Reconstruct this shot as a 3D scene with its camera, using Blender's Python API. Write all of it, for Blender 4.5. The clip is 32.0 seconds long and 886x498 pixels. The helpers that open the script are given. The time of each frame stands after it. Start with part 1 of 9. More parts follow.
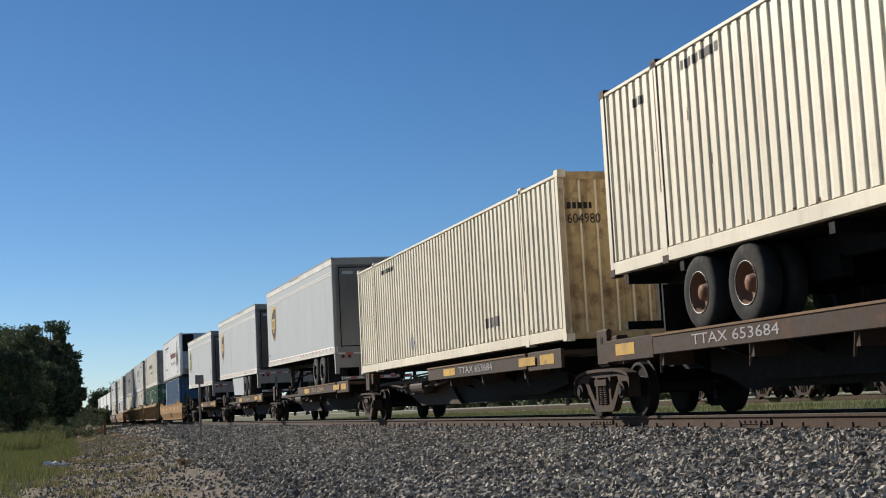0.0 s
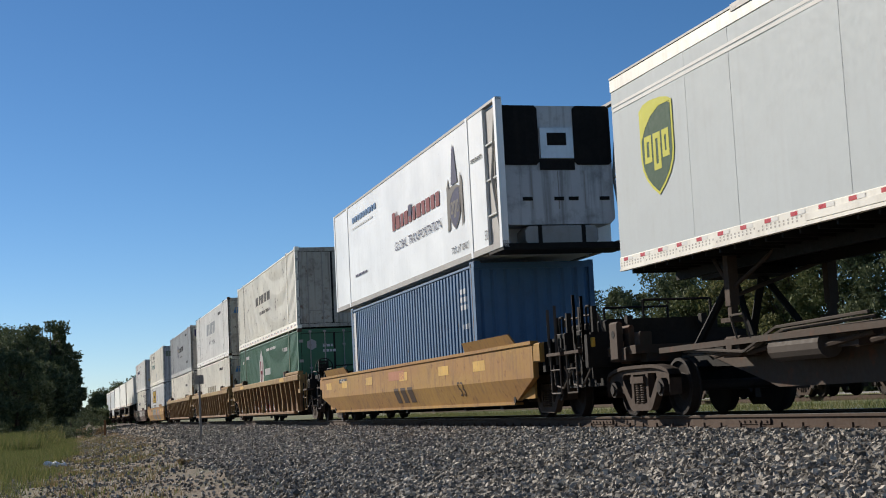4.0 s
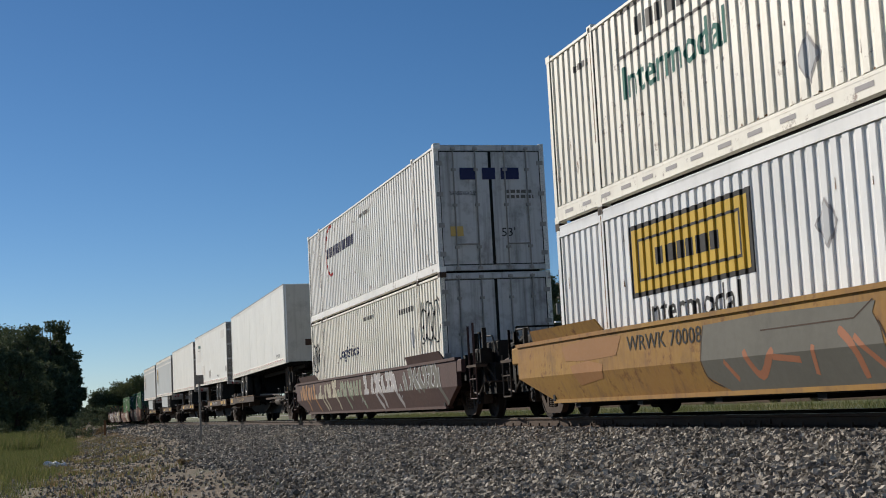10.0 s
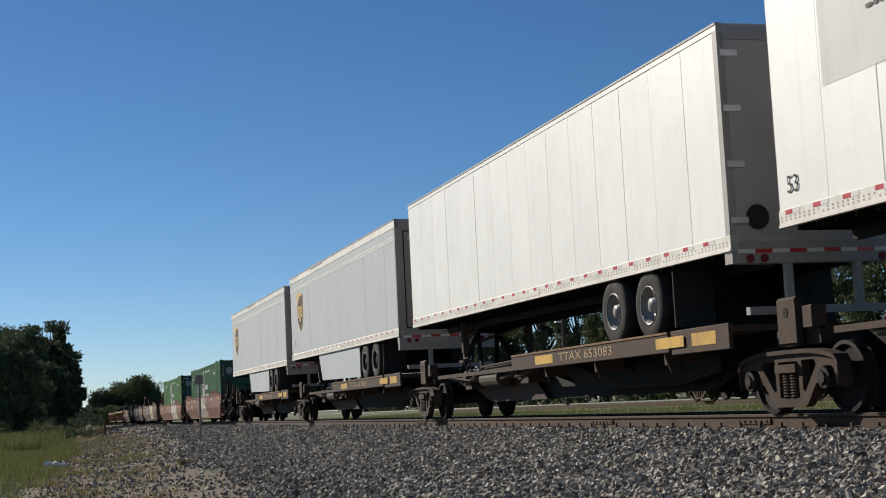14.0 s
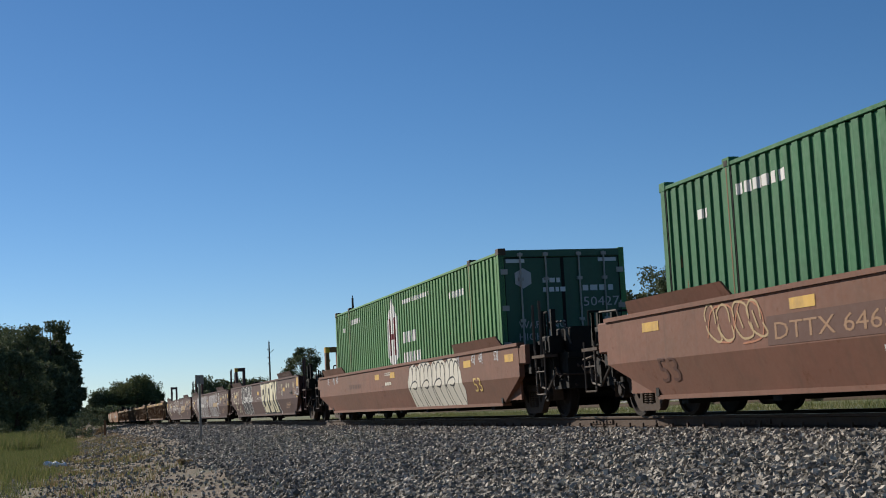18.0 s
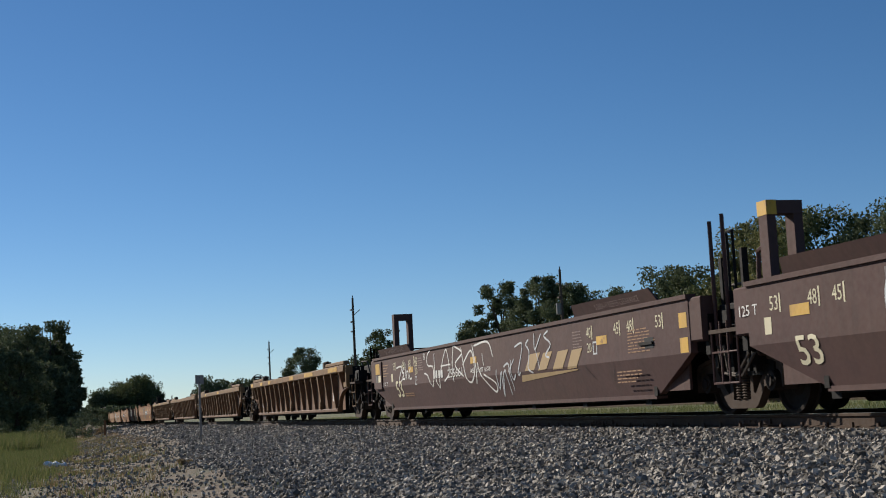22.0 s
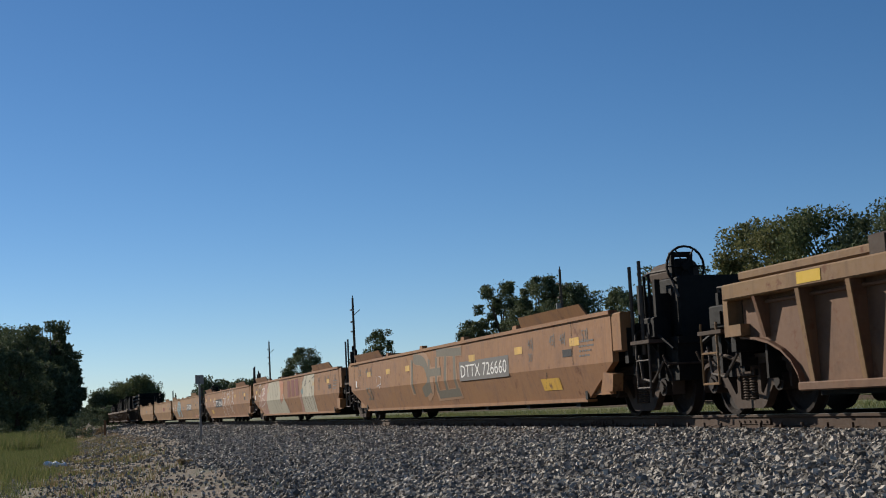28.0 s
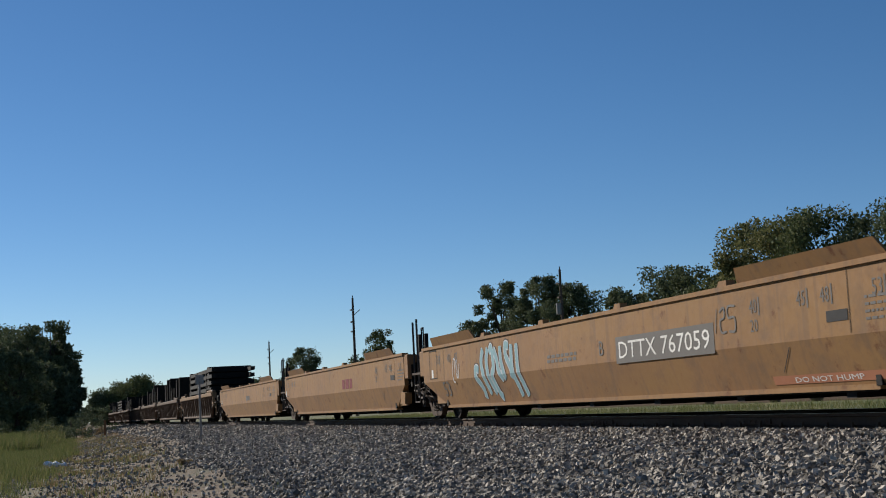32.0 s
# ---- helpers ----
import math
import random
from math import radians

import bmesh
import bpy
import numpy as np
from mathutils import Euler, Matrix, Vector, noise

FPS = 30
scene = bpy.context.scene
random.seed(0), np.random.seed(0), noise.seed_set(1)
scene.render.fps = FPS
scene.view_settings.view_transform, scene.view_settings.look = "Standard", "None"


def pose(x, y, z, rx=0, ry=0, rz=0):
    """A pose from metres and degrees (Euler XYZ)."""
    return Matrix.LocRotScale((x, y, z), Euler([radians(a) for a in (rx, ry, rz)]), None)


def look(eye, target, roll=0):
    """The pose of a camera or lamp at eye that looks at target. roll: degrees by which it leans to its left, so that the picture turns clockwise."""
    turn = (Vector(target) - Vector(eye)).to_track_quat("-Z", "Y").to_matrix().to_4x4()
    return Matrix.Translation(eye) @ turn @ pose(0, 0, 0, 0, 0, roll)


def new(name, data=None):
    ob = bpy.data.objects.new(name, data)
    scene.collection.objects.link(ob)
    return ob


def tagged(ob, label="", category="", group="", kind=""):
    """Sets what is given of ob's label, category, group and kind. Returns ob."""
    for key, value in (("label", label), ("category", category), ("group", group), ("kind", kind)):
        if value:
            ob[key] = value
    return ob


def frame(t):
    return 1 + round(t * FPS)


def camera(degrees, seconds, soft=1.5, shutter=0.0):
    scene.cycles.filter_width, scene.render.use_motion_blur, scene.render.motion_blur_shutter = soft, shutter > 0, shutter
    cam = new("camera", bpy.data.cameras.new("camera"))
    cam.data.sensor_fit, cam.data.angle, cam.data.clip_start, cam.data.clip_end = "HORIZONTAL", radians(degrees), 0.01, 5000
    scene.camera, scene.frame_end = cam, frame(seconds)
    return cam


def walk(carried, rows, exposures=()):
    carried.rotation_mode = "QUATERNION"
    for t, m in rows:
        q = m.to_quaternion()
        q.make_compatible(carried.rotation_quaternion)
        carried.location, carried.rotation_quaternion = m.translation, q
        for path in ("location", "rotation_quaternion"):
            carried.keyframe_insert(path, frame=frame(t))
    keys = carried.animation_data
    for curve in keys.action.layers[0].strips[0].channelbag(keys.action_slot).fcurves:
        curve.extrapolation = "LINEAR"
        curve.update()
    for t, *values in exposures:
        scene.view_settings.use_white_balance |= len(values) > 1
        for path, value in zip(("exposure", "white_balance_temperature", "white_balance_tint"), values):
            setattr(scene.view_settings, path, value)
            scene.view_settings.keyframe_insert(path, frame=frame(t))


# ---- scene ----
# World axes: x along the track (the train runs towards +x), y away from the camera, z up; z = 0 is the rail top.
SPEED = 17.75
SECONDS = 32.0
EYE = Vector((0.0, -9.487, 0.328))
cam = camera(35.68, SECONDS, soft=1.0, shutter=0.03)


def view(yaw, pitch, roll):
    """Camera pose: yaw from -x towards +y, pitch up, roll, in degrees."""
    a, b, r = radians(yaw), radians(pitch), radians(roll)
    ahead = Vector((-math.cos(a) * math.cos(b), math.sin(a) * math.cos(b), math.sin(b)))
    right = ahead.cross(Vector((0, 0, 1))).normalized()
    up = right.cross(ahead)
    r2 = right * math.cos(r) + up * math.sin(r)
    u2 = up * math.cos(r) - right * math.sin(r)
    m = Matrix((r2, u2, -ahead)).transposed().to_4x4()
    return Matrix.Translation(EYE) @ m


CAMERA_POSE = view(15.87, 6.453, -2.916)
walk(cam, [(0.0, CAMERA_POSE), (SECONDS, CAMERA_POSE)], exposures=[(0.0, 0.26, 5850, 11), (1.0, 0.20, 5850, 11), (2.0, 0.34, 5850, 11), (4.0, 0.34, 5850, 11), (7.0, 0.34, 5850, 11), (8.0, 0.22, 5850, 11), (10.0, 0.03, 5850, 11), (13.0, 0.10, 5850, 11), (17.0, 0.32, 5850, 11), (20.0, 0.22, 5850, 11), (SECONDS, 0.20, 5850, 11)])

# ---- light ----
SUN_WAY = Vector((-1.72, -1.0, 1.0)).normalized()
world = bpy.data.worlds.new("sky")
scene.world = world
world.use_nodes = True
wn = world.node_tree.nodes
sky = wn.new("ShaderNodeTexSky")
sky.sky_type = "NISHITA"
sky.sun_disc = False
sky.sun_elevation = math.asin(SUN_WAY.z)
sky.sun_rotation = math.atan2(SUN_WAY.x, SUN_WAY.y)
sky.air_density = 0.8
sky.dust_density = 0.12
sky.ozone_density = 2.6
sky.altitude = 900
wn["Background"].inputs["Strength"].default_value = 0.063
vivid = wn.new("ShaderNodeHueSaturation")
vivid.inputs["Saturation"].default_value = 1.16
vivid.inputs["Hue"].default_value = 0.497
world.node_tree.links.new(sky.outputs[0], vivid.inputs["Color"])
world.node_tree.links.new(vivid.outputs[0], wn["Background"].inputs["Color"])
sun = new("sun", bpy.data.lights.new("sun", "SUN"))
sun.data.energy = 5.0
sun.data.angle = radians(0.53)
sun.data.color = (1.0, 0.87, 0.68)
sun.matrix_world = look(SUN_WAY * 60, (0, 0, 0))


# ---- materials ----
def nodes_of(name):
    m = bpy.data.materials.new(name)
    m.use_nodes = True
    return m, m.node_tree, m.node_tree.nodes["Principled BSDF"]


def link(tree, a, b):
    tree.links.new(a, b)


def noise_node(tree, vec, scale, detail=4.0, rough=0.55):
    n = tree.nodes.new("ShaderNodeTexNoise")
    n.inputs["Scale"].default_value = scale
    n.inputs["Detail"].default_value = detail
    n.inputs["Roughness"].default_value = rough
    if vec is not None:
        link(tree, vec, n.inputs["Vector"])
    return n.outputs["Fac"]


def ramp(tree, fac, a, b, va=0.0, vb=1.0):
    r = tree.nodes.new("ShaderNodeMapRange")
    r.inputs["From Min"].default_value, r.inputs["From Max"].default_value = a, b
    r.inputs["To Min"].default_value, r.inputs["To Max"].default_value = va, vb
    link(tree, fac, r.inputs["Value"])
    return r.outputs["Result"]


def mix(tree, fac, a, b, kind="MIX"):
    n = tree.nodes.new("ShaderNodeMix")
    n.data_type, n.blend_type = "RGBA", kind
    for sock, v in ((n.inputs["Factor"], fac), (n.inputs["A"], a), (n.inputs["B"], b)):
        if isinstance(v, (int, float)):
            sock.default_value = v
        elif isinstance(v, (tuple, list)):
            sock.default_value = (*v[:3], 1.0)
        else:
            link(tree, v, sock)
    return n.outputs["Result"]


def math_node(tree, op, a, b):
    n = tree.nodes.new("ShaderNodeMath")
    n.operation = op
    for sock, v in zip(n.inputs, (a, b)):
        if isinstance(v, (int, float)):
            sock.default_value = v
        else:
            link(tree, v, sock)
    return n.outputs[0]


def coords(tree, stretch=(1, 1, 1), random_shift=True):
    tc = tree.nodes.new("ShaderNodeTexCoord")
    mp = tree.nodes.new("ShaderNodeMapping")
    mp.inputs["Scale"].default_value = stretch
    link(tree, tc.outputs["Object"], mp.inputs["Vector"])
    if random_shift:
        oi = tree.nodes.new("ShaderNodeObjectInfo")
        sh = math_node(tree, "MULTIPLY", oi.outputs["Random"], 40.0)
        link(tree, sh, mp.inputs["Location"])
    return mp.outputs["Vector"]


def bump(tree, shader, height, strength=0.2, distance=0.01):
    b = tree.nodes.new("ShaderNodeBump")
    b.inputs["Strength"].default_value, b.inputs["Distance"].default_value = strength, distance
    link(tree, height, b.inputs["Height"])
    link(tree, b.outputs["Normal"], shader.inputs["Normal"])


MATS = {}


def paint(name, color, dirt=(0.10, 0.07, 0.05), dirty=0.35, rough=0.5, metal=0.0, rust=0.0, fade=0.12, bumpy=0.1, tone=None):
    """Weathered paint: faded patches, fine grain, rain streaks, rust specks."""
    if name in MATS:
        return MATS[name]
    m, t, sh = nodes_of(name)
    v = coords(t)
    streak = coords(t, (4.0, 4.0, 0.16))
    broad = noise_node(t, v, 0.55, 5.0)
    fine = noise_node(t, v, 14.0, 4.0, 0.65)
    run = noise_node(t, streak, 1.6, 6.0, 0.6)
    light = [min(1.0, c * (1 + fade) + 0.02 * fade) for c in color]
    dark = [c * (1 - fade) for c in color]
    c = mix(t, ramp(t, broad, 0.3, 0.7), dark, light)
    if tone:
        c = mix(t, ramp(t, noise_node(t, coords(t, (0.35, 1.0, 1.2)), 0.7, 4.0), 0.40, 0.62, 0.0, 0.7), c, tone)
    c = mix(t, ramp(t, fine, 0.35, 0.75, 0.0, 0.22), c, dark)
    amount = math_node(t, "MULTIPLY", ramp(t, run, 0.52, 0.78), dirty)
    c = mix(t, amount, c, dirt)
    blot = noise_node(t, v, 1.9, 9.0, 0.68)
    c = mix(t, ramp(t, blot, 0.50, 0.72, 0.0, min(0.9, dirty * 0.9)), c, dirt)
    if rust > 0:
        spots = noise_node(t, v, 3.2, 8.0, 0.7)
        c = mix(t, ramp(t, spots, 0.60 - 0.12 * rust, 0.68, 0.0, 0.85), c, (0.12, 0.045, 0.02))
    link(t, c, sh.inputs["Base Color"])
    link(t, ramp(t, fine, 0.3, 0.8, rough - 0.08, rough + 0.15), sh.inputs["Roughness"])
    sh.inputs["Metallic"].default_value = metal
    if rough >= 0.65:
        sh.inputs["Specular IOR Level"].default_value = 0.2
    bump(t, sh, fine, bumpy, 0.004)
    MATS[name] = m
    return m


def leaf_paint(name, color, second, thin=0.3):
    m, t, sh = nodes_of(name)
    g = t.nodes.new("ShaderNodeNewGeometry")
    c = mix(t, g.outputs["Random Per Island"], color, second)
    link(t, c, sh.inputs["Base Color"])
    sh.inputs["Roughness"].default_value = 0.75
    sh.inputs["Specular IOR Level"].default_value = 0.15
    tr = t.nodes.new("ShaderNodeBsdfTranslucent")
    link(t, c, tr.inputs["Color"])
    ms = t.nodes.new("ShaderNodeMixShader")
    ms.inputs[0].default_value = thin
    link(t, sh.outputs[0], ms.inputs[1])
    link(t, tr.outputs[0], ms.inputs[2])
    link(t, ms.outputs[0], t.nodes["Material Output"].inputs["Surface"])
    return m


def stone_paint():
    m, t, sh = nodes_of("ballast_stone")
    g = t.nodes.new("ShaderNodeNewGeometry")
    r = t.nodes.new("ShaderNodeValToRGB")
    e = r.color_ramp.elements
    e[0].position, e[0].color = 0.0, (0.075, 0.065, 0.051, 1)
    e[1].position, e[1].color = 1.0, (0.74, 0.66, 0.54, 1)
    x = r.color_ramp.elements.new(0.45)
    x.color = (0.255, 0.224, 0.178, 1)
    x = r.color_ramp.elements.new(0.8)
    x.color = (0.44, 0.39, 0.315, 1)
    link(t, g.outputs["Random Per Island"], r.inputs[0])
    v = coords(t, random_shift=False)
    f = noise_node(t, v, 60.0, 4.0)
    c = mix(t, ramp(t, f, 0.3, 0.7, 0.0, 0.4), r.outputs[0], (0.12, 0.11, 0.10))
    link(t, c, sh.inputs["Base Color"])
    sh.inputs["Roughness"].default_value = 0.9
    bump(t, sh, f, 0.4, 0.01)
    return m


def ground_paint():
    """Gravel beside the track, dry dirt next to it, grass beyond; borders wander with noise."""
    m, t, sh = nodes_of("ground_soil")
    v = coords(t, random_shift=False)
    sep = t.nodes.new("ShaderNodeSeparateXYZ")
    link(t, v, sep.inputs[0])
    wob = noise_node(t, v, 0.25, 5.0)
    fine = noise_node(t, v, 9.0, 6.0, 0.7)
    tiny = noise_node(t, v, 28.0, 3.0)
    y = math_node(t, "ADD", sep.outputs["Y"], math_node(t, "MULTIPLY", math_node(t, "SUBTRACT", wob, 0.5), 3.0))
    y = math_node(t, "ADD", y, math_node(t, "MULTIPLY", math_node(t, "ADD", sep.outputs["X"], 25.0), 0.058))
    yf = sep.outputs["Y"]
    gravel = mix(t, ramp(t, tiny, 0.3, 0.7), (0.040, 0.034, 0.027), (0.150, 0.132, 0.106))
    dirt = mix(t, ramp(t, fine, 0.3, 0.75), (0.085, 0.060, 0.037), (0.210, 0.155, 0.098))
    dirt = mix(t, ramp(t, noise_node(t, v, 1.1, 5.0), 0.50, 0.66, 0.0, 0.75), dirt, (0.06, 0.062, 0.026))
    dirt = mix(t, ramp(t, noise_node(t, coords(t, (0.5, 2.2, 1), random_shift=False), 1.4, 5.0), 0.64, 0.72, 0.0, 0.5), dirt, (0.18, 0.14, 0.095))
    grass = mix(t, ramp(t, fine, 0.3, 0.7), (0.050, 0.072, 0.022), (0.13, 0.14, 0.05))
    grass = mix(t, ramp(t, noise_node(t, v, 0.12, 4.0), 0.45, 0.65), grass, (0.20, 0.17, 0.075))
    near = mix(t, ramp(t, yf, -10.8, -9.4), grass, dirt)
    near = mix(t, ramp(t, y, -6.85, -5.55), near, gravel)
    c = mix(t, ramp(t, yf, 3.6, 5.0), near, grass)
    link(t, c, sh.inputs["Base Color"])
    sh.inputs["Roughness"].default_value = 0.95
    bump(t, sh, fine, 0.6, 0.05)
    return m


# Underframe albedo kept below real black so shade under the cars reads deep.
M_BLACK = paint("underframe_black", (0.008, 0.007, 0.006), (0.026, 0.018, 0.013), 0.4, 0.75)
M_TRUCK = paint("cast_steel_dusty", (0.068, 0.046, 0.033), (0.026, 0.018, 0.013), 0.6, 0.8)
M_WHEEL = paint("wheel_steel", (0.022, 0.016, 0.013), (0.045, 0.030, 0.022), 0.4, 0.75)
M_TREAD = paint("worn_tread_steel", (0.35, 0.33, 0.30), (0.1, 0.08, 0.06), 0.2, 0.35, 0.9)
M_RAIL = paint("rail_rust", (0.082, 0.054, 0.038), (0.045, 0.03, 0.022), 0.5, 0.8, 0.1)
M_TIE = paint("tie_timber", (0.07, 0.055, 0.045), (0.03, 0.025, 0.02), 0.5, 0.9)
M_RUBBER = paint("tyre_rubber", (0.028, 0.027, 0.026), (0.12, 0.10, 0.08), 0.35, 0.85)
M_RIM = paint("rim_silver", (0.26, 0.25, 0.235), (0.12, 0.09, 0.07), 0.4, 0.45, 0.25)
M_RIM_RUST = paint("rim_rust", (0.20, 0.10, 0.055), (0.05, 0.03, 0.02), 0.4, 0.7)
M_RUST_FRAME = paint("chassis_rust", (0.12, 0.055, 0.03), (0.03, 0.02, 0.015), 0.5, 0.8)
M_CREAM = paint("container_cream", (0.82, 0.74, 0.56), (0.30, 0.19, 0.10), 0.3, 0.5)
M_CREAM_END = paint("container_cream_rusty", (0.56, 0.40, 0.19), (0.13, 0.065, 0.03), 0.8, 0.6, rust=0.9)
M_WHITE = paint("container_white", (0.86, 0.84, 0.79), (0.36, 0.30, 0.22), 0.2, 0.5, rust=0.02)
M_OFFWHITE = paint("container_offwhite", (0.86, 0.82, 0.71), (0.36, 0.27, 0.17), 0.2, 0.5, rust=0.03)
M_BRIGHT = paint("reefer_white", (0.88, 0.87, 0.84), (0.35, 0.32, 0.28), 0.12, 0.35)
M_GREY = paint("container_grey", (0.40, 0.41, 0.415), (0.12, 0.11, 0.10), 0.3, 0.5)
M_LGREY = paint("container_pale_grey", (0.42, 0.42, 0.40), (0.16, 0.14, 0.11), 0.35, 0.5)
M_TRAILER_GREY = paint("trailer_grey", (0.465, 0.495, 0.50), (0.30, 0.26, 0.24), 0.12, 0.66, fade=0.04, bumpy=0.02)
M_TRAILER_WHITE = paint("trailer_white", (0.80, 0.79, 0.735), (0.45, 0.42, 0.36), 0.18, 0.48, fade=0.05, bumpy=0.02)
M_DOOR_GREY = paint("door_grey", (0.31, 0.29, 0.265), (0.14, 0.11, 0.09), 0.35, 0.55)
M_SILL = paint("rear_sill_beige", (0.34, 0.31, 0.27), (0.14, 0.11, 0.09), 0.4, 0.55)
M_ALU = paint("rail_aluminium", (0.62, 0.62, 0.62), (0.25, 0.22, 0.2), 0.25, 0.4, 0.5)
M_GREEN = paint("container_green", (0.040, 0.148, 0.062), (0.03, 0.05, 0.03), 0.3, 0.7)
# Container green darkened for the ends: their shade is put into the colour.
M_GREEN_SHADED = paint("container_green_shaded", (0.016, 0.068, 0.034), (0.02, 0.03, 0.02), 0.4, 0.55)
# Off-white nose paint darkened for the shade it stands in, grime streaks mixed in.
M_NOSE = paint("trailer_nose_shaded_grimy", (0.52, 0.50, 0.44), (0.24, 0.21, 0.17), 0.6, 0.5)
M_GREEN_LIGHT = paint("container_light_green", (0.090, 0.225, 0.075), (0.05, 0.08, 0.04), 0.3, 0.66)
M_DGREEN = paint("container_dark_green", (0.022, 0.115, 0.05), (0.03, 0.05, 0.03), 0.3, 0.5)
M_BLUE = paint("container_blue", (0.046, 0.118, 0.235), (0.03, 0.05, 0.08), 0.35, 0.5)
M_WELL_YELLOW = paint("well_yellow", (0.345, 0.195, 0.045), (0.15, 0.085, 0.045), 0.75, 0.74, rust=0.25, tone=(0.30, 0.145, 0.05))
M_WELL_BROWN = paint("well_brown", (0.085, 0.046, 0.042), (0.05, 0.032, 0.028), 0.5, 0.74, tone=(0.10, 0.058, 0.046))
M_WELL_RED = paint("well_red_brown", (0.19, 0.085, 0.055), (0.11, 0.062, 0.042), 0.6, 0.74, rust=0.1, tone=(0.16, 0.085, 0.055))
M_WELL_PINK = paint("well_faded_tan", (0.262, 0.134, 0.062), (0.15, 0.085, 0.055), 0.7, 0.74, rust=0.15, tone=(0.275, 0.138, 0.052))
M_WELL_TAN = paint("well_tan", (0.255, 0.138, 0.058), (0.15, 0.095, 0.06), 0.8, 0.74, rust=0.1, tone=(0.275, 0.155, 0.056))
M_WELL_RUST = paint("well_rusty_tan", (0.20, 0.112, 0.055), (0.09, 0.05, 0.03), 0.8, 0.74, rust=0.35, tone=(0.26, 0.135, 0.05))
M_CHORD_TAN = paint("chord_tan", (0.30, 0.20, 0.076), (0.12, 0.068, 0.034), 0.75, 0.74, rust=0.2, tone=(0.24, 0.13, 0.05))
M_CHORD_BROWN = paint("chord_brown", (0.215, 0.128, 0.058), (0.10, 0.062, 0.036), 0.75, 0.74, rust=0.2, tone=(0.21, 0.13, 0.072))
M_RIBBED_DULL = paint("ribbed_dull_brown", (0.158, 0.088, 0.052), (0.08, 0.046, 0.030), 0.7, 0.7, rust=0.15, tone=(0.19, 0.10, 0.048))
M_SPINE = paint("spine_grey_brown", (0.085, 0.068, 0.055), (0.06, 0.045, 0.036), 0.6, 0.75)
M_END = paint("container_end_grimy", (0.52, 0.52, 0.52), (0.13, 0.115, 0.10), 0.85, 0.55)
M_WELL_DARK = paint("well_dark_brown", (0.10, 0.062, 0.04), (0.055, 0.034, 0.026), 0.6, 0.74, rust=0.2)
M_DECK = paint("deck_brown", (0.060, 0.038, 0.025), (0.04, 0.04, 0.03), 0.5, 0.7, rust=0.4)
M_RAIL_WHITE = paint("trailer_rail_white", (0.76, 0.72, 0.63), (0.30, 0.25, 0.19), 0.4, 0.5)
M_END_WORN = paint("container_end_worn", (0.40, 0.375, 0.32), (0.085, 0.062, 0.045), 0.95, 0.6, rust=0.25)
M_SIGN = paint("sign_back", (0.20, 0.19, 0.175), (0.1, 0.09, 0.08), 0.3, 0.5, 0.3)
M_POLE = paint("pole_timber", (0.09, 0.07, 0.055), (0.05, 0.04, 0.03), 0.4, 0.9)
M_LITTER = paint("litter_white", (0.8, 0.8, 0.78), (0.4, 0.35, 0.3), 0.2, 0.6)
M_BARK = paint("bark", (0.085, 0.065, 0.05), (0.04, 0.03, 0.025), 0.4, 0.9, bumpy=0.5)
M_ROAD = paint("pale_gravel_road", (0.38, 0.36, 0.33), (0.25, 0.22, 0.18), 0.3, 0.95)
M_STONE = stone_paint()
M_GROUND = ground_paint()
M_LEAF_DARK = leaf_paint("leaf_dark", (0.066, 0.088, 0.042), (0.150, 0.168, 0.088), 0.2)
M_LEAF = leaf_paint("leaf_green", (0.060, 0.084, 0.034), (0.145, 0.155, 0.065), 0.2)
M_LEAF_YELLOW = leaf_paint("leaf_yellowing", (0.085, 0.105, 0.042), (0.21, 0.195, 0.08))
M_BLADE = leaf_paint("grass_blade", (0.085, 0.120, 0.034), (0.215, 0.205, 0.080))
M_DRY = leaf_paint("dry_weed", (0.17, 0.125, 0.07), (0.33, 0.25, 0.14))


def flat(name, color, rough=0.7):
    return paint("print_" + name, color, [c * 0.6 for c in color], 0.2, rough, fade=0.08, bumpy=0.02)


P_BLACK = flat("black", (0.022, 0.022, 0.024))
P_WHITE = flat("white", (0.72, 0.70, 0.66))
P_YELLOW = flat("yellow", (0.58, 0.38, 0.04))
P_ORANGE = paint("worn_yellow_paint", (0.56, 0.32, 0.022), (0.16, 0.085, 0.035), 0.6, 0.6, fade=0.15, rust=0.1)
P_RED = flat("red", (0.42, 0.03, 0.03))
P_MAROON = flat("maroon", (0.17, 0.02, 0.03))
P_NAVY = flat("navy", (0.025, 0.03, 0.09))
P_SKYBLUE = flat("swoosh_blue", (0.05, 0.14, 0.30))
P_GOLD = flat("gold", (0.62, 0.43, 0.14))
P_LIME = flat("lime", (0.52, 0.50, 0.06))
P_BROWN = flat("shield_brown", (0.06, 0.035, 0.022))
P_DKGREEN = flat("dark_green", (0.03, 0.075, 0.04))
P_TEAL = flat("teal", (0.03, 0.16, 0.13))
P_GREYPATCH = flat("grey_patch", (0.14, 0.13, 0.12))
P_PALE = flat("pale_patch", (0.55, 0.56, 0.57))
P_CREAMY = flat("spray_cream", (0.66, 0.60, 0.42))
P_SILVER = flat("spray_silver", (0.40, 0.38, 0.38))
P_AQUA = flat("spray_aqua", (0.22, 0.36, 0.40))
P_PINK = flat("spray_pink", (0.38, 0.16, 0.085))
P_SAGE = flat("spray_sage", (0.20, 0.23, 0.16))
P_SPRAYGREY = flat("spray_grey", (0.145, 0.14, 0.118))
P_SPRAYGREY2 = flat("spray_faded_grey", (0.138, 0.122, 0.09))
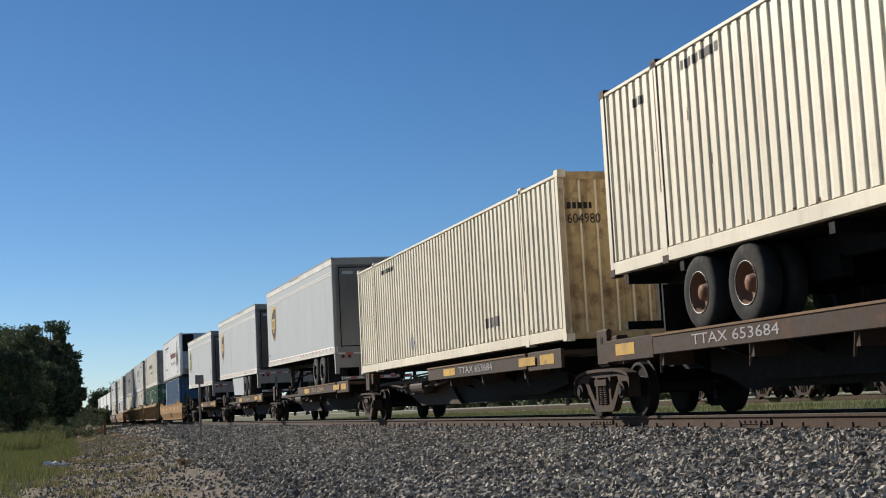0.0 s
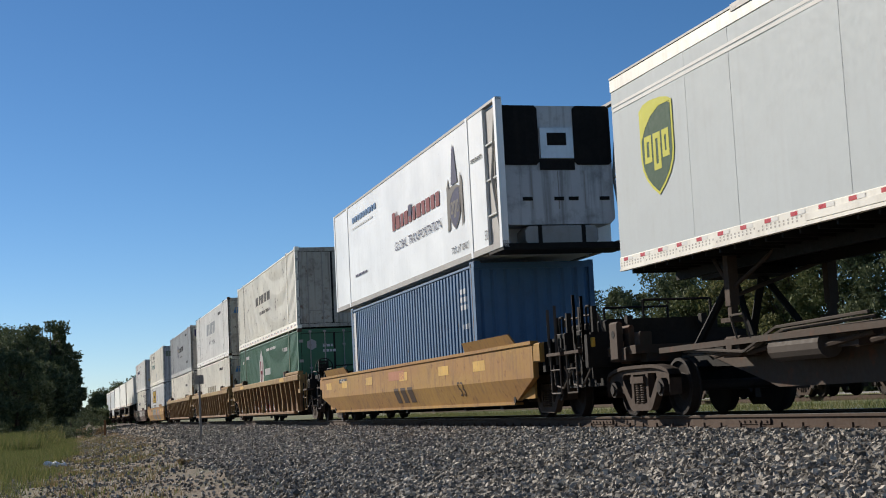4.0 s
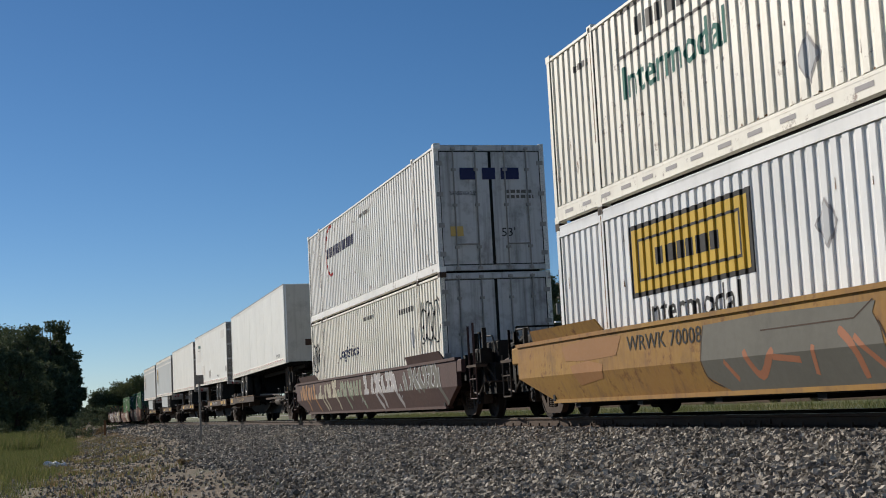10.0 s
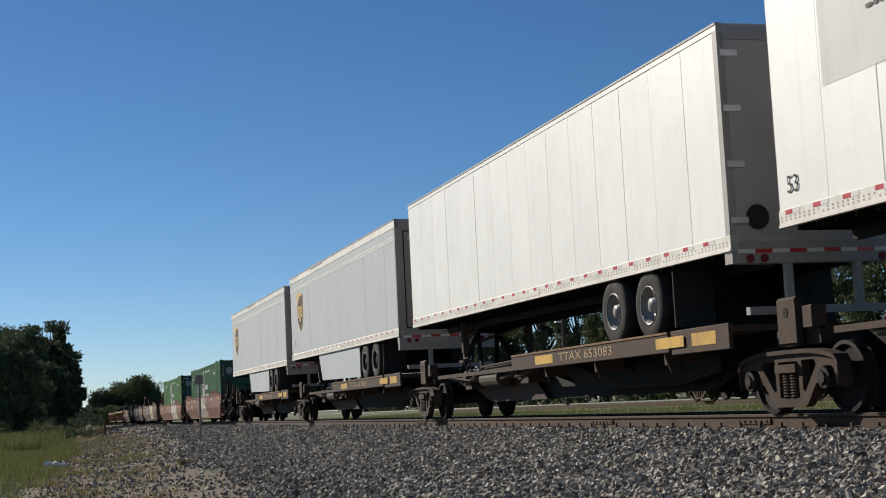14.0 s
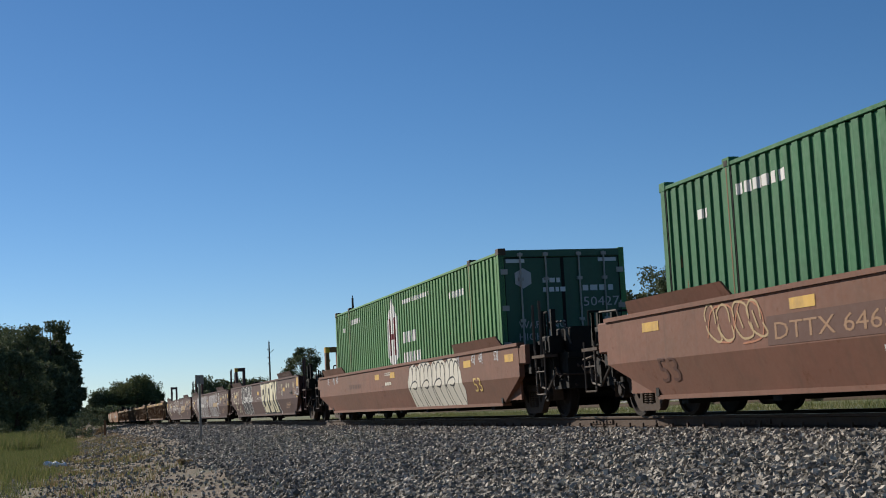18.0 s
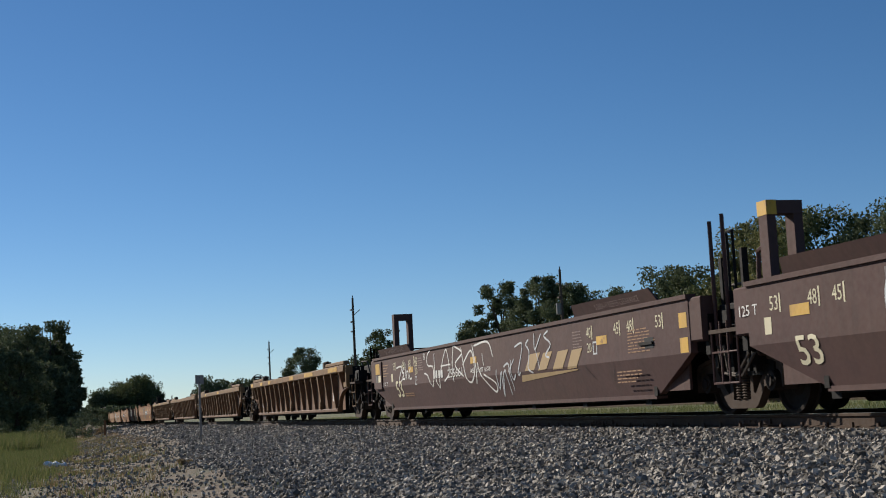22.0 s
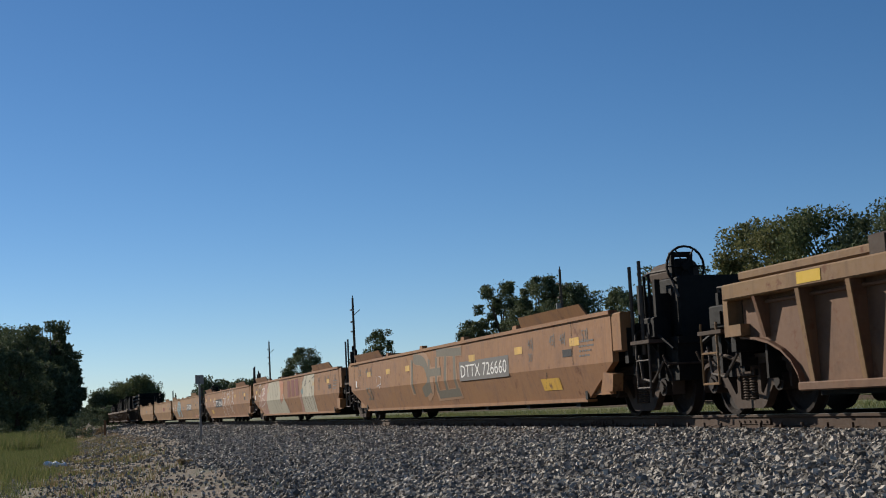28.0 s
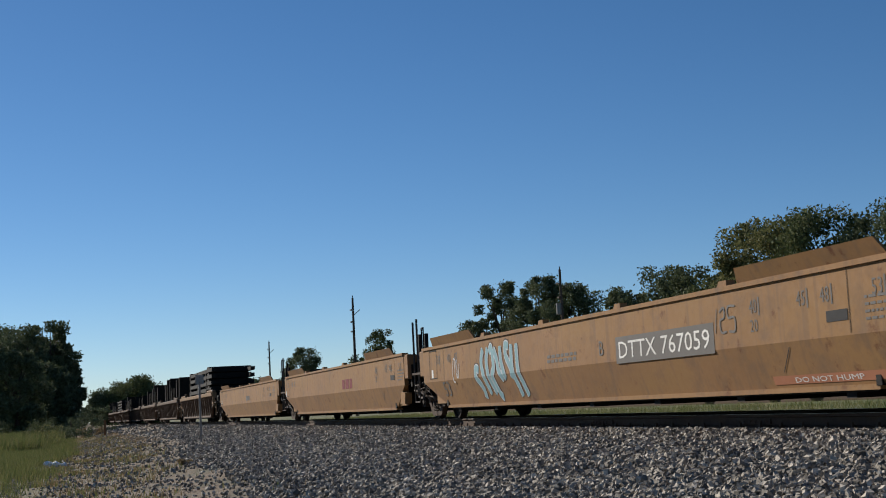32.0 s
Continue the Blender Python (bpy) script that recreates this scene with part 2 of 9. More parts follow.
P_SPRAYDARK = flat("spray_dark", (0.045, 0.042, 0.045))
P_RUSTPINK = flat("rust_stain", (0.33, 0.165, 0.062))
P_DARKRUST = flat("old_lettering", (0.11, 0.055, 0.04))
P_TANGOLD = flat("tan_gold", (0.42, 0.30, 0.16))
P_OLDTAN = flat("old_tan", (0.31, 0.185, 0.105))
P_PALESAGE = flat("pale_sage", (0.40, 0.36, 0.27))
P_PALEPINK = flat("pale_pink", (0.34, 0.19, 0.14))
P_TEALGREY = flat("teal_grey", (0.14, 0.20, 0.19))
P_MAROON2 = flat("faded_maroon", (0.16, 0.045, 0.035))
P_AQUA2 = flat("faded_aqua", (0.22, 0.18, 0.12))
P_AQUA3 = flat("faded_aqua_line", (0.24, 0.30, 0.28))
P_HAZE = flat("spray_haze", (0.175, 0.145, 0.14))
P_FADED = flat("faded_blue_grey", (0.40, 0.42, 0.43))
P_DIMTEXT = flat("dim_stencil", (0.26, 0.19, 0.17))
P_CHALK = flat("chalk_white", (0.60, 0.56, 0.47))
P_TAPE_RED = flat("tape_red", (0.50, 0.035, 0.03), 0.3)


# ---- mesh building ----
class Geo:
    def __init__(self):
        self.v, self.f = [], []

    def add(self, verts, faces):
        n = len(self.v)
        self.v.extend(verts)
        self.f.extend([tuple(i + n for i in f) for f in faces])
        return self

    def box(self, x0, x1, y0, y1, z0, z1, c=0.0):
        """A box; c chamfers its long edges along x."""
        if c <= 0:
            p = [(x, y, z) for x in (x0, x1) for y in (y0, y1) for z in (z0, z1)]
            return self.add(p, [(0, 1, 3, 2), (4, 6, 7, 5), (0, 4, 5, 1), (2, 3, 7, 6), (0, 2, 6, 4), (1, 5, 7, 3)])
        ring = [(y0 + c, z0), (y1 - c, z0), (y1, z0 + c), (y1, z1 - c), (y1 - c, z1), (y0 + c, z1), (y0, z1 - c), (y0, z0 + c)]
        return self.tube([[(x, y, z) for y, z in ring] for x in (x0, x1)])

    def tube(self, rings, closed=True):
        n, k = len(rings[0]), len(rings)
        verts = [p for r in rings for p in r]
        faces = []
        for a in range(k - 1):
            for b in range(n):
                c = (b + 1) % n
                faces.append((a * n + b, a * n + c, (a + 1) * n + c, (a + 1) * n + b))
        if closed:
            faces.append(tuple(reversed(range(n))))
            faces.append(tuple((k - 1) * n + i for i in range(n)))
        return self.add(verts, faces)

    def prism_xz(self, poly, y0, y1):
        """Polygon in x, z, extruded along y."""
        return self.tube([[(x, y0, z) for x, z in poly], [(x, y1, z) for x, z in poly]])

    def prism_yz(self, poly, x0, x1):
        return self.tube([[(x0, y, z) for y, z in poly], [(x1, y, z) for y, z in poly]])

    def cyl(self, p, q, r, n=10, r2=None):
        p, q = Vector(p), Vector(q)
        d = (q - p).normalized()
        u = d.orthogonal().normalized()
        w = d.cross(u)
        r2 = r if r2 is None else r2
        rings = []
        for c, rr in ((p, r), (q, r2)):
            rings.append([tuple(c + (u * math.cos(a) + w * math.sin(a)) * rr) for a in [2 * math.pi * i / n for i in range(n)]])
        return self.tube(rings)

    def lathe_y(self, profile, cx, cz, n=24):
        """Profile of (y, radius) turned round an axis along y."""
        rings = [[(cx + r * math.cos(2 * math.pi * i / n), y, cz + r * math.sin(2 * math.pi * i / n)) for i in range(n)] for y, r in profile]
        return self.tube(rings)

    def path(self, pts, r, n=6):
        for a, b in zip(pts, pts[1:]):
            self.cyl(a, b, r, n)
        return self

    def mirror_y(self):
        n = len(self.v)
        self.v.extend([(x, -y, z) for x, y, z in self.v])
        self.f.extend([tuple(i + n for i in reversed(f)) for f in self.f])
        return self

    def mirror_x(self):
        n = len(self.v)
        self.v.extend([(-x, y, z) for x, y, z in self.v])
        self.f.extend([tuple(i + n for i in reversed(f)) for f in self.f])
        return self

    def flipped_x(self):
        g = Geo()
        g.v = [(-x, y, z) for x, y, z in self.v]
        g.f = [tuple(reversed(f)) for f in self.f]
        return g

    def mesh(self, name, mat, smooth=False):
        me = bpy.data.meshes.new(name)
        me.from_pydata(self.v, [], self.f)
        me.materials.append(mat)
        if smooth:
            me.shade_smooth()
        me.update()
        return me


SHARED = {}


def shared(key, make, mat, smooth=False):
    """One mesh for all alike parts of one material."""
    k = (key, mat.name)
    if k not in SHARED:
        SHARED[k] = make().mesh(str(key), mat, smooth)
    return SHARED[k]


def part(name, data, mat, parent, label="", at=None):
    me = data.mesh(name, mat) if isinstance(data, Geo) else data
    ob = new(name, me)
    ob.parent = parent
    if at is not None:
        ob.location = at
    if label:
        ob["label"] = label
    return ob


def thing(name, label, category, group="", kind=""):
    return tagged(new(name), label, category, group, kind)


MOVERS = []
WHEELSETS = []


def on_train(ob, s, z=0.0, tilt=0.0):
    """Put a thing on the train: s is its x at the clip's start."""
    MOVERS.append((ob, s, z, tilt))
    ob.matrix_basis = pose(s, 0, z, 0, tilt, 0)
    return ob


# ---- lettering and printed shapes ----
TEXTS = {}


def text_geo(text, height, width, bold=0.0):
    """Letters as a flat mesh in x, z with the lower left corner at 0, 0."""
    key = (text, round(height, 3), round(width, 3), bold)
    if key not in TEXTS:
        cu = bpy.data.curves.new("letters", "FONT")
        cu.body, cu.size, cu.resolution_u, cu.offset = text, 1.0, 2, bold
        ob = bpy.data.objects.new("letters", cu)
        scene.collection.objects.link(ob)
        me = bpy.data.meshes.new_from_object(ob.evaluated_get(bpy.context.evaluated_depsgraph_get()))
        p = np.array([v.co[:2] for v in me.vertices])
        lo, hi = p.min(0), p.max(0)
        p = (p - lo) / (hi - lo) * (width, height)
        TEXTS[key] = ([(a, 0.0, b) for a, b in p.tolist()], [tuple(f.vertices) for f in me.polygons])
        bpy.data.objects.remove(ob)
        bpy.data.meshes.remove(me)
        bpy.data.curves.remove(cu)
    return TEXTS[key]


def polygon(pts):
    return [(x, 0.0, z) for x, z in pts], [tuple(range(len(pts)))]


def bars_geo(width, height, count, seed, rows=1):
    """Writing too small to read: plain bars of its size; several rows make ragged lines of short words."""
    rnd = random.Random(seed)
    v, f = [], []
    rh = height / rows
    n = max(1, count)
    for r in range(rows):
        x = 0.0
        stop = width * (0.97 if rows < 4 else rnd.uniform(0.55, 1.0))
        while x < stop:
            w = min(width / n * (rnd.uniform(0.55, 0.95) if rows < 4 else rnd.uniform(0.3, 1.5)), width - x)
            k = len(v)
            lo, hi = (0.18, 0.82) if rows < 4 else (0.30, 0.68)
            z0, z1 = r * rh + rh * lo, r * rh + rh * hi
            v += [(x, 0, z0), (x + w, 0, z0), (x + w, 0, z1), (x, 0, z1)]
            f.append((k, k + 1, k + 2, k + 3))
            x += w + width / n * 0.25
    return v, f


def smooth_line(pts, n=5):
    """Rounded curve through the given points."""
    if len(pts) < 3:
        return list(pts)
    p = [pts[0]] + list(pts) + [pts[-1]]
    out = []
    for a, b, c, d in zip(p, p[1:], p[2:], p[3:]):
        for i in range(n):
            t = i / n
            out.append(tuple(0.5 * (2 * b[k] + (c[k] - a[k]) * t + (2 * a[k] - 5 * b[k] + 4 * c[k] - d[k]) * t * t + (3 * b[k] - a[k] - 3 * c[k] + d[k]) * t ** 3) for k in (0, 1)))
    return out + [tuple(pts[-1])]


def ribbon_geo(strokes, w):
    """Hand-sprayed lines: rounded strips in x, z drawn with a width."""
    v, f = [], []
    for pts in strokes:
        pts = smooth_line(pts, 5 if len(pts) < 9 else 2)
        base = len(v)
        for i, (x, z) in enumerate(pts):
            ax, az = pts[max(0, i - 1)]
            bx, bz = pts[min(len(pts) - 1, i + 1)]
            d = math.hypot(bx - ax, bz - az) or 1
            k = w / 2 * (0.7 if i in (0, len(pts) - 1) else 1.0)
            nx, nz = -(bz - az) / d * k, (bx - ax) / d * k
            v += [(x - nx, 0, z - nz), (x + nx, 0, z + nz)]
            if i:
                q = base + 2 * i
                f.append((q - 2, q, q + 1, q - 1))
    return v, f


def put(name, geo, mat, parent, x, z, y=-1.3, label="", wrap=None, end=False, shear=0.0, bend=None):
    """Lay a flat shape on the camera side (y = const) or, with end, on the leading end (x = const, given as y).
    wrap: (breaks, depth) of a corrugated wall, along which the print is folded. bend: depth as a function of z."""
    verts, faces = geo
    if end:
        g = Geo().add([(y, x + a + shear * b, z + b) for a, _, b in verts], faces)
        return part(name, g, mat, parent, label)
    verts = [(x + a + shear * b, y, z + b) for a, _, b in verts]
    g = Geo().add(verts, faces)
    me = g.mesh(name, mat)
    if wrap or bend:
        bm = bmesh.new()
        bm.from_mesh(me)
        if wrap:
            breaks, depth = wrap
            lo = min(p[0] for p in verts)
            hi = max(p[0] for p in verts)
            for b in breaks:
                if lo < b < hi:
                    bmesh.ops.bisect_plane(bm, geom=bm.verts[:] + bm.edges[:] + bm.faces[:], plane_co=(b, 0, 0), plane_no=(1, 0, 0))
            for q in bm.verts:
                q.co.y = y + depth(q.co.x)
        if bend:
            level, slope = bend
            bmesh.ops.bisect_plane(bm, geom=bm.verts[:] + bm.edges[:] + bm.faces[:], plane_co=(0, 0, level), plane_no=(0, 0, 1))
            for q in bm.verts:
                if q.co.z < level:
                    q.co.y = y + (level - q.co.z) * slope
        bm.to_mesh(me)
        bm.free()
    return part(name, me, mat, parent, label)


def rect(w, h):
    return polygon([(0, 0), (w, 0), (w, h), (0, h)])


def frame_geo(w, h, b):
    v = [(0, 0, 0), (w, 0, 0), (w, 0, h), (0, 0, h), (b, 0, b), (w - b, 0, b), (w - b, 0, h - b), (b, 0, h - b)]
    return v, [(0, 1, 5, 4), (1, 2, 6, 5), (2, 3, 7, 6), (3, 0, 4, 7)]


def scrawl(seed, width, height, letters, loops=1):
    """Loose sprayed tag: rounded letter outlines side by side."""
    rnd = random.Random(seed)
    out = []
    w = width / letters
    for i in range(letters):
        for _ in range(loops):
            cx, cz = (i + 0.5) * w + rnd.uniform(-0.1, 0.1) * w, height * rnd.uniform(0.42, 0.58)
            rx, rz = w * rnd.uniform(0.38, 0.62), height * rnd.uniform(0.36, 0.5)
            a0, span = rnd.uniform(0, 6.28), rnd.uniform(3.6, 6.1)
            k = rnd.uniform(-0.3, 0.3)
            pts = []
            for j in range(15):
                a = a0 + span * j / 14
                x, z = math.cos(a) * rx * (1 + 0.25 * math.sin(2 * a + k)), math.sin(a) * rz
                pts.append((cx + x + k * z * 0.6, cz + z))
            out.append(pts)
        out.append([(i * w + rnd.uniform(0.2, 0.8) * w, height * rnd.uniform(0.0, 0.3)), (i * w + rnd.uniform(0.2, 0.8) * w, height * rnd.uniform(0.7, 1.0))])
    return out


# ---- the ground, the track ----
def ground_height(y):
    """Height of the ground across the track."""
    pts = ((-4000, -1.2), (-60, -1.15), (-16, -1.06), (-10, -0.98), (-8, -0.84), (-6, -0.60), (-4.5, -0.44), (-1.85, -0.185), (1.85, -0.185), (4.2, -0.42), (8, -0.42), (30, -0.30), (60, -0.22), (4000, 0.0))
    for (a, za), (b, zb) in zip(pts, pts[1:]):
        if y <= b:
            return za + (zb - za) * (y - a) / (b - a)
    return 0.0


def make_ground():
    ys = [-3500, -900, -300, -120, -60, -40, -25, -16, -13, -11.5, -10.5, -9.5, -8.8, -8, -7.2, -6.4, -5.6, -4.8, -4, -3.2, -2.4, -1.85, -0.9, 0.9, 1.85, 3, 4.2, 6, 10, 20, 30, 43, 47, 60, 120, 300, 900, 3500]
    xs = [-3500, -1500, -800, -500] + [-400 + 10 * i for i in range(25)] + [-150 + 1.5 * i for i in range(110)] + [20, 40, 80, 160, 320, 700, 1500, 3500]
    v, f = [], []
    for x in xs:
        for y in ys:
            z = ground_height(y)
            if -140 < x < 20 and -60 < y < -2.4:
                z += 0.05 * noise.noise(Vector((x * 0.5, y * 0.9, 0))) + 0.03 * noise.noise(Vector((x * 1.7, y * 2.1, 3)))
            v.append((x, y, z))
    n = len(ys)
    for i in range(len(xs) - 1):
        for j in range(n - 1):
            f.append((i * n + j, (i + 1) * n + j, (i + 1) * n + j + 1, i * n + j + 1))
    ob = new("ground", Geo().add(v, f).mesh("ground", M_GROUND, True))
    tagged(ob, "gravel shoulder fading to dry dirt and grass", "ground", kind="structure")


def make_ballast():
    """Crushed stones heaped along the near side of the track, one piece of stuff."""
    rng = np.random.default_rng(5)
    block = np.array([(-1, -1, -1), (1, -1, -1), (1, 1, -1), (-1, 1, -1), (-1, -1, 1), (1, -1, 1), (1, 1, 1), (-1, 1, 1)]) * 0.62
    fac = np.array([(0, 3, 2), (0, 2, 1), (4, 5, 6), (4, 6, 7), (0, 1, 5), (0, 5, 4), (1, 2, 6), (1, 6, 5), (2, 3, 7), (2, 7, 6), (3, 0, 4), (3, 4, 7)])
    cells = []
    for x0, x1, y0, y1, per, size in ((-30, -10, -11.4, -1.32, 500, 0.0265), (-48, -30, -11.4, -1.32, 330, 0.0310), (-90, -48, -9.5, -1.32, 130, 0.044), (-170, -90, -7.0, -1.4, 24, 0.07), (-10, -6, -8.7, -2.6, 500, 0.0265), (-34, -10, -0.6, 0.6, 90, 0.030)):
        n = int((x1 - x0) * (y1 - y0) * per)
        x, y = rng.uniform(x0, x1, n), rng.uniform(y0, y1, n)
        if y1 < 0:
            keep = rng.uniform(0, 1, n) < np.clip((y + 6.95 + 0.058 * (x + 25) + 0.35 * np.sin(x * 0.23) * np.sin(x * 0.071 + 1)) / 1.7, 0.0, 1) * 0.94 + 0.06
            x, y = x[keep], y[keep]
        s = size * rng.uniform(0.5, 1.4, len(x))
        cells.append((x, y, s))
    x = np.concatenate([c[0] for c in cells])
    y = np.concatenate([c[1] for c in cells])
    s = np.concatenate([c[2] for c in cells])
    n = len(x)
    z = np.array([ground_height(b) for b in y])
    near = (y < -2.4) & (x > -140)
    z[near] += [0.05 * noise.noise(Vector((a * 0.5, b * 0.9, 0))) + 0.03 * noise.noise(Vector((a * 1.7, b * 2.1, 3))) for a, b in zip(x[near], y[near])]
    z += s * 0.30 + rng.uniform(-0.01, 0.022, n)
    kinds = [(block + rng.uniform(-0.28, 0.28, (8, 3))) * rng.uniform(0.72, 1.3, 3) for _ in range(22)]
    pick = rng.integers(0, 22, n)
    base = np.stack(kinds)[pick]
    q = rng.normal(size=(n, 4))
    q /= np.linalg.norm(q, axis=1, keepdims=True)
    a, b, c, d = q.T
    rot = np.stack([np.stack([1 - 2 * (c * c + d * d), 2 * (b * c - a * d), 2 * (b * d + a * c)], -1), np.stack([2 * (b * c + a * d), 1 - 2 * (b * b + d * d), 2 * (c * d - a * b)], -1), np.stack([2 * (b * d - a * c), 2 * (c * d + a * b), 1 - 2 * (b * b + c * c)], -1)], 1)
    vv = np.einsum("nij,nkj->nki", rot, base) * s[:, None, None] + np.stack([x, y, z], -1)[:, None, :]
    ff = (fac[None] + 8 * np.arange(n)[:, None, None]).reshape(-1, 3)
    fill_mesh("ballast", vv.reshape(-1, 3), ff, M_STONE, "grey crushed-stone ballast heaped beside the rails", "ballast")


def fill_mesh(name, verts, tris, mat, label="", category="", parent=None, kind="stuff"):
    me = bpy.data.meshes.new(name)
    me.vertices.add(len(verts))
    me.vertices.foreach_set("co", np.asarray(verts, dtype=np.float32).ravel())
    me.loops.add(tris.size)
    me.loops.foreach_set("vertex_index", np.asarray(tris, dtype=np.int32).ravel())
    k = tris.shape[1]
    me.polygons.add(len(tris))
    me.polygons.foreach_set("loop_start", np.arange(0, tris.size, k, dtype=np.int32))
    me.materials.append(mat)
    me.update(calc_edges=True)
    me.validate()
    me.shade_flat()
    ob = new(name, me)
    if parent is not None:
        ob.parent = parent
    if label:
        tagged(ob, label, category, kind=kind)
    return ob


def make_track():
    track = thing("track", "rusty steel rails spiked to dark timber ties in ballast", "railway track", kind="structure")
    prof = [(-0.07, -0.17), (0.07, -0.17), (0.07, -0.155), (0.012, -0.135), (0.010, -0.045), (0.036, -0.032), (0.036, -0.006), (0.028, 0.0), (-0.028, 0.0), (-0.036, -0.006), (-0.036, -0.032), (-0.010, -0.045), (-0.012, -0.135), (-0.07, -0.155)]
    for y in (-0.7535, 0.7535):
        part("rail", Geo().prism_yz([(y + a, b) for a, b in prof], -1600, 700), M_RAIL, track)
        part("rail_head_top", Geo().box(-1600, 700, y - 0.026, y + 0.026, 0.0005, 0.0025), M_TREAD, track, "bright worn running surface")

    def tie():
        return Geo().box(-0.115, 0.115, -1.3, 1.3, -0.36, -0.172)

    def plate():
        return Geo().box(-0.09, 0.09, -0.17, 0.17, -0.172, -0.158).box(-0.02, 0.02, -0.105, -0.075, -0.158, -0.10).box(-0.02, 0.02, 0.075, 0.105, -0.158, -0.10)
    tie_me = shared("tie", tie, M_TIE)
    plate_me = shared("tie_plate", plate, M_RAIL)
    x = -8.0
    rnd = random.Random(3)
    count = 0
    while x > -120:
        ob = part("tie", tie_me, M_TIE, track)
        ob.location, ob.rotation_euler = (x, rnd.uniform(-0.04, 0.04), rnd.uniform(-0.012, 0)), (0, 0, rnd.uniform(-0.015, 0.015))
        if x > -45:
            for y in (-0.7535, 0.7535):
                part("tie_plate", plate_me, M_RAIL, track, at=(x, y, 0))
        x -= 0.53 + rnd.uniform(-0.03, 0.03)
        count += 1

    def joint():
        g = Geo().prism_xz([(-0.45, -0.125), (0.45, -0.125), (0.45, -0.055), (-0.45, -0.055)], -0.035, -0.012)
        for i in range(6):
            g.cyl((-0.37 + 0.148 * i, -0.05, -0.09), (-0.37 + 0.148 * i, -0.03, -0.09), 0.018, 6)
        return g
    for x in (-21.5, -16.3, -33.4):
        part("joint_bar", shared("joint_bar", joint, M_RAIL), M_RAIL, track, at=(x, -0.7535, 0))


# ---- running gear ----
def plate_with_holes(outer, holes, y0, y1):
    """A flat casting: an outline in x, z with openings, extruded along y."""
    bm = bmesh.new()
    loops = []
    for pts in (outer, *holes):
        vs = [bm.verts.new((x, 0, z)) for x, z in pts]
        for a, b in zip(vs, vs[1:] + vs[:1]):
            bm.edges.new((a, b))
        loops.append(len(pts))
    bmesh.ops.triangle_fill(bm, use_beauty=True, use_dissolve=False, edges=bm.edges[:], normal=(0, -1, 0))
    bm.verts.index_update()
    flat_pts = [(q.co.x, q.co.z) for q in bm.verts]
    tris = [[q.index for q in f.verts] for f in bm.faces]
    bm.free()
    n = len(flat_pts)
    faces = [tuple(f) for f in tris] + [tuple(k + n for k in reversed(f)) for f in tris]
    start = 0
    for count in loops:
        for k in range(count):
            a, b = start + k, start + (k + 1) % count
            faces.append((a, b, b + n, a + n))
        start += count
    return Geo().add([(x, y0, z) for x, z in flat_pts] + [(x, y1, z) for x, z in flat_pts], faces)


def sideframe_geo():
    half = [(0.0, 0.77), (0.55, 0.765), (0.86, 0.73), (1.08, 0.68), (1.16, 0.60), (1.15, 0.36), (1.03, 0.34), (1.01, 0.51), (0.95, 0.555), (0.78, 0.555), (0.71, 0.50), (0.69, 0.37), (0.60, 0.36), (0.40, 0.13), (0.32, 0.09)]
    outer = half + [(-x, z) for x, z in reversed(half[1:])]
    window = [(-0.23, 0.20), (0.23, 0.20), (0.23, 0.63), (-0.23, 0.63)]
    eye = [(0.31, 0.64), (0.31, 0.29), (0.36, 0.27), (0.63, 0.57), (0.60, 0.64)]
    g = plate_with_holes(outer, [window, eye, [(-x, z) for x, z in reversed(eye)]], -1.07, -0.96)
    rim = [(x, z) for x, z in half[:6]]
    rim = [(-x, z) for x, z in reversed(rim[1:])] + rim
    for (xa, za), (xb, zb) in zip(rim, rim[1:]):
        g.add([(xa, -1.12, za), (xb, -1.12, zb), (xb, -0.93, zb), (xa, -0.93, za), (xa, -1.12, za - 0.05), (xb, -1.12, zb - 0.05), (xb, -0.93, zb - 0.05), (xa, -0.93, za - 0.05)], [(0, 1, 2, 3), (7, 6, 5, 4), (0, 4, 5, 1), (2, 6, 7, 3), (1, 5, 6, 2), (0, 3, 7, 4)])
    return g


def spring_geo():
    g = Geo()
    n = 10
    for cx in (-0.085, 0.085):
        rings = []
        for i in range(19):
            z = 0.20 + 0.31 * i / 18
            r = 0.075 if i % 2 else 0.055
            rings.append([(cx + r * math.cos(2 * math.pi * k / n), -1.03 + r * math.sin(2 * math.pi * k / n), z) for k in range(n)])
        g.tube(rings)
    g.box(-0.24, 0.24, -1.12, -0.96, 0.50, 0.60)
    return g


def wheelset_geo():
    g = Geo()
    for s in (-1, 1):
        prof = [(s * 0.68, 0.43), (s * 0.71, 0.455), (s * 0.72, 0.42), (s * 0.83, 0.415), (s * 0.835, 0.37), (s * 0.79, 0.35), (s * 0.77, 0.2), (s * 0.80, 0.12), (s * 0.86, 0.11), (s * 0.86, 0.09), (s * 1.0, 0.085), (s * 1.0, 0.0)]
        g.lathe_y([(s * 0.66, 0.0), (s * 0.66, 0.36)] + prof, 0, 0, 28)
    g.cyl((0, -0.7, 0), (0, 0.7, 0), 0.08, 10)
    return g


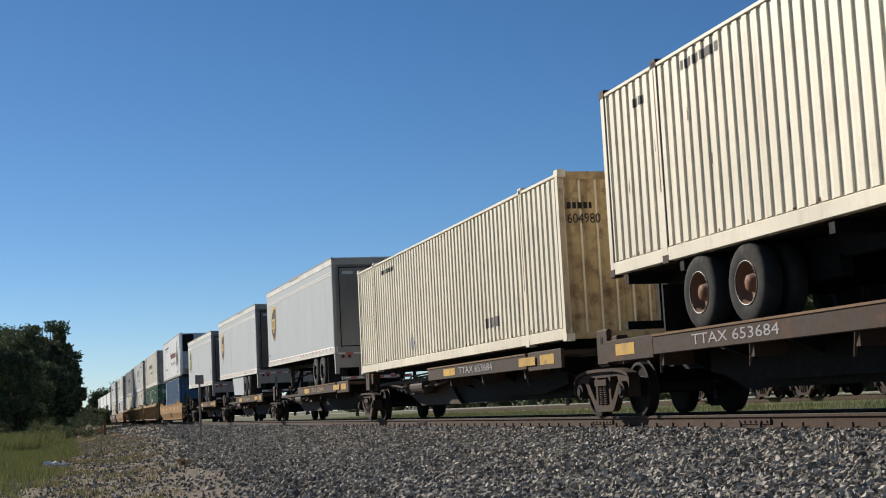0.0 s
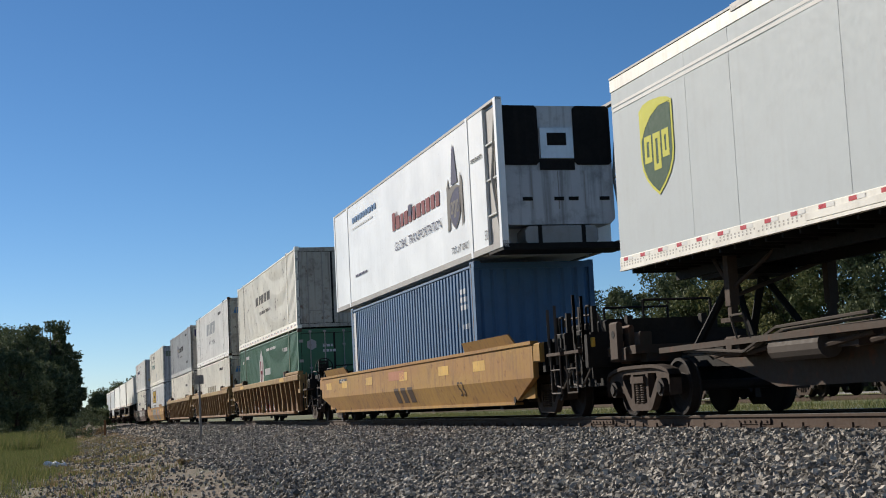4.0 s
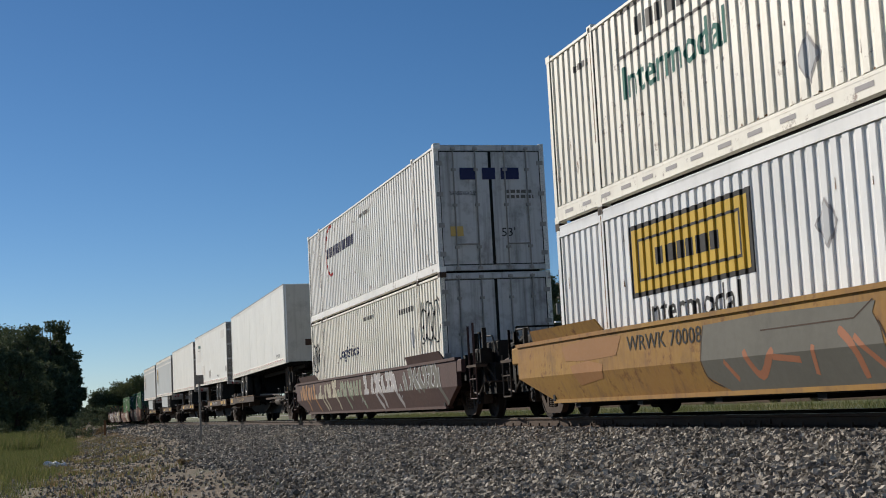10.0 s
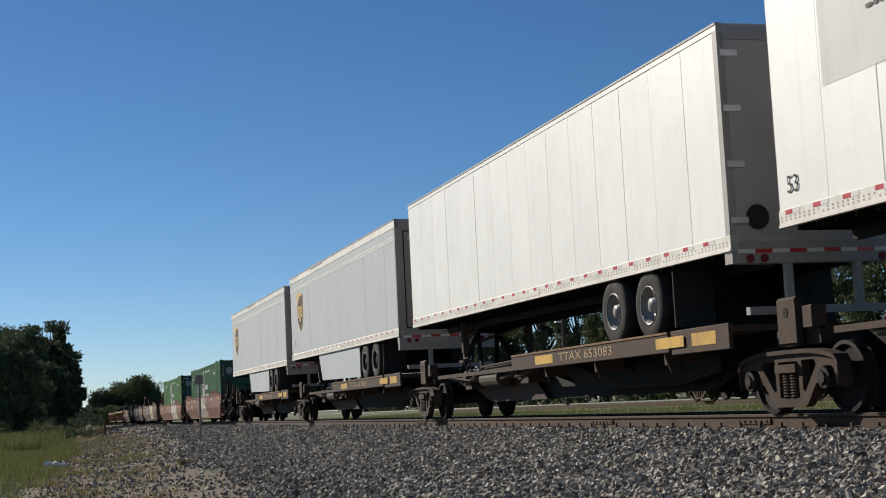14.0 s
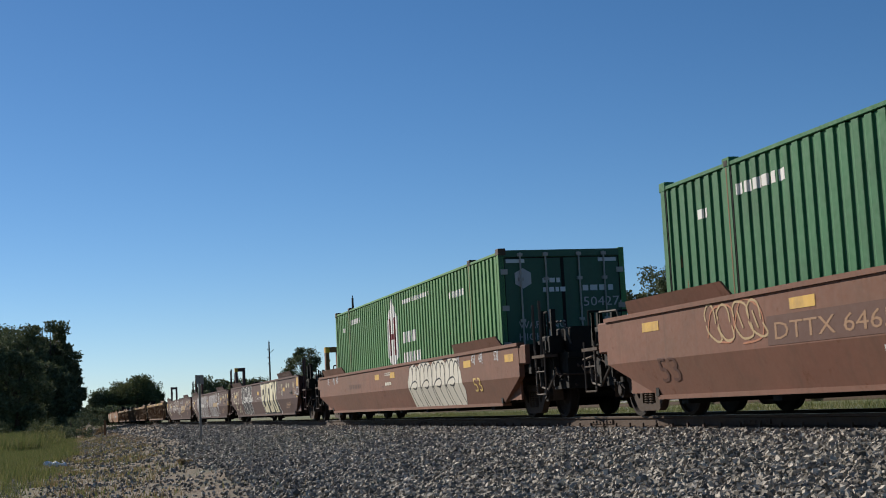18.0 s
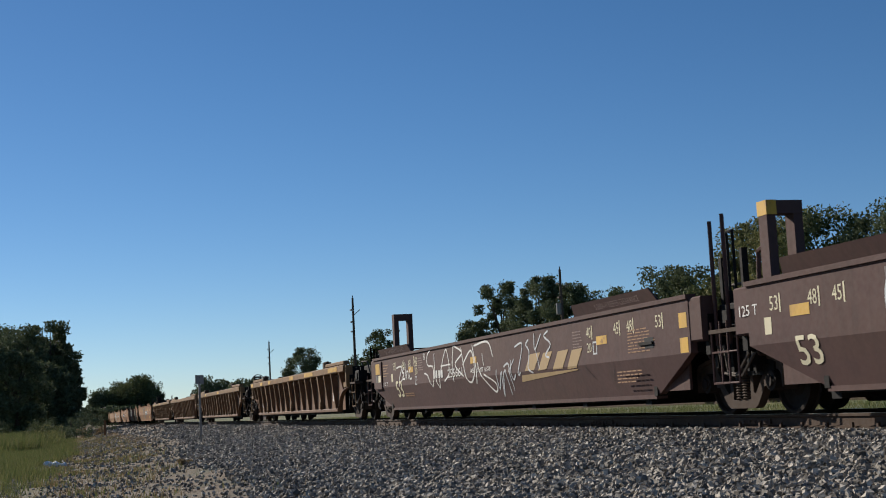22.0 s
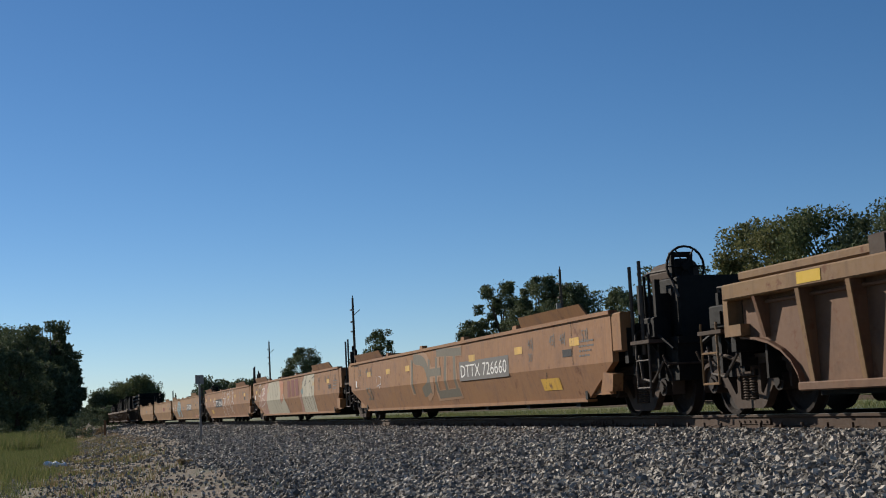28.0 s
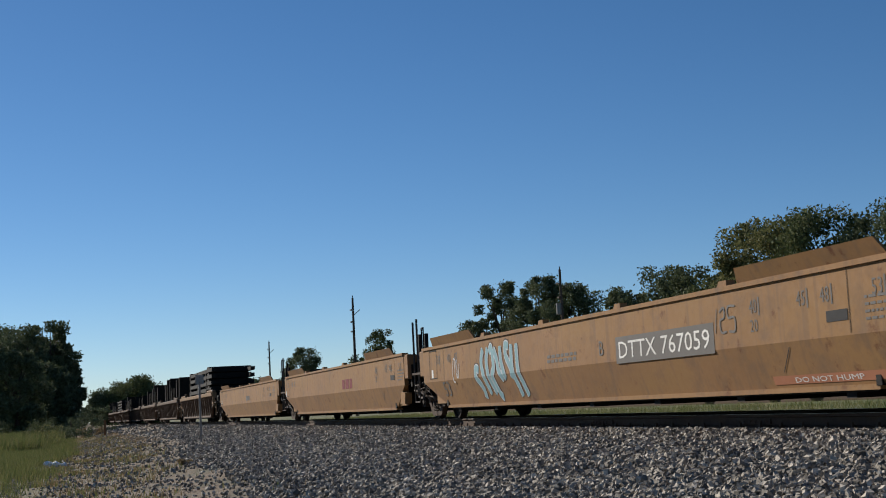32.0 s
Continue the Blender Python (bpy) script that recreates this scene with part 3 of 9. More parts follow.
def bearing_geo():
    g = Geo()
    for x in (0.0,):
        g.cyl((x, -1.13, 0.42), (x, -0.92, 0.42), 0.125, 12)
        g.cyl((x, -1.16, 0.42), (x, -1.13, 0.42), 0.07, 10)
        for k in range(3):
            a = 2.1 * k
            g.cyl((x + 0.08 * math.cos(a), -1.145, 0.42 + 0.08 * math.sin(a)), (x + 0.08 * math.cos(a), -1.12, 0.42 + 0.08 * math.sin(a)), 0.022, 6)
    return g


def bolster_geo():
    g = Geo().box(-0.2, 0.2, -1.0, 1.0, 0.42, 0.66)
    g.cyl((0, 0, 0.6), (0, 0, 0.82), 0.2, 14)
    for s in (-1, 1):
        g.box(s * 0.42 - 0.05, s * 0.42 + 0.05, -0.95, 0.95, 0.36, 0.46)
        g.cyl((s * 0.42, -0.95, 0.4), (s * 0.80, -0.78, 0.4), 0.05, 6)
    return g


def add_truck(unit, x, rolling=True):
    """A two-axle truck under a rail car; its wheelsets turn."""
    truck = part("truck", shared("bolster", bolster_geo, M_BLACK), M_BLACK, unit, "two-axle freight truck", at=(x, 0, 0))
    near = shared("sideframe", sideframe_geo, M_TRUCK)
    far = shared("sideframe_far", lambda: mirrored_y(sideframe_geo()), M_TRUCK)
    part("sideframe", near, M_TRUCK, truck, "dusty cast steel sideframe")
    part("sideframe", far, M_TRUCK, truck)
    part("spring_nest", shared("spring", spring_geo, M_TRUCK), M_TRUCK, truck)
    for dx in (-0.865, 0.865):
        part("bearing_cap", shared("bearing", bearing_geo, M_WHEEL), M_WHEEL, truck, at=(dx, 0, 0))
    for dx in (-0.865, 0.865):
        w = part("wheelset", shared("wheelset", wheelset_geo, M_WHEEL, False), M_WHEEL, truck)
        w.matrix_parent_inverse = Matrix.Translation((dx, 0, 0.42))
        if rolling:
            WHEELSETS.append(w)
    return truck


def mirrored_y(g):
    o = Geo()
    o.v = [(x, -y, z) for x, y, z in g.v]
    o.f = [tuple(reversed(f)) for f in g.f]
    return o


def hoop(x, y, z0, z1, w=0.22, r=0.02):
    return Geo().path([(x, y, z0), (x, y, z1), (x + w, y, z1), (x + w, y, z0)], r)


def ladder_geo(x, y, z0, z1, w=0.42, n=3):
    g = Geo().path([(x, y, z1), (x, y, z0), (x + w, y, z0), (x + w, y, z1)], 0.016, 5)
    for i in range(1, n):
        z = z0 + (z1 - z0) * i / n
        g.cyl((x, y, z), (x + w, y, z), 0.014, 5)
    return g


def wheel_ring(cx, y, cz, r):
    g = Geo()
    pts = [(cx + r * math.cos(2 * math.pi * i / 20), y, cz + r * math.sin(2 * math.pi * i / 20)) for i in range(21)]
    g.path(pts, 0.018, 6)
    for i in range(6):
        a = math.pi * i / 3
        g.cyl((cx, y, cz), (cx + r * math.cos(a), y, cz + r * math.sin(a)), 0.012, 5)
    g.cyl((cx, y - 0.05, cz), (cx, y + 0.03, cz), 0.06, 8)
    return g


def coupler(unit, x, sign):
    """Draft gear, knuckle and hose at a car's outer end."""
    g = Geo().box(min(x, x + sign * 1.0), max(x, x + sign * 1.0), -0.12, 0.12, 0.70, 0.98)
    k = x + sign * 1.0
    g.box(min(k, k + sign * 0.3), max(k, k + sign * 0.3), -0.2, 0.2, 0.68, 1.0)
    part("coupler", g, M_BLACK, unit)
    part("air_hose", Geo().path([(x + sign * 0.6, -0.3, 0.75), (x + sign * 0.8, -0.32, 0.5), (x + sign * 1.1, -0.3, 0.36), (x + sign * 1.35, -0.25, 0.42)], 0.025), M_BLACK, unit)


def end_gear(unit, x, sign, tall, mat, brake, seed, ladder_mat=None):
    """Platform, ladders, hand holds and boxes between the well and the car's end."""
    rnd = random.Random(seed)
    ladder_mat = ladder_mat or M_SPINE
    span = sign * 1.15
    a, b = min(x, x + span), max(x, x + span)
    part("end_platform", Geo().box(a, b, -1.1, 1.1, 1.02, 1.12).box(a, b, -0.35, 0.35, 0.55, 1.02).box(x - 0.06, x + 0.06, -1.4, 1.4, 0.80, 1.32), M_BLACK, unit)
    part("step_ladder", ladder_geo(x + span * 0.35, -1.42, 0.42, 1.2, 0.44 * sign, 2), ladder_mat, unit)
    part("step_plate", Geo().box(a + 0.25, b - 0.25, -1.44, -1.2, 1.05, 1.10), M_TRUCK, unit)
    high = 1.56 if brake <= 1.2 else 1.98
    # Plain black boxes added to fill the dark gap between cars.
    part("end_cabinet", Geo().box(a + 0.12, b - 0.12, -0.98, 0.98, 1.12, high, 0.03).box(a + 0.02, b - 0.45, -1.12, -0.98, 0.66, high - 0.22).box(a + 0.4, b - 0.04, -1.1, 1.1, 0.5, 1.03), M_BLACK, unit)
    part("conduit", Geo().path([(a + 0.1, -1.0, high), (a + 0.15, -1.05, high + 0.12), (b - 0.3, -1.05, high + 0.1), (b - 0.1, -1.0, high - 0.3)], 0.02, 5), M_SPINE, unit)
    part("lever", Geo().path([(a + 0.3, -1.33, 0.9), (a + 0.45, -1.36, 0.55), (a + 0.8, -1.36, 0.5), (b - 0.1, -1.3, 0.78)], 0.02, 5), M_SPINE, unit)
    if brake > 1.2:
        part("reservoir", Geo().cyl((a - 0.1, -0.72, 2.06), (b - 0.35, -0.72, 2.06), 0.19, 14).cyl((a - 0.16, -0.72, 2.06), (a - 0.1, -0.72, 2.06), 0.12, 12), M_TRUCK, unit, "rounded brown air reservoir")
    if tall > 0:
        part("grab_rail", hoop(x + sign * 0.20, -1.36, 0.9, 1.5 + tall, 0.0, 0.028), ladder_mat, unit)
        part("grab_rail", hoop(x + sign * 0.55, -1.36, 0.9, 1.55 + tall, 0.0, 0.028), ladder_mat, unit)
        part("grab_rail", hoop(x + sign * 0.30, -1.18, 1.1, 1.35 + tall, 0.16 * sign, 0.02), M_BLACK, unit)
    part("valve_box", Geo().box(a + 0.35, b - 0.35, -1.3, -1.05, 1.12, 1.42, 0.02).box(a + 0.45, b - 0.45, -1.33, -1.3, 1.18, 1.34).cyl((a + 0.2, -1.15, 1.2), (b - 0.2, -1.15, 0.7), 0.04, 6), M_BLACK, unit)
    part("equipment_box", Geo().box(a + 0.1, b - 0.3, -0.95, -0.45, 1.12, 1.36, 0.03), M_BLACK, unit)
    part("air_tank", Geo().cyl((a + 0.1, -0.2, 1.3), (b - 0.1, -0.2, 1.3), 0.17, 14), M_BLACK, unit)
    for _ in range(6):
        y = rnd.uniform(-1.34, -0.5)
        z = rnd.uniform(0.62, 1.3)
        part("brake_pipe", Geo().path([(a, y, z), ((a + b) / 2, y, z + rnd.uniform(-0.2, 0.2)), (b, y + 0.1, z - 0.25)], rnd.uniform(0.018, 0.034), 5), M_TRUCK if rnd.random() < 0.4 else M_BLACK, unit)
    for k in (0.12, 0.62):
        q = x + span * k
        part("end_post", Geo().box(q - 0.035, q + 0.035, -1.22, -1.14, 0.55, 1.5 + min(0.5, tall * 0.6) + 0.1 * rnd.random()).box(q - 0.05, q + 0.05, -1.26, -1.10, 1.30, 1.36), M_BLACK, unit)
    part("slack_adjuster", Geo().cyl((a - 0.2, -0.62, 0.72), (b + 0.1, -0.62, 0.66), 0.06, 8).cyl((a + 0.3, -0.62, 0.7), (a + 0.7, -0.62, 0.69), 0.10, 8), M_TRUCK, unit)
    part("hand_rail", Geo().path([(x + span * 0.15, -0.3, 1.1), (x + span * 0.15, -0.3, 1.86), (x + span * 0.15, 0.9, 1.86), (x + span * 0.15, 0.9, 1.1)], 0.022, 5), M_BLACK, unit)
    part("end_sheet", Geo().box(min(x - 0.02, x + sign * 0.05), max(x - 0.02, x + sign * 0.05), -1.3, 1.3, 0.62, 1.36).box(x - 0.04, x + 0.08, -0.7, -0.6, 0.5, 1.6).box(x - 0.04, x + 0.08, 0.6, 0.7, 0.5, 1.6), M_BLACK, unit)
    part("uncoupling_lever", Geo().path([(b if sign > 0 else a, -1.35, 0.86), (b if sign > 0 else a, -1.30, 0.74), (b if sign > 0 else a, -0.4, 0.74), (b if sign > 0 else a, -0.25, 0.6)], 0.016, 5), M_TRUCK, unit)
    if brake:
        q, up = x + span * 0.7, (brake if brake > 1.2 else 1.8) - 1.8
        part("brake_stand", Geo().box(q - 0.05, q + 0.03, -0.98, -0.92, 1.1, 2.02 + up).box(q - 0.05, q + 0.03, -0.70, -0.64, 1.1, 2.02 + up).box(q - 0.05, q + 0.04, -0.98, -0.64, 1.95 + up, 2.02 + up).box(q - 0.05, q + 0.08, -0.95, -0.67, 1.62 + up, 1.92 + up, 0.03), M_BLACK, unit)
        part("brake_chain_rod", Geo().cyl((q, -0.81, 1.7 + up), (q, -0.81, 0.8), 0.02, 6), M_TRUCK, unit)
        w = part("brake_wheel", wheel_ring(0, 0, 0, 0.29), M_BLACK, unit)
        w.location, w.rotation_euler = (q + 0.13, -0.81, 1.80 + up), (0, 0, -math.pi / 2)


# ---- well cars ----
def well_side_geo(lh, top, mid, low, cut0, cut1):
    """One profiled side wall: upright panel above, inward-leaning panel below, slanted at both ends."""
    g = Geo()
    outer = [(-lh, top, -1.5), (lh, top, -1.5), (lh, mid, -1.5), (lh - cut1, low, -1.34), (-lh + cut0, low, -1.34), (-lh, mid, -1.5)]
    verts = [(x, y, z) for x, z, y in outer] + [(x, y + 0.1, z) for x, z, y in outer]
    g.add(verts, [(5, 2, 1, 0), (4, 3, 2, 5), (6, 7, 8, 11), (11, 8, 9, 10), (0, 1, 7, 6), (1, 2, 8, 7), (2, 3, 9, 8), (3, 4, 10, 9), (4, 5, 11, 10), (5, 0, 6, 11)])
    g.box(-lh, lh, -1.53, -1.38, top - 0.03, top + 0.03)
    g.box(-lh + cut0, lh - cut1, -1.37, -1.2, low - 0.04, low + 0.02)
    return g


def well_smooth(s, half, mat, name, label, top=1.58, mid=0.84, low=0.30, trucks=(), tall=(0, 0), couplers=(), brake=(0, 0), frames=(), group="", clips=True, seed=1, plates=True, cut=1.45):
    """A smooth-sided well unit, its centre at s."""
    u = thing(name, label, "well car", group)
    key = (half, top, mid, low, cut)
    side = part("side_wall", shared(("well_side",) + key, lambda: well_side_geo(half, top, mid, low, cut, cut), mat), mat, u)
    part("side_wall", shared(("well_side_far",) + key, lambda: mirrored_y(well_side_geo(half, top, mid, low, cut, cut)), mat), mat, u)
    fl = Geo().box(-half + 1.6, half - 1.6, -1.3, 1.3, 0.24, 0.33)
    for i in range(7):
        fl.box(-7.5 + 2.5 * i - 0.1, -7.5 + 2.5 * i + 0.1, -1.3, 1.3, 0.18, 0.26)
    part("floor", fl, M_BLACK, u)
    for sg in (-1, 1):
        ex = sg * half
        bulk = Geo().box(min(ex, ex - sg * 1.5), max(ex, ex - sg * 1.5), -1.38, 1.38, 0.86, 0.96).box(min(ex - sg * 1.5, ex - sg * 1.4), max(ex - sg * 1.5, ex - sg * 1.4), -1.38, 1.38, 0.3, top - 0.1)
        part("end_bulkhead", bulk, M_BLACK, u)
        if plates:
            f0, f1 = sg * (half - 0.9), sg * (half - 4.1)
            a, b = min(f0, f1), max(f0, f1)
            g = Geo().add([(a, -1.5, top), (b, -1.5, top), (b - 0.12, -1.60, top + 0.21), (a + 0.12, -1.60, top + 0.21), (a, -1.46, top), (b, -1.46, top), (b - 0.12, -1.57, top + 0.21), (a + 0.12, -1.57, top + 0.21)], [(0, 1, 2, 3), (7, 6, 5, 4), (0, 3, 7, 4), (2, 1, 5, 6), (3, 2, 6, 7), (1, 0, 4, 5)])
            part("guide_plate", g, mat, u)
            part("guide_plate", mirrored_y(g), mat, u)
        part("end_box", Geo().box(min(ex, ex + sg * 0.34), max(ex, ex + sg * 0.34), -1.49, -1.25, 0.98, top - 0.02, 0.02), mat, u)
        end_gear(u, ex + sg * 0.3, sg, tall[0 if sg < 0 else 1], mat, brake[0 if sg < 0 else 1], seed + sg, mat if mat is M_WELL_BROWN else M_SPINE)
        if cut >= 1.45:
            gus = [(ex - sg * a, z) for a, z in ((1.30, low + 0.06), (0.45, low + 0.06), (0.45, mid - 0.04), (0.95, mid - 0.04), (1.36, low + 0.26))]
            part("end_gusset", Geo().prism_xz(gus, -1.33, -1.29), mat, u)
        if mat in (M_WELL_PINK, M_WELL_TAN) and sg > 0:
            part("jacking_bracket", Geo().prism_xz([(ex - 0.62, 0.40), (ex - 0.16, 0.40), (ex - 0.10, 0.66), (ex - 0.48, 0.70)], -1.47, -1.30), mat, u)
        if sg in frames:
            plain = mat is M_WELL_BROWN and sg in couplers
            inset, tip = (1.72, 1.06) if plain else (0.25, 0.97)
            fx = ex - sg * inset
            post = Geo().box(fx - 0.10, fx + 0.10, -1.34, -1.22, top - 0.1, top + tip - 0.02).box(fx - 0.10, fx + 0.10, -0.98, -0.86, top - 0.1, top + tip - 0.02).box(fx - 0.11, fx + 0.11, -1.34, -0.86, top + tip - 0.16, top + tip)
            part("container_stop", post, mat, u, "tall steel container stop")
            part("stop_brace", Geo().cyl((fx, -1.2, top + tip - 0.4), (fx + sg * 0.42, -1.2, top + 0.42), 0.03, 6).cyl((fx + sg * 0.42, -1.2, top + 0.42), (fx + sg * 0.46, -1.2, top - 0.05), 0.03, 6), mat, u)
            if not plain:
                part("stop_mark", Geo().box(fx - 0.115, fx + 0.115, -1.346, -1.21, top + tip - 0.17, top + tip + 0.005), P_ORANGE, u, "yellow painted corner")
    for sg in couplers:
        coupler(u, sg * (half + 0.6), sg)
    for x in trucks:
        add_truck(u, x)
    if clips:
        for i in range(4):
            x = -half * 0.52 + i * half * 0.35
            part("lock_bracket", Geo().prism_xz([(x - 0.12, top), (x + 0.16, top), (x + 0.16, top + 0.10), (x - 0.04, top + 0.10)], -1.52, -1.40), mat, u)
    return on_train(u, s)


def well_ribbed(s, half, mat, chord, name, label, trucks=(), tall=(0, 0), couplers=(), brake=(0, 0), group="", seed=1, ribs=17, arch=(1, 1), patches=(), rib_mat=None):
    """A well unit with upright tapered ribs between a box top chord and a bottom sill."""
    u = thing(name, label, "well car", group)
    top = 1.62
    for sy in (-1, 1):
        edge = []
        for sg, on in ((1, arch[1]), (-1, arch[0])):
            bow = [(sg * (half - 0.15 - 1.35 * math.sin(math.pi / 2 * k / 6)), 0.30 + 0.66 * math.cos(math.pi / 2 * k / 6)) for k in range(7)] if on else [(sg * (half - 0.55), 0.95), (sg * (half - 0.55), 0.36)]
            edge += bow if sg < 0 else list(reversed(bow))
        n = len(edge) // 2 if arch[0] == arch[1] else (7 if arch[1] else 2)
        ring = edge[n:] + edge[:n]
        g = Geo()
        for (xa, za), (xb, zb) in zip(ring, ring[1:]):
            g.add([(xa, -1.37, za), (xb, -1.37, zb), (xb, -1.37, 1.45), (xa, -1.37, 1.45), (xa, -1.31, za), (xb, -1.31, zb), (xb, -1.31, 1.45), (xa, -1.31, 1.45)], [(0, 1, 2, 3), (7, 6, 5, 4), (0, 4, 5, 1)])
        part("side_sheet", g if sy < 0 else mirrored_y(g), mat, u)
        g = Geo().box(-half, half, -1.56, -1.32, 1.42, top, 0.02)
        part("top_chord", g if sy < 0 else mirrored_y(g), chord, u)
        g = Geo().box(-half + 1.5, half - 1.5, -1.47, -1.32, 0.28, 0.38, 0.015)
        part("bottom_sill", g if sy < 0 else mirrored_y(g), mat, u)
    for i in range(ribs):
        x = -half + 0.75 + (2 * half - 1.5) * i / (ribs - 1)
        wide = 0.075 if i in (3, ribs // 2, ribs - 4) else 0.035

        def rib(w=wide):
            return Geo().add([(-w, -1.55, 1.42), (w, -1.55, 1.42), (w, -1.365, 1.42), (-w, -1.365, 1.42), (-w, -1.43, 0.38), (w, -1.43, 0.38), (w, -1.365, 0.38), (-w, -1.365, 0.38)], [(0, 1, 2, 3), (7, 6, 5, 4), (0, 4, 5, 1), (1, 5, 6, 2), (2, 6, 7, 3), (3, 7, 4, 0)])
        low = 0.38
        for sg, on in ((-1, arch[0]), (1, arch[1])):
            near = half - sg * x
            if on and near < 1.45:
                low = 0.34 + 0.66 * math.sqrt(max(0.0, 1 - ((near - 0.15) / 1.35) ** 2))
        if low > 0.4:
            g = Geo()
            rb = rib()
            g.v, g.f = [(p, q, max(r, low)) for p, q, r in rb.v], rb.f
            part("rib", g, mat, u, at=(x, 0, 0))
        else:
            part("rib", shared(("rib", wide, mat.name), rib, mat), mat, u, at=(x, 0, 0))
            # Web keeps the darker sheet colour to deepen its shaded side; flange takes rib_mat.
            if rib_mat:
                def flange(w=wide + 0.006, foot=wide > 0.06):
                    g = Geo().add([(-w, -1.568, 1.42), (w, -1.568, 1.42), (w, -1.551, 1.42), (-w, -1.551, 1.42), (-w, -1.448, 0.38), (w, -1.448, 0.38), (w, -1.431, 0.38), (-w, -1.431, 0.38)], [(0, 1, 2, 3), (7, 6, 5, 4), (0, 4, 5, 1), (1, 5, 6, 2), (2, 6, 7, 3), (3, 7, 4, 0)])
                    if foot:
                        g.prism_xz([(-0.10, 0.38), (0.13, 0.38), (0.08, 0.62), (-0.07, 0.62)], -1.50, -1.43).cyl((0.10, -1.52, 0.44), (0.10, -1.42, 0.44), 0.05, 8)
                    return g
                part("rib_flange", shared(("flange", wide), flange, rib_mat), rib_mat, u, at=(x, 0, 0))
    part("rod", Geo().cyl((-half + 0.8, -1.40, 1.35), (half - 0.8, -1.40, 1.35), 0.026, 6), mat, u)
    part("floor", Geo().box(-half + 1.6, half - 1.6, -1.25, 1.25, 0.22, 0.33), M_BLACK, u)
    for sg in (-1, 1):
        ex = sg * half
        if arch[0 if sg < 0 else 1]:
            pts = []
            for k in range(7):
                a = math.pi / 2 * k / 6
                pts.append((ex - sg * (0.15 + 1.35 * math.sin(a)), 0.28 + 0.66 * math.cos(a)))
            g = Geo().tube([[(a, -1.44, z), (a, -1.33, z), (a, -1.33, z + 0.03), (a, -1.44, z + 0.03)] for a, z in pts])
            part("wheel_arch", g, mat, u)
        # Black sheet added across the well end in place of its deep shade.
        part("end_wall", Geo().box(min(ex - sg * 0.55, ex - sg * 0.50), max(ex - sg * 0.55, ex - sg * 0.50), -1.30, 1.30, 0.45, 1.58), M_BLACK, u)
        part("end_bulkhead", Geo().box(min(ex - sg * 1.5, ex), max(ex - sg * 1.5, ex), -1.2, 1.2, 0.92, 1.0).box(min(ex - sg * 1.6, ex - sg * 1.5), max(ex - sg * 1.6, ex - sg * 1.5), -1.2, 1.2, 0.3, 1.4), M_BLACK, u)
        part("end_bracket", Geo().box(min(ex, ex + sg * 0.12), max(ex, ex + sg * 0.12), -1.5, -1.3, 0.98, 1.60).box(min(ex, ex - sg * 0.3), max(ex, ex - sg * 0.3), -1.5, -1.28, 0.98, 1.12), chord, u)
        f0, f1 = ex - sg * 0.3, ex - sg * 3.3
        part("guide_rail", Geo().box(min(f0, f1), max(f0, f1), -1.48, -1.30, top + 0.02, top + 0.13, 0.02), chord, u)
        part("lock_bracket", Geo().box(f1 - 0.14, f1 + 0.14, -1.5, -1.28, top, top + 0.2).cyl((f1 - 0.2, -1.4, top + 0.16), (f1 + 0.2, -1.4, top + 0.16), 0.07, 8), M_DECK, u)
        end_gear(u, ex + sg * 0.1, sg, tall[0 if sg < 0 else 1], chord, brake[0 if sg < 0 else 1], seed + sg, chord)
    for sg in couplers:
        coupler(u, sg * (half + 0.6), sg)
    for x in trucks:
        add_truck(u, x)
    for x, w, c in patches:
        put("paint_patch", rect(w, 0.13), c, u, x, 1.46, -1.566)
    return on_train(u, s)


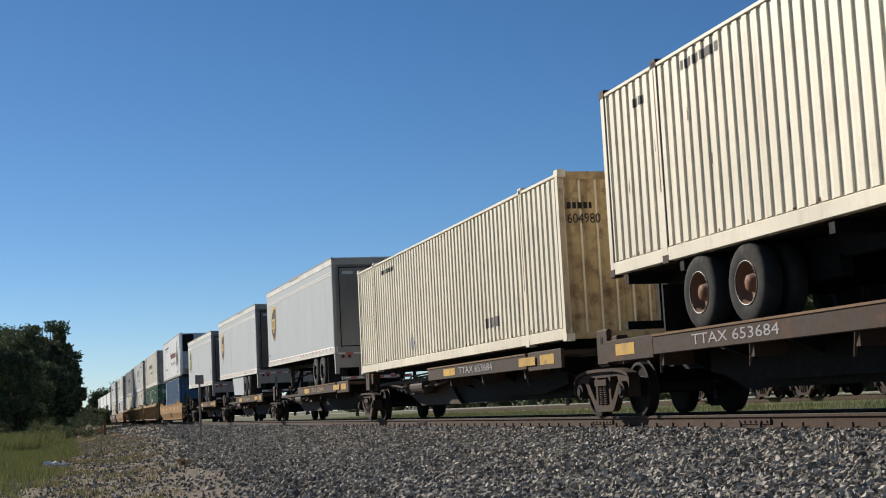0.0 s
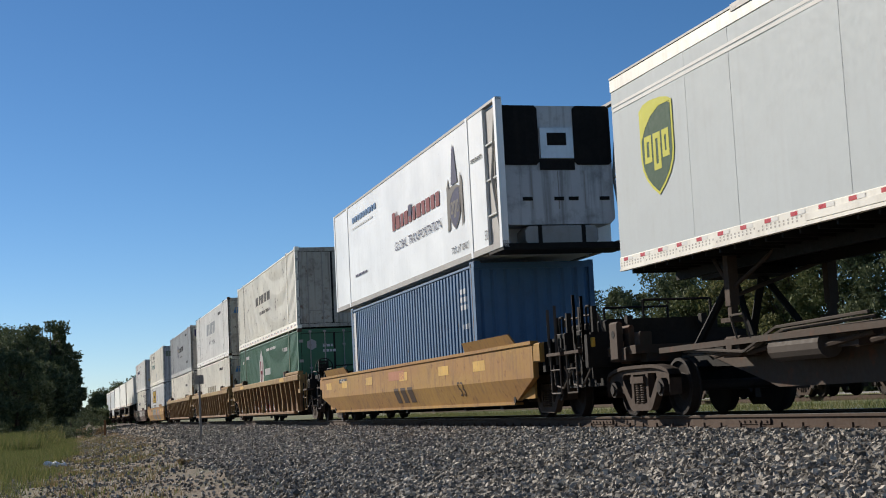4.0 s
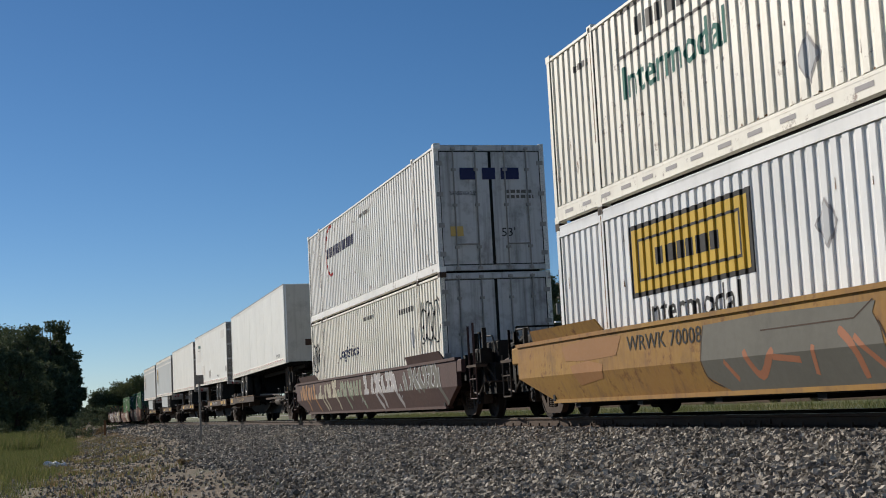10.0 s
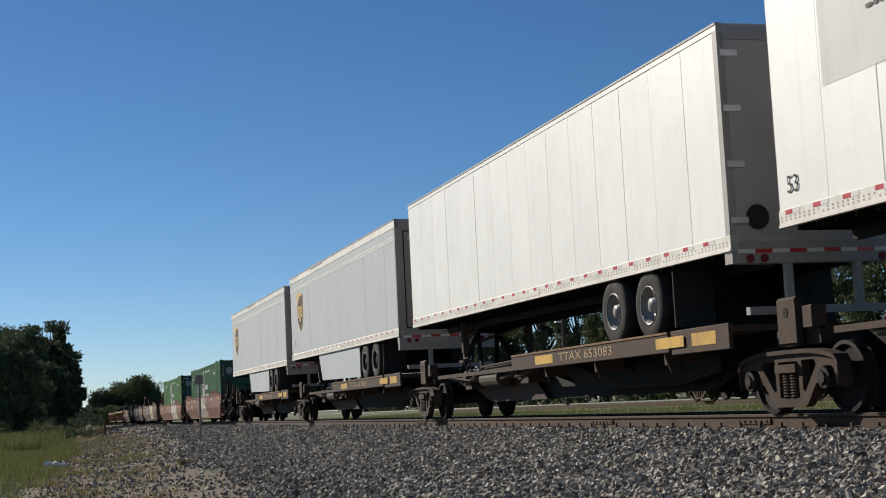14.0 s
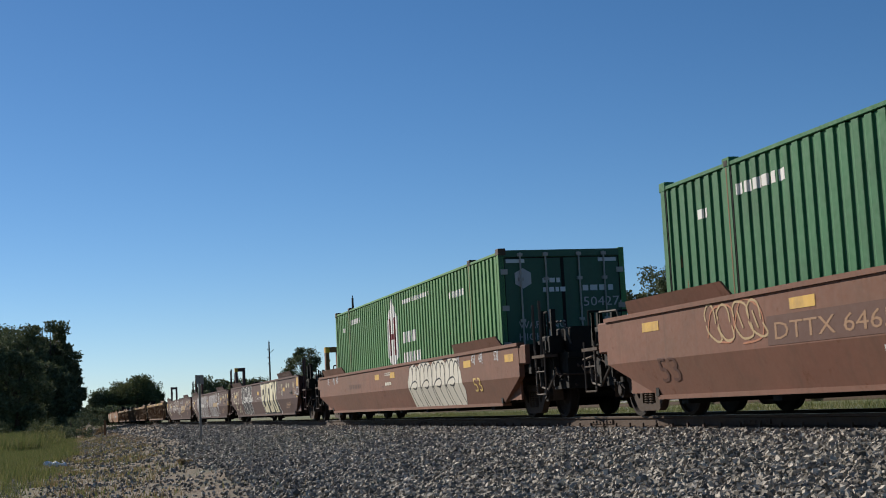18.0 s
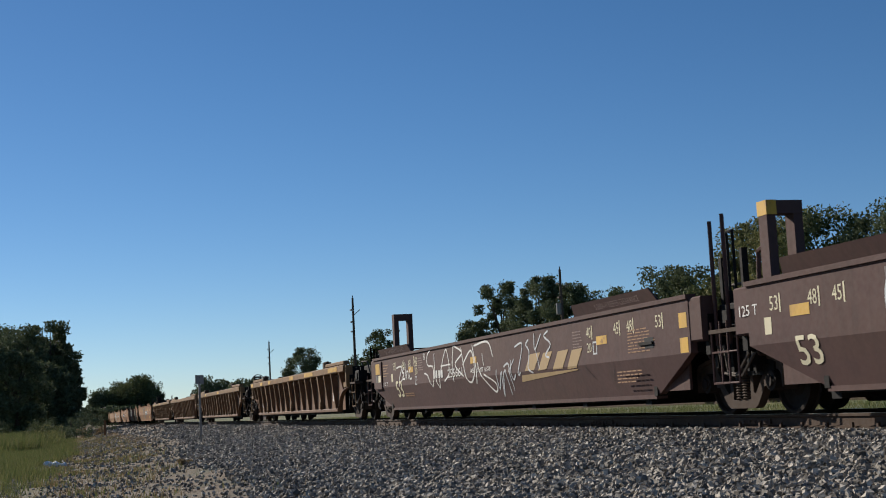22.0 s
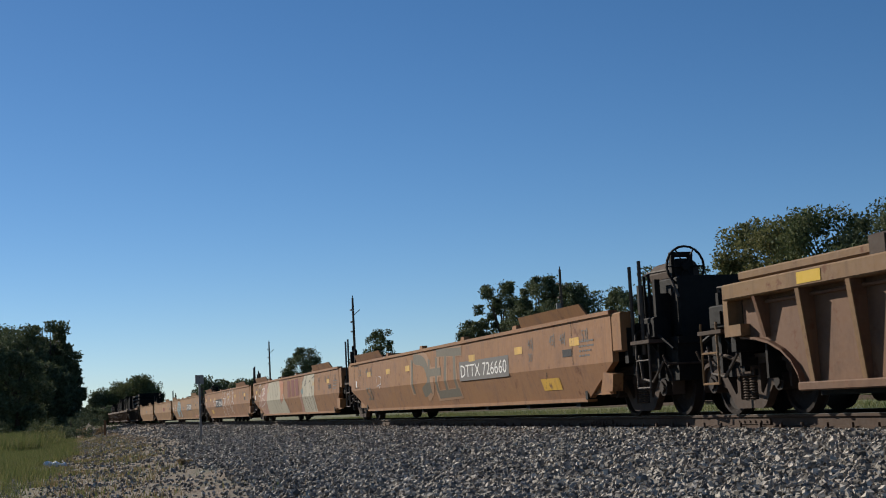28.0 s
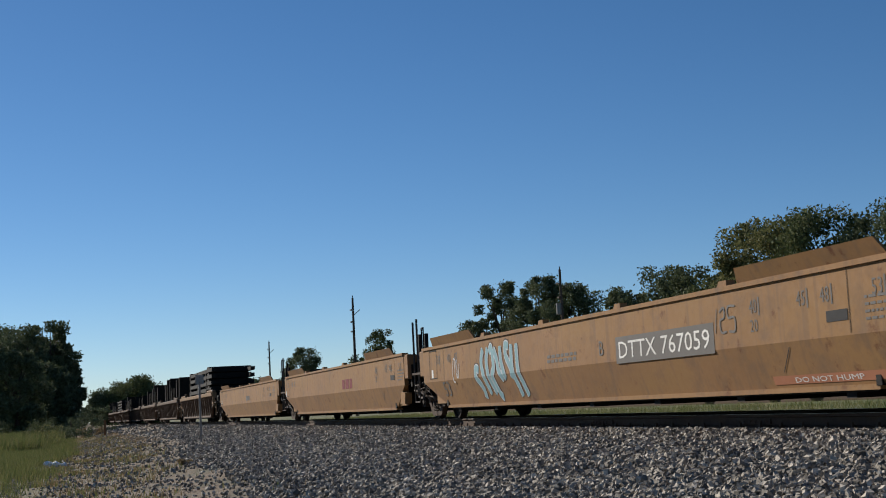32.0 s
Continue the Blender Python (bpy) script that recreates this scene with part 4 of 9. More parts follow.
# ---- spine cars ----
def spine_unit(s, half, trucks, wheels_lead, name="spine_car", group="", couplers=(), ends=(), tag=True, mat=None, seed=0):
    """A spine-car unit: centre sill, a wheel deck at one end, a trailer hitch at the other."""
    mat = mat or M_DECK
    u = thing(name, "low spine car with a rusty brown wheel deck and yellow patches", "spine car", group)
    d = 1 if wheels_lead else -1
    belly = [(-half + 0.4, 0.95), (half - 0.4, 0.95), (half - 0.4, 0.72), (half - 2.4, 0.66), (half - 3.4, 0.34), (-half + 3.4, 0.34), (-half + 2.4, 0.66), (-half + 0.4, 0.72)]
    # Sill and outriggers near black: shade under the deck put into their colour.
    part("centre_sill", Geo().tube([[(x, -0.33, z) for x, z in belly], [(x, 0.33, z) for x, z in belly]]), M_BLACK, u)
    part("skirt_plate", Geo().prism_xz([(-d * 7.2, 0.86), (-d * 2.6, 0.86), (-d * 1.6, 0.34), (-d * 5.2, 0.34)] if d < 0 else [(-2.6 * d, 0.86), (-7.2 * d, 0.86), (-5.2 * d, 0.34), (-1.6 * d, 0.34)], -0.42, -0.34), M_DECK, u)

    def span(a, b):
        return (min(a * d, b * d), max(a * d, b * d))
    a, b = span(-0.8, 6.0)
    for sy in (-1, 1):
        g = Geo().box(a, b, -1.38, -0.5, 1.06, 1.12).box(a, b, -1.40, -1.34, 0.88, 1.15, 0.01)
        part("wheel_deck", g if sy < 0 else mirrored_y(g), mat, u)
        a2, b2 = span(6.06, 7.75)
        g = Geo().box(a2, b2, -1.36, -0.6, 1.06, 1.14).box(a2, b2, -1.38, -1.32, 0.84, 1.17, 0.01)
        part("end_deck", g if sy < 0 else mirrored_y(g), mat, u)
    for i in range(5):
        x = (-0.5 + 1.7 * i) * d
        part("outrigger", Geo().prism_yz([(-1.30, 1.06), (-1.30, 1.0), (-0.33, 0.62), (0.33, 0.62), (1.30, 1.0), (1.30, 1.06)], x - 0.05, x + 0.05), M_BLACK, u)
    x = -6.6 * d
    hitch = Geo()
    for sy in (-0.45, 0.45):
        hitch.cyl((x - 0.9 * d, sy, 0.95), (x, sy * 0.5, 1.95), 0.06, 6)
        hitch.cyl((x + 0.9 * d, sy, 0.95), (x, sy * 0.5, 1.95), 0.05, 6)
    hitch.box(x - 0.45, x + 0.45, -0.5, 0.5, 1.92, 2.02)
    part("trailer_hitch", hitch, M_BLACK, u)
    gear = Geo()
    rnd = random.Random(seed)
    for i in range(5):
        cx = -d * (2.0 + i * 0.95)
        gear.box(cx - 0.25, cx + 0.2, -0.75, -0.34, 0.72 + rnd.uniform(-0.1, 0.1), 0.98)
        gear.cyl((cx - 0.4, -0.8, 0.8), (cx + 0.5, -0.72, 0.9), 0.035, 6)
    part("brake_gear", gear, M_TRUCK, u)
    part("air_reservoir", Geo().cyl((-d * 4.6, -0.72, 0.82), (-d * 3.4, -0.72, 0.82), 0.17, 14).cyl((-d * 4.66, -0.72, 0.82), (-d * 4.6, -0.72, 0.82), 0.11, 12), M_SPINE, u, "rounded air reservoir")
    part("control_valve", Geo().box(-d * 5.6 - 0.2, -d * 5.6 + 0.2, -0.85, -0.5, 0.78, 1.04, 0.03).cyl((-d * 5.6, -0.9, 0.9), (-d * 5.6, -0.85, 0.9), 0.08, 10), M_TRUCK, u)
    for k in range(3):
        part("air_pipe", Geo().path([(-d * 2.4, -0.66 - 0.08 * k, 1.02 + 0.05 * k), (-d * 4.4, -0.70 - 0.08 * k, 1.0 + 0.04 * k), (-d * 5.2, -0.80 - 0.05 * k, 0.82), (-d * 7.2, -0.72 - 0.07 * k, 0.86 + 0.05 * k)], 0.022, 5), M_SPINE, u)
    part("grab_iron", Geo().path([(-d * 5.0, -0.9, 1.0), (-d * 5.0, -0.98, 1.3), (-d * 5.35, -0.98, 1.3), (-d * 5.35, -0.9, 1.0)], 0.016, 5), M_SPINE, u)
    for sy in (-1, 1):
        g = Geo().prism_xz([(d * a, z) for a, z in ((-0.7, 0.90), (5.9, 0.90), (5.9, 0.60), (4.6, 0.44), (1.4, 0.44), (0.4, 0.60))], -0.58, -0.53)
        part("deck_web", g if sy < 0 else mirrored_y(g), M_BLACK, u)
    for cx in (0.9, 3.2, 5.8):
        part("deck_stay", Geo().box(cx * d - 0.04, cx * d + 0.04, -1.36, -0.9, 0.72, 1.06).cyl((cx * d, -1.37, 0.90), (cx * d + 0.12 * d, -1.33, 0.62), 0.022, 6), M_DECK, u)
    part("deck_lip", Geo().box(*span(-0.8, 6.0), -1.415, -1.37, 1.135, 1.165), M_CHORD_BROWN, u, "worn bare deck edge")
    part("side_sill", Geo().box(*span(-7.8, -0.9), -0.9, -0.78, 0.92, 1.0), M_DECK, u)
    for cx in (0.5, 5.6) if wheels_lead else ():
        a3, b3 = span(cx, cx + 0.9)
        put("paint_patch", rect(b3 - a3, 0.15), P_ORANGE, u, a3, 0.94, -1.404, "worn yellow paint patch")
    a3, b3 = span(6.7, 7.4)
    put("paint_patch", rect(b3 - a3, 0.17), P_ORANGE, u, a3, 0.93, -1.384)
    for sg in ends:
        ex = sg * half
        part("end_bracket", Geo().box(ex - 0.14, ex + 0.14, -1.22, -1.12, 0.86, 1.46, 0.03).box(ex - 0.3, ex + 0.3, -1.16, -0.9, 0.85, 1.06, 0.02).box(ex - 0.55, ex + 0.55, -1.1, 1.1, 0.95, 1.08), M_DECK, u)
        part("bracket_hole", Geo().cyl((ex, -1.226, 1.27), (ex, -1.215, 1.27), 0.06, 12), M_BLACK, u)
        part("yellow_plate", Geo().box(ex + sg * 0.75 - 0.2, ex + sg * 0.75 + 0.2, -1.34, -1.30, 1.12, 1.27, 0.01), P_ORANGE, u, "worn yellow plate")
        end_gear(u, ex + sg * 0.7, sg, 0.45, M_DECK, 0, seed + 7)
    part("pivot_casting", Geo().box(-half - 0.5, -half + 0.5, -0.9, 0.9, 0.82, 1.02).box(-half - 0.2, -half + 0.22, -1.05, -0.96, 0.82, 1.40, 0.03).box(-half - 0.2, -half - 0.1, -0.96, -0.7, 0.9, 1.3).box(-half + 0.3, -half + 0.5, -1.0, -0.8, 1.0, 1.28, 0.02), M_DECK, u)
    part("pivot_hole", Geo().cyl((-half, -1.056, 1.22), (-half, -1.046, 1.22), 0.06, 12), M_BLACK, u)
    for sg in couplers:
        coupler(u, sg * (half + 0.9), sg)
    for x in trucks:
        add_truck(u, x)
    return on_train(u, s)


# ---- containers ----
PITCH = 0.25


def wall_depth(x):
    """Fold of a corrugated wall: broad outer flats, narrow troughs."""
    k = (x / PITCH) % 1.0
    if k < 0.50:
        return 0.0
    if k < 0.53:
        return 0.026 * (k - 0.50) / 0.03
    if k < 0.80:
        return 0.026
    return 0.026 * (1.0 - k) / 0.20


def fold_breaks(half):
    out, i = [], -int(half / PITCH) - 2
    while i * PITCH < half:
        out += [(i + k) * PITCH for k in (0.0, 0.50, 0.53, 0.80)]
        i += 1
    return [b for b in out if -half < b < half]


def corrugated_geo(half, z0, z1, y):
    xs = [-half] + fold_breaks(half) + [half]
    v = []
    for x in xs:
        d = wall_depth(x)
        v += [(x, y + d, z0), (x, y + d, z1)]
    return Geo().add(v, [(2 * i, 2 * i + 2, 2 * i + 3, 2 * i + 1) for i in range(len(xs) - 1)])


WRAP = (fold_breaks(9.0), wall_depth)


def container(s, z, mat, name, label, length=16.15, height=2.896, group="", door=True, post=6.1, rail_mat=None, end_mat=None, tape=False, tilt=0.0, sill=0.22, head=0.10, seed=0):
    """A corrugated container, its floor at z; posts at the lifting points, doors at its leading end."""
    c = thing(name, label, "shipping container", group)
    h, w, hh = length / 2, 1.295, height
    rail_mat, end_mat = rail_mat or mat, end_mat or mat
    part("body", Geo().box(-h + 0.05, h - 0.05, -w + 0.125, w - 0.125, 0.06, hh - 0.06), mat, c)
    key = (half_key(h), hh, sill, head)
    part("side_panel", shared(("panel",) + key, lambda: corrugated_geo(h - 0.1, sill + 0.014, hh - head - 0.022, -w + 0.010), mat), mat, c)
    part("side_panel", shared(("panel_far",) + key, lambda: mirrored_y(corrugated_geo(h - 0.1, sill + 0.014, hh - head - 0.022, -w + 0.010)), mat), mat, c)
    for sy in (-1, 1):
        g = Geo().box(-h + 0.02, h - 0.02, -w - 0.002, -w + 0.12, hh - head - 0.01, hh - 0.055, 0.008)
        if head > 0.15:
            g.box(-h + 0.02, h - 0.02, -w - 0.008, -w + 0.02, hh - 0.075, hh - 0.05).box(-h + 0.02, h - 0.02, -w - 0.008, -w + 0.02, hh - head - 0.012, hh - head + 0.018)
        part("top_rail", g if sy < 0 else mirrored_y(g), rail_mat, c)
        g = Geo().box(-h + 0.02, h - 0.02, -w - 0.004, -w + 0.12, 0.03, sill, 0.008)
        if sill > 0.25:
            g.box(-h + 0.02, h - 0.02, -w - 0.010, -w + 0.02, 0.03, 0.055).box(-h + 0.02, h - 0.02, -w - 0.007, -w + 0.02, sill - 0.05, sill - 0.042)
        part("bottom_rail", g if sy < 0 else mirrored_y(g), rail_mat, c)
    for x in sorted({-h + 0.06, h - 0.06, -post, post}):
        wd = 0.06 if abs(x) > post + 0.1 else 0.08
        for sy in (-1, 1):
            g = Geo().box(x - wd, x + wd, -w - 0.006, -w + 0.1, 0.02, hh - 0.01)
            part("post", g if sy < 0 else mirrored_y(g), rail_mat, c)
        for zc in (0.0, hh - 0.12):
            part("corner_casting", Geo().box(x - 0.09, x + 0.09, -w - 0.010, -w + 0.14, zc - 0.004, zc + 0.124, 0.01), M_DECK if seed % 3 == 1 else rail_mat, c)
    part("roof", Geo().box(-h + 0.1, h - 0.02, -w + 0.06, w - 0.06, hh - 0.09, hh - 0.06), rail_mat, c)
    if sill > 0.25:
        for k in range(20):
            put("rail_slot", rect(0.36, 0.06), P_SILVER, c, -7.6 + 0.79 * k, 0.12, -w - 0.008)
    part("floor_beam", Geo().box(-h + 0.3, h - 0.3, -w + 0.14, w - 0.14, 0.01, 0.05), M_BLACK, c)
    for x in (-post, post):
        part("casting_hole", Geo().box(x - 0.045, x + 0.045, -w - 0.013, -w - 0.008, hh - 0.108, hh - 0.035), M_BLACK, c)
        part("rust_run", Geo().box(x - 0.012, x + 0.012, -w - 0.009, -w - 0.005, hh * 0.35, hh - 0.13), M_WELL_RUST, c)
    e = h - 0.004
    part("end_frame", Geo().box(e - 0.06, e + 0.004, -w, w, hh - 0.16, hh - 0.03).box(e - 0.06, e + 0.004, -w, w, 0.03, 0.14).box(e - 0.06, e + 0.004, -w, -w + 0.09, 0.1, hh - 0.1).box(e - 0.06, e + 0.004, w - 0.09, w, 0.1, hh - 0.1), end_mat, c)
    for x in (-post, post, -h + 0.06, h - 0.06):
        k = 1 if x < 0 else -1
        off = 0.095 if abs(x) < h - 0.2 else 0.075
        part("post_gap", Geo().box(x + k * off - 0.010, x + k * off + 0.010, -w + 0.002, -w + 0.02, sill + 0.01, hh - head - 0.02), M_BLACK, c)
    rs = random.Random(500 + seed)
    sv, sf = [], []
    for _ in range(26):
        a, b = rs.uniform(-h + 0.3, h - 0.5), rs.uniform(0.02, 0.07)
        z0, tall = (0.0, rs.uniform(0.02, 0.06)) if rs.random() < 0.7 else (rs.uniform(0.1, hh - sill - head - 0.4), rs.uniform(0.03, 0.2))
        n = len(sv)
        b = b if tall < 0.07 else 0.02
        sv += [(a, 0, z0), (a + b, 0, z0), (a + b * 0.7, 0, z0 + tall), (a + b * 0.2, 0, z0 + tall * 0.9)]
        sf.append((n, n + 1, n + 2, n + 3))
    spots = put("rust_stain", (sv, sf), M_WELL_RUST, c, 0, sill + 0.02, -w + 0.006, "rust spots along the sill", (fold_breaks(h), wall_depth))
    spots["kind"] = "stuff"
    if door:
        for sy in (-1, 1):
            a, b = (-w + 0.1, -0.012) if sy < 0 else (0.012, w - 0.1)
            dr = part("door", Geo().box(e - 0.05, e - 0.012, a, b, 0.15, hh - 0.17), end_mat, c)
            for k in (0.28, 0.72):
                y = a + (b - a) * k
                rod = Geo().cyl((e + 0.02, y, 0.06), (e + 0.02, y, hh - 0.08), 0.019, 8)
                for zz in (0.08, 0.55, 1.5, 2.3, hh - 0.12):
                    rod.box(e - 0.014, e + 0.04, y - 0.05, y + 0.05, zz - 0.03, zz + 0.03)
                rod.cyl((e + 0.03, y, 0.62), (e + 0.03, y + 0.3 * (1 if k < 0.5 else -1), 0.62), 0.016, 6)
                part("lock_rod", rod, M_DOOR_GREY, dr)
            hy = a if sy < 0 else b
            for zz in (0.4, 1.05, 1.75, 2.45):
                part("hinge", Geo().box(e - 0.03, e + 0.012, hy - 0.07, hy + 0.07, zz - 0.05, zz + 0.05), M_DOOR_GREY, dr)
            for y in (a + 0.004, b - 0.022):
                part("door_gasket", Geo().box(e - 0.016, e - 0.006, y, y + 0.018, 0.15, hh - 0.17), M_BLACK, dr)
            for zz in (0.15, hh - 0.19):
                part("door_gasket", Geo().box(e - 0.016, e - 0.007, a, b, zz, zz + 0.02), M_BLACK, dr)
        part("door_seal", Geo().box(e - 0.03, e - 0.004, -0.022, 0.022, 0.15, hh - 0.17), M_BLACK, c)
    else:
        rows = [(e - 0.05, -w + 0.08)]
        for i in range(8):
            y = -w + 0.12 + (2 * w - 0.24) * i / 8
            rows += [(e - 0.05, y), (e - 0.012, y + 0.06), (e - 0.012, y + 0.21), (e - 0.05, y + 0.27)]
        rows.append((e - 0.05, w - 0.08))
        g = Geo().add([(a, b, zz) for a, b in rows for zz in (0.14, hh - 0.16)], [(2 * k, 2 * k + 2, 2 * k + 3, 2 * k + 1) for k in range(len(rows) - 1)])
        part("end_wall", g, end_mat, c)
    if tape:
        for i in range(26):
            x = -h + 0.45 + i * (length - 0.9) / 25.5
            put("reflective_tape", rect(0.16, 0.045), P_TAPE_RED if i % 2 == 0 else P_WHITE, c, x, 0.10, -w - 0.008)
    return on_train(c, s, z, tilt)


def half_key(h):
    return round(h, 3)


# ---- highway trailers ----
def tyre_geo():
    prof = [(-0.13, 0.285), (-0.145, 0.36), (-0.135, 0.43), (-0.12, 0.475), (-0.09, 0.505), (0.09, 0.505), (0.12, 0.46), (0.14, 0.36), (0.13, 0.285), (0.0, 0.272), (-0.13, 0.285)]
    n = 32
    return Geo().tube([[(r * math.cos(2 * math.pi * i / n), y, r * math.sin(2 * math.pi * i / n)) for i in range(n)] for y, r in prof], False)


def rim_geo():
    return Geo().lathe_y([(-0.10, 0.0), (-0.10, 0.10), (-0.02, 0.12), (0.02, 0.22), (-0.11, 0.255), (-0.135, 0.285), (-0.02, 0.287)], 0, 0, 24)


def rim_edge_geo():
    n = 28
    prof = [(-0.138, 0.270), (-0.143, 0.277), (-0.138, 0.284), (-0.130, 0.277), (-0.138, 0.270)]
    return Geo().tube([[(r * math.cos(2 * math.pi * i / n), y, r * math.sin(2 * math.pi * i / n)) for i in range(n)] for y, r in prof], False)


def add_wheels(t, xs, zc, rim):
    for x in xs:
        for y in (-1.14, -0.80, 0.80, 1.14):
            wh = part("wheel", shared("tyre", tyre_geo, M_RUBBER, True), M_RUBBER, t, "black rubber tyre", at=(x, y, zc))
            if y in (-1.14,):
                part("rim_edge", shared("rim_edge", rim_edge_geo, M_RIM, True), M_RIM, wh, "bright worn rim edge")
                part("rim", shared("rim", rim_geo, rim, True), rim, wh)
        part("axle", Geo().cyl((x, -1.1, zc), (x, 1.1, zc), 0.07, 8), M_BLACK, t)


def trailer(s, tilt, length, mat, name, label, wheel_x, z0=2.12, z1=5.05, rear_lead=True, skirt=None, seams=0.61, tape=True, top_band=True, door_mat=None, rim=None, group="", tape_step=0.61, legs=True, deck=1.13):
    """A box trailer riding on a spine car; z heights are above the rail."""
    t = thing(name, label, "trailer", group)
    h, w = length / 2, 1.295
    rim = rim or M_RIM
    door_mat = door_mat or M_DOOR_GREY
    part("body", Geo().box(-h + 0.02, h - 0.02, -w + 0.03, w - 0.03, z0 + 0.05, z1 - 0.02), M_DOOR_GREY, t)
    n = int(length / seams)
    rnd = random.Random(int(s * -10))
    gap = 0.006 if mat is M_TRAILER_WHITE or seams < 1.1 else 0.0025
    for i in range(n):
        a, b = -h + i * length / n, -h + (i + 1) * length / n
        g = Geo().box(a + gap, b - gap, -w - rnd.uniform(0, 0.004), -w + 0.05, z0 + 0.2, z1 - 0.1)
        part("side_panel", g, mat, t)
    part("side_panel", Geo().box(-h, h, w - 0.05, w, z0 + 0.2, z1 - 0.1), mat, t)
    if seams < 0.9:
        rv = Geo()
        for i in range(1, n):
            x = -h + i * length / n
            for k in range(14):
                zz = z0 + 0.3 + k * (z1 - z0 - 0.5) / 13
                rv.box(x - 0.028, x - 0.018, -w - 0.008, -w, zz - 0.005, zz + 0.005)
        part("rivets", rv, mat, t)
    for sy in (-1, 1):
        g = Geo().box(-h, h, -w - 0.012, -w + 0.1, z1 - 0.11, z1, 0.02)
        if top_band:
            g = Geo().box(-h, h, -w - 0.012, -w + 0.1, z1 - 0.21, z1 - 0.015, 0.01)
        part("top_rail", g if sy < 0 else mirrored_y(g), M_RAIL_WHITE if top_band else mat, t)
        g = Geo().box(-h, h, -w - 0.022, -w + 0.06, z1 - 0.014, z1 + 0.016)
        part("gutter", g if sy < 0 else mirrored_y(g), M_DOOR_GREY, t)
        g = Geo().box(-h, h, -w - 0.014, -w + 0.1, z0 + 0.02, z0 + 0.21, 0.012)
        g.box(-h, h, -w - 0.026, -w + 0.05, z0 + 0.0, z0 + 0.03)
        part("bottom_rail", g if sy < 0 else mirrored_y(g), M_RAIL_WHITE, t)
    rv = Geo()
    for i in range(int(length / 0.10)):
        x = -h + 0.06 + 0.10 * i
        for zz in (z0 + 0.075, z0 + 0.115):
            if (i * 7 + int(zz * 100)) % 11:
                rv.add([(x - 0.016, -w - 0.016, zz - 0.012), (x + 0.016, -w - 0.016, zz - 0.012), (x + 0.016, -w - 0.016, zz + 0.012), (x - 0.016, -w - 0.016, zz + 0.012), (x, -w - 0.012, zz)], [(0, 1, 2, 3), (0, 4, 1), (1, 4, 2), (2, 4, 3), (3, 4, 0)])
    rail_slots = part("slot_strip", rv, M_SILL, t)
    rail_slots["kind"] = "stuff"
    part("splice_plate", Geo().box(-1.6, 0.9, -w - 0.022, -w, z0 + 0.05, z0 + 0.13), M_RAIL_WHITE, t)
    if top_band:
        put("top_band", rect(length - 0.1, 0.045), P_WHITE, t, -h + 0.05, z1 - 0.52, -w - 0.009)
        put("top_band", rect(length - 0.1, 0.04), P_WHITE, t, -h + 0.05, z1 - 0.45, -w - 0.009)
        lug = rnd.uniform(0.25, 0.6)
        part("gutter_cap", Geo().box(-h + length * lug, -h + length * (lug + 0.13), -w - 0.026, -w + 0.05, z1 - 0.06, z1 + 0.03), M_DOOR_GREY, t, "dull grey sealing strip on the roof edge")
    part("roof", Geo().box(-h, h, -w, w, z1 - 0.03, z1 + 0.01), M_ALU, t)
    if tape:
        k = int(length / tape_step)
        for i in range(k):
            x = -h + 0.15 + i * tape_step
            put("reflective_tape", rect(0.16, 0.05), P_TAPE_RED, t, x, z0 + 0.14, -w - 0.018)
            put("reflective_tape", rect(0.16, 0.05), P_WHITE, t, x + 0.16, z0 + 0.14, -w - 0.018)
    e = h if rear_lead else -h
    sg = 1 if rear_lead else -1
    # rear frame, doors and bumper
    part("rear_frame", Geo().box(min(e, e - sg * 0.12), max(e, e - sg * 0.12), -w - 0.01, -w + 0.09, z0 - 0.02, z1).box(min(e, e - sg * 0.12), max(e, e - sg * 0.12), w - 0.09, w + 0.01, z0 - 0.02, z1).box(min(e, e - sg * 0.12), max(e, e - sg * 0.12), -w, w, z1 - 0.2, z1).box(min(e, e - sg * 0.2), max(e, e - sg * 0.2), -w, w, z0 - 0.16, z0 + 0.12), mat if rear_lead is False else M_DOOR_GREY, t)
    if rear_lead:
        dr = part("rear_door", Geo().box(e - 0.06, e - 0.02, -w + 0.09, w - 0.09, z0 + 0.12, z1 - 0.2), door_mat, t)
        for i in range(4 if mat is M_TRAILER_WHITE else 0):
            part("hinge", Geo().box(e - 0.03, e + 0.012, -w + 0.02, -w + 0.26, z0 + 0.35 + i * 0.72, z0 + 0.43 + i * 0.72), M_ALU, dr)
        for i in range(10):
            put("reflective_tape", rect(0.24, 0.05), P_TAPE_RED if i % 2 else P_WHITE, t, -w + 0.08 + i * 0.245, z0 - 0.03, e + 0.004, end=True)
        if mat is M_TRAILER_GREY and length > 15:
            part("rear_sill", Geo().box(e - 0.14, e - 0.01, -w, w, z0 - 0.34, z0 - 0.16), M_DOOR_GREY, t, "dark grey steel rear sill")
        elif mat is M_TRAILER_GREY:
            part("rear_sill", Geo().box(e - 0.14, e - 0.01, -w, w, z0 - 0.44, z0 - 0.16).box(e - 0.12, e + 0.006, -w, -w + 0.12, z0 - 0.62, z0 - 0.1).box(e - 0.12, e + 0.006, w - 0.12, w, z0 - 0.62, z0 - 0.1), M_SILL, t, "beige steel rear sill")
            for i in range(10):
                put("reflective_tape", rect(0.2, 0.045), P_TAPE_RED if i % 2 else P_WHITE, t, -1.05 + i * 0.21, deck + 0.21, e + 0.004, end=True)
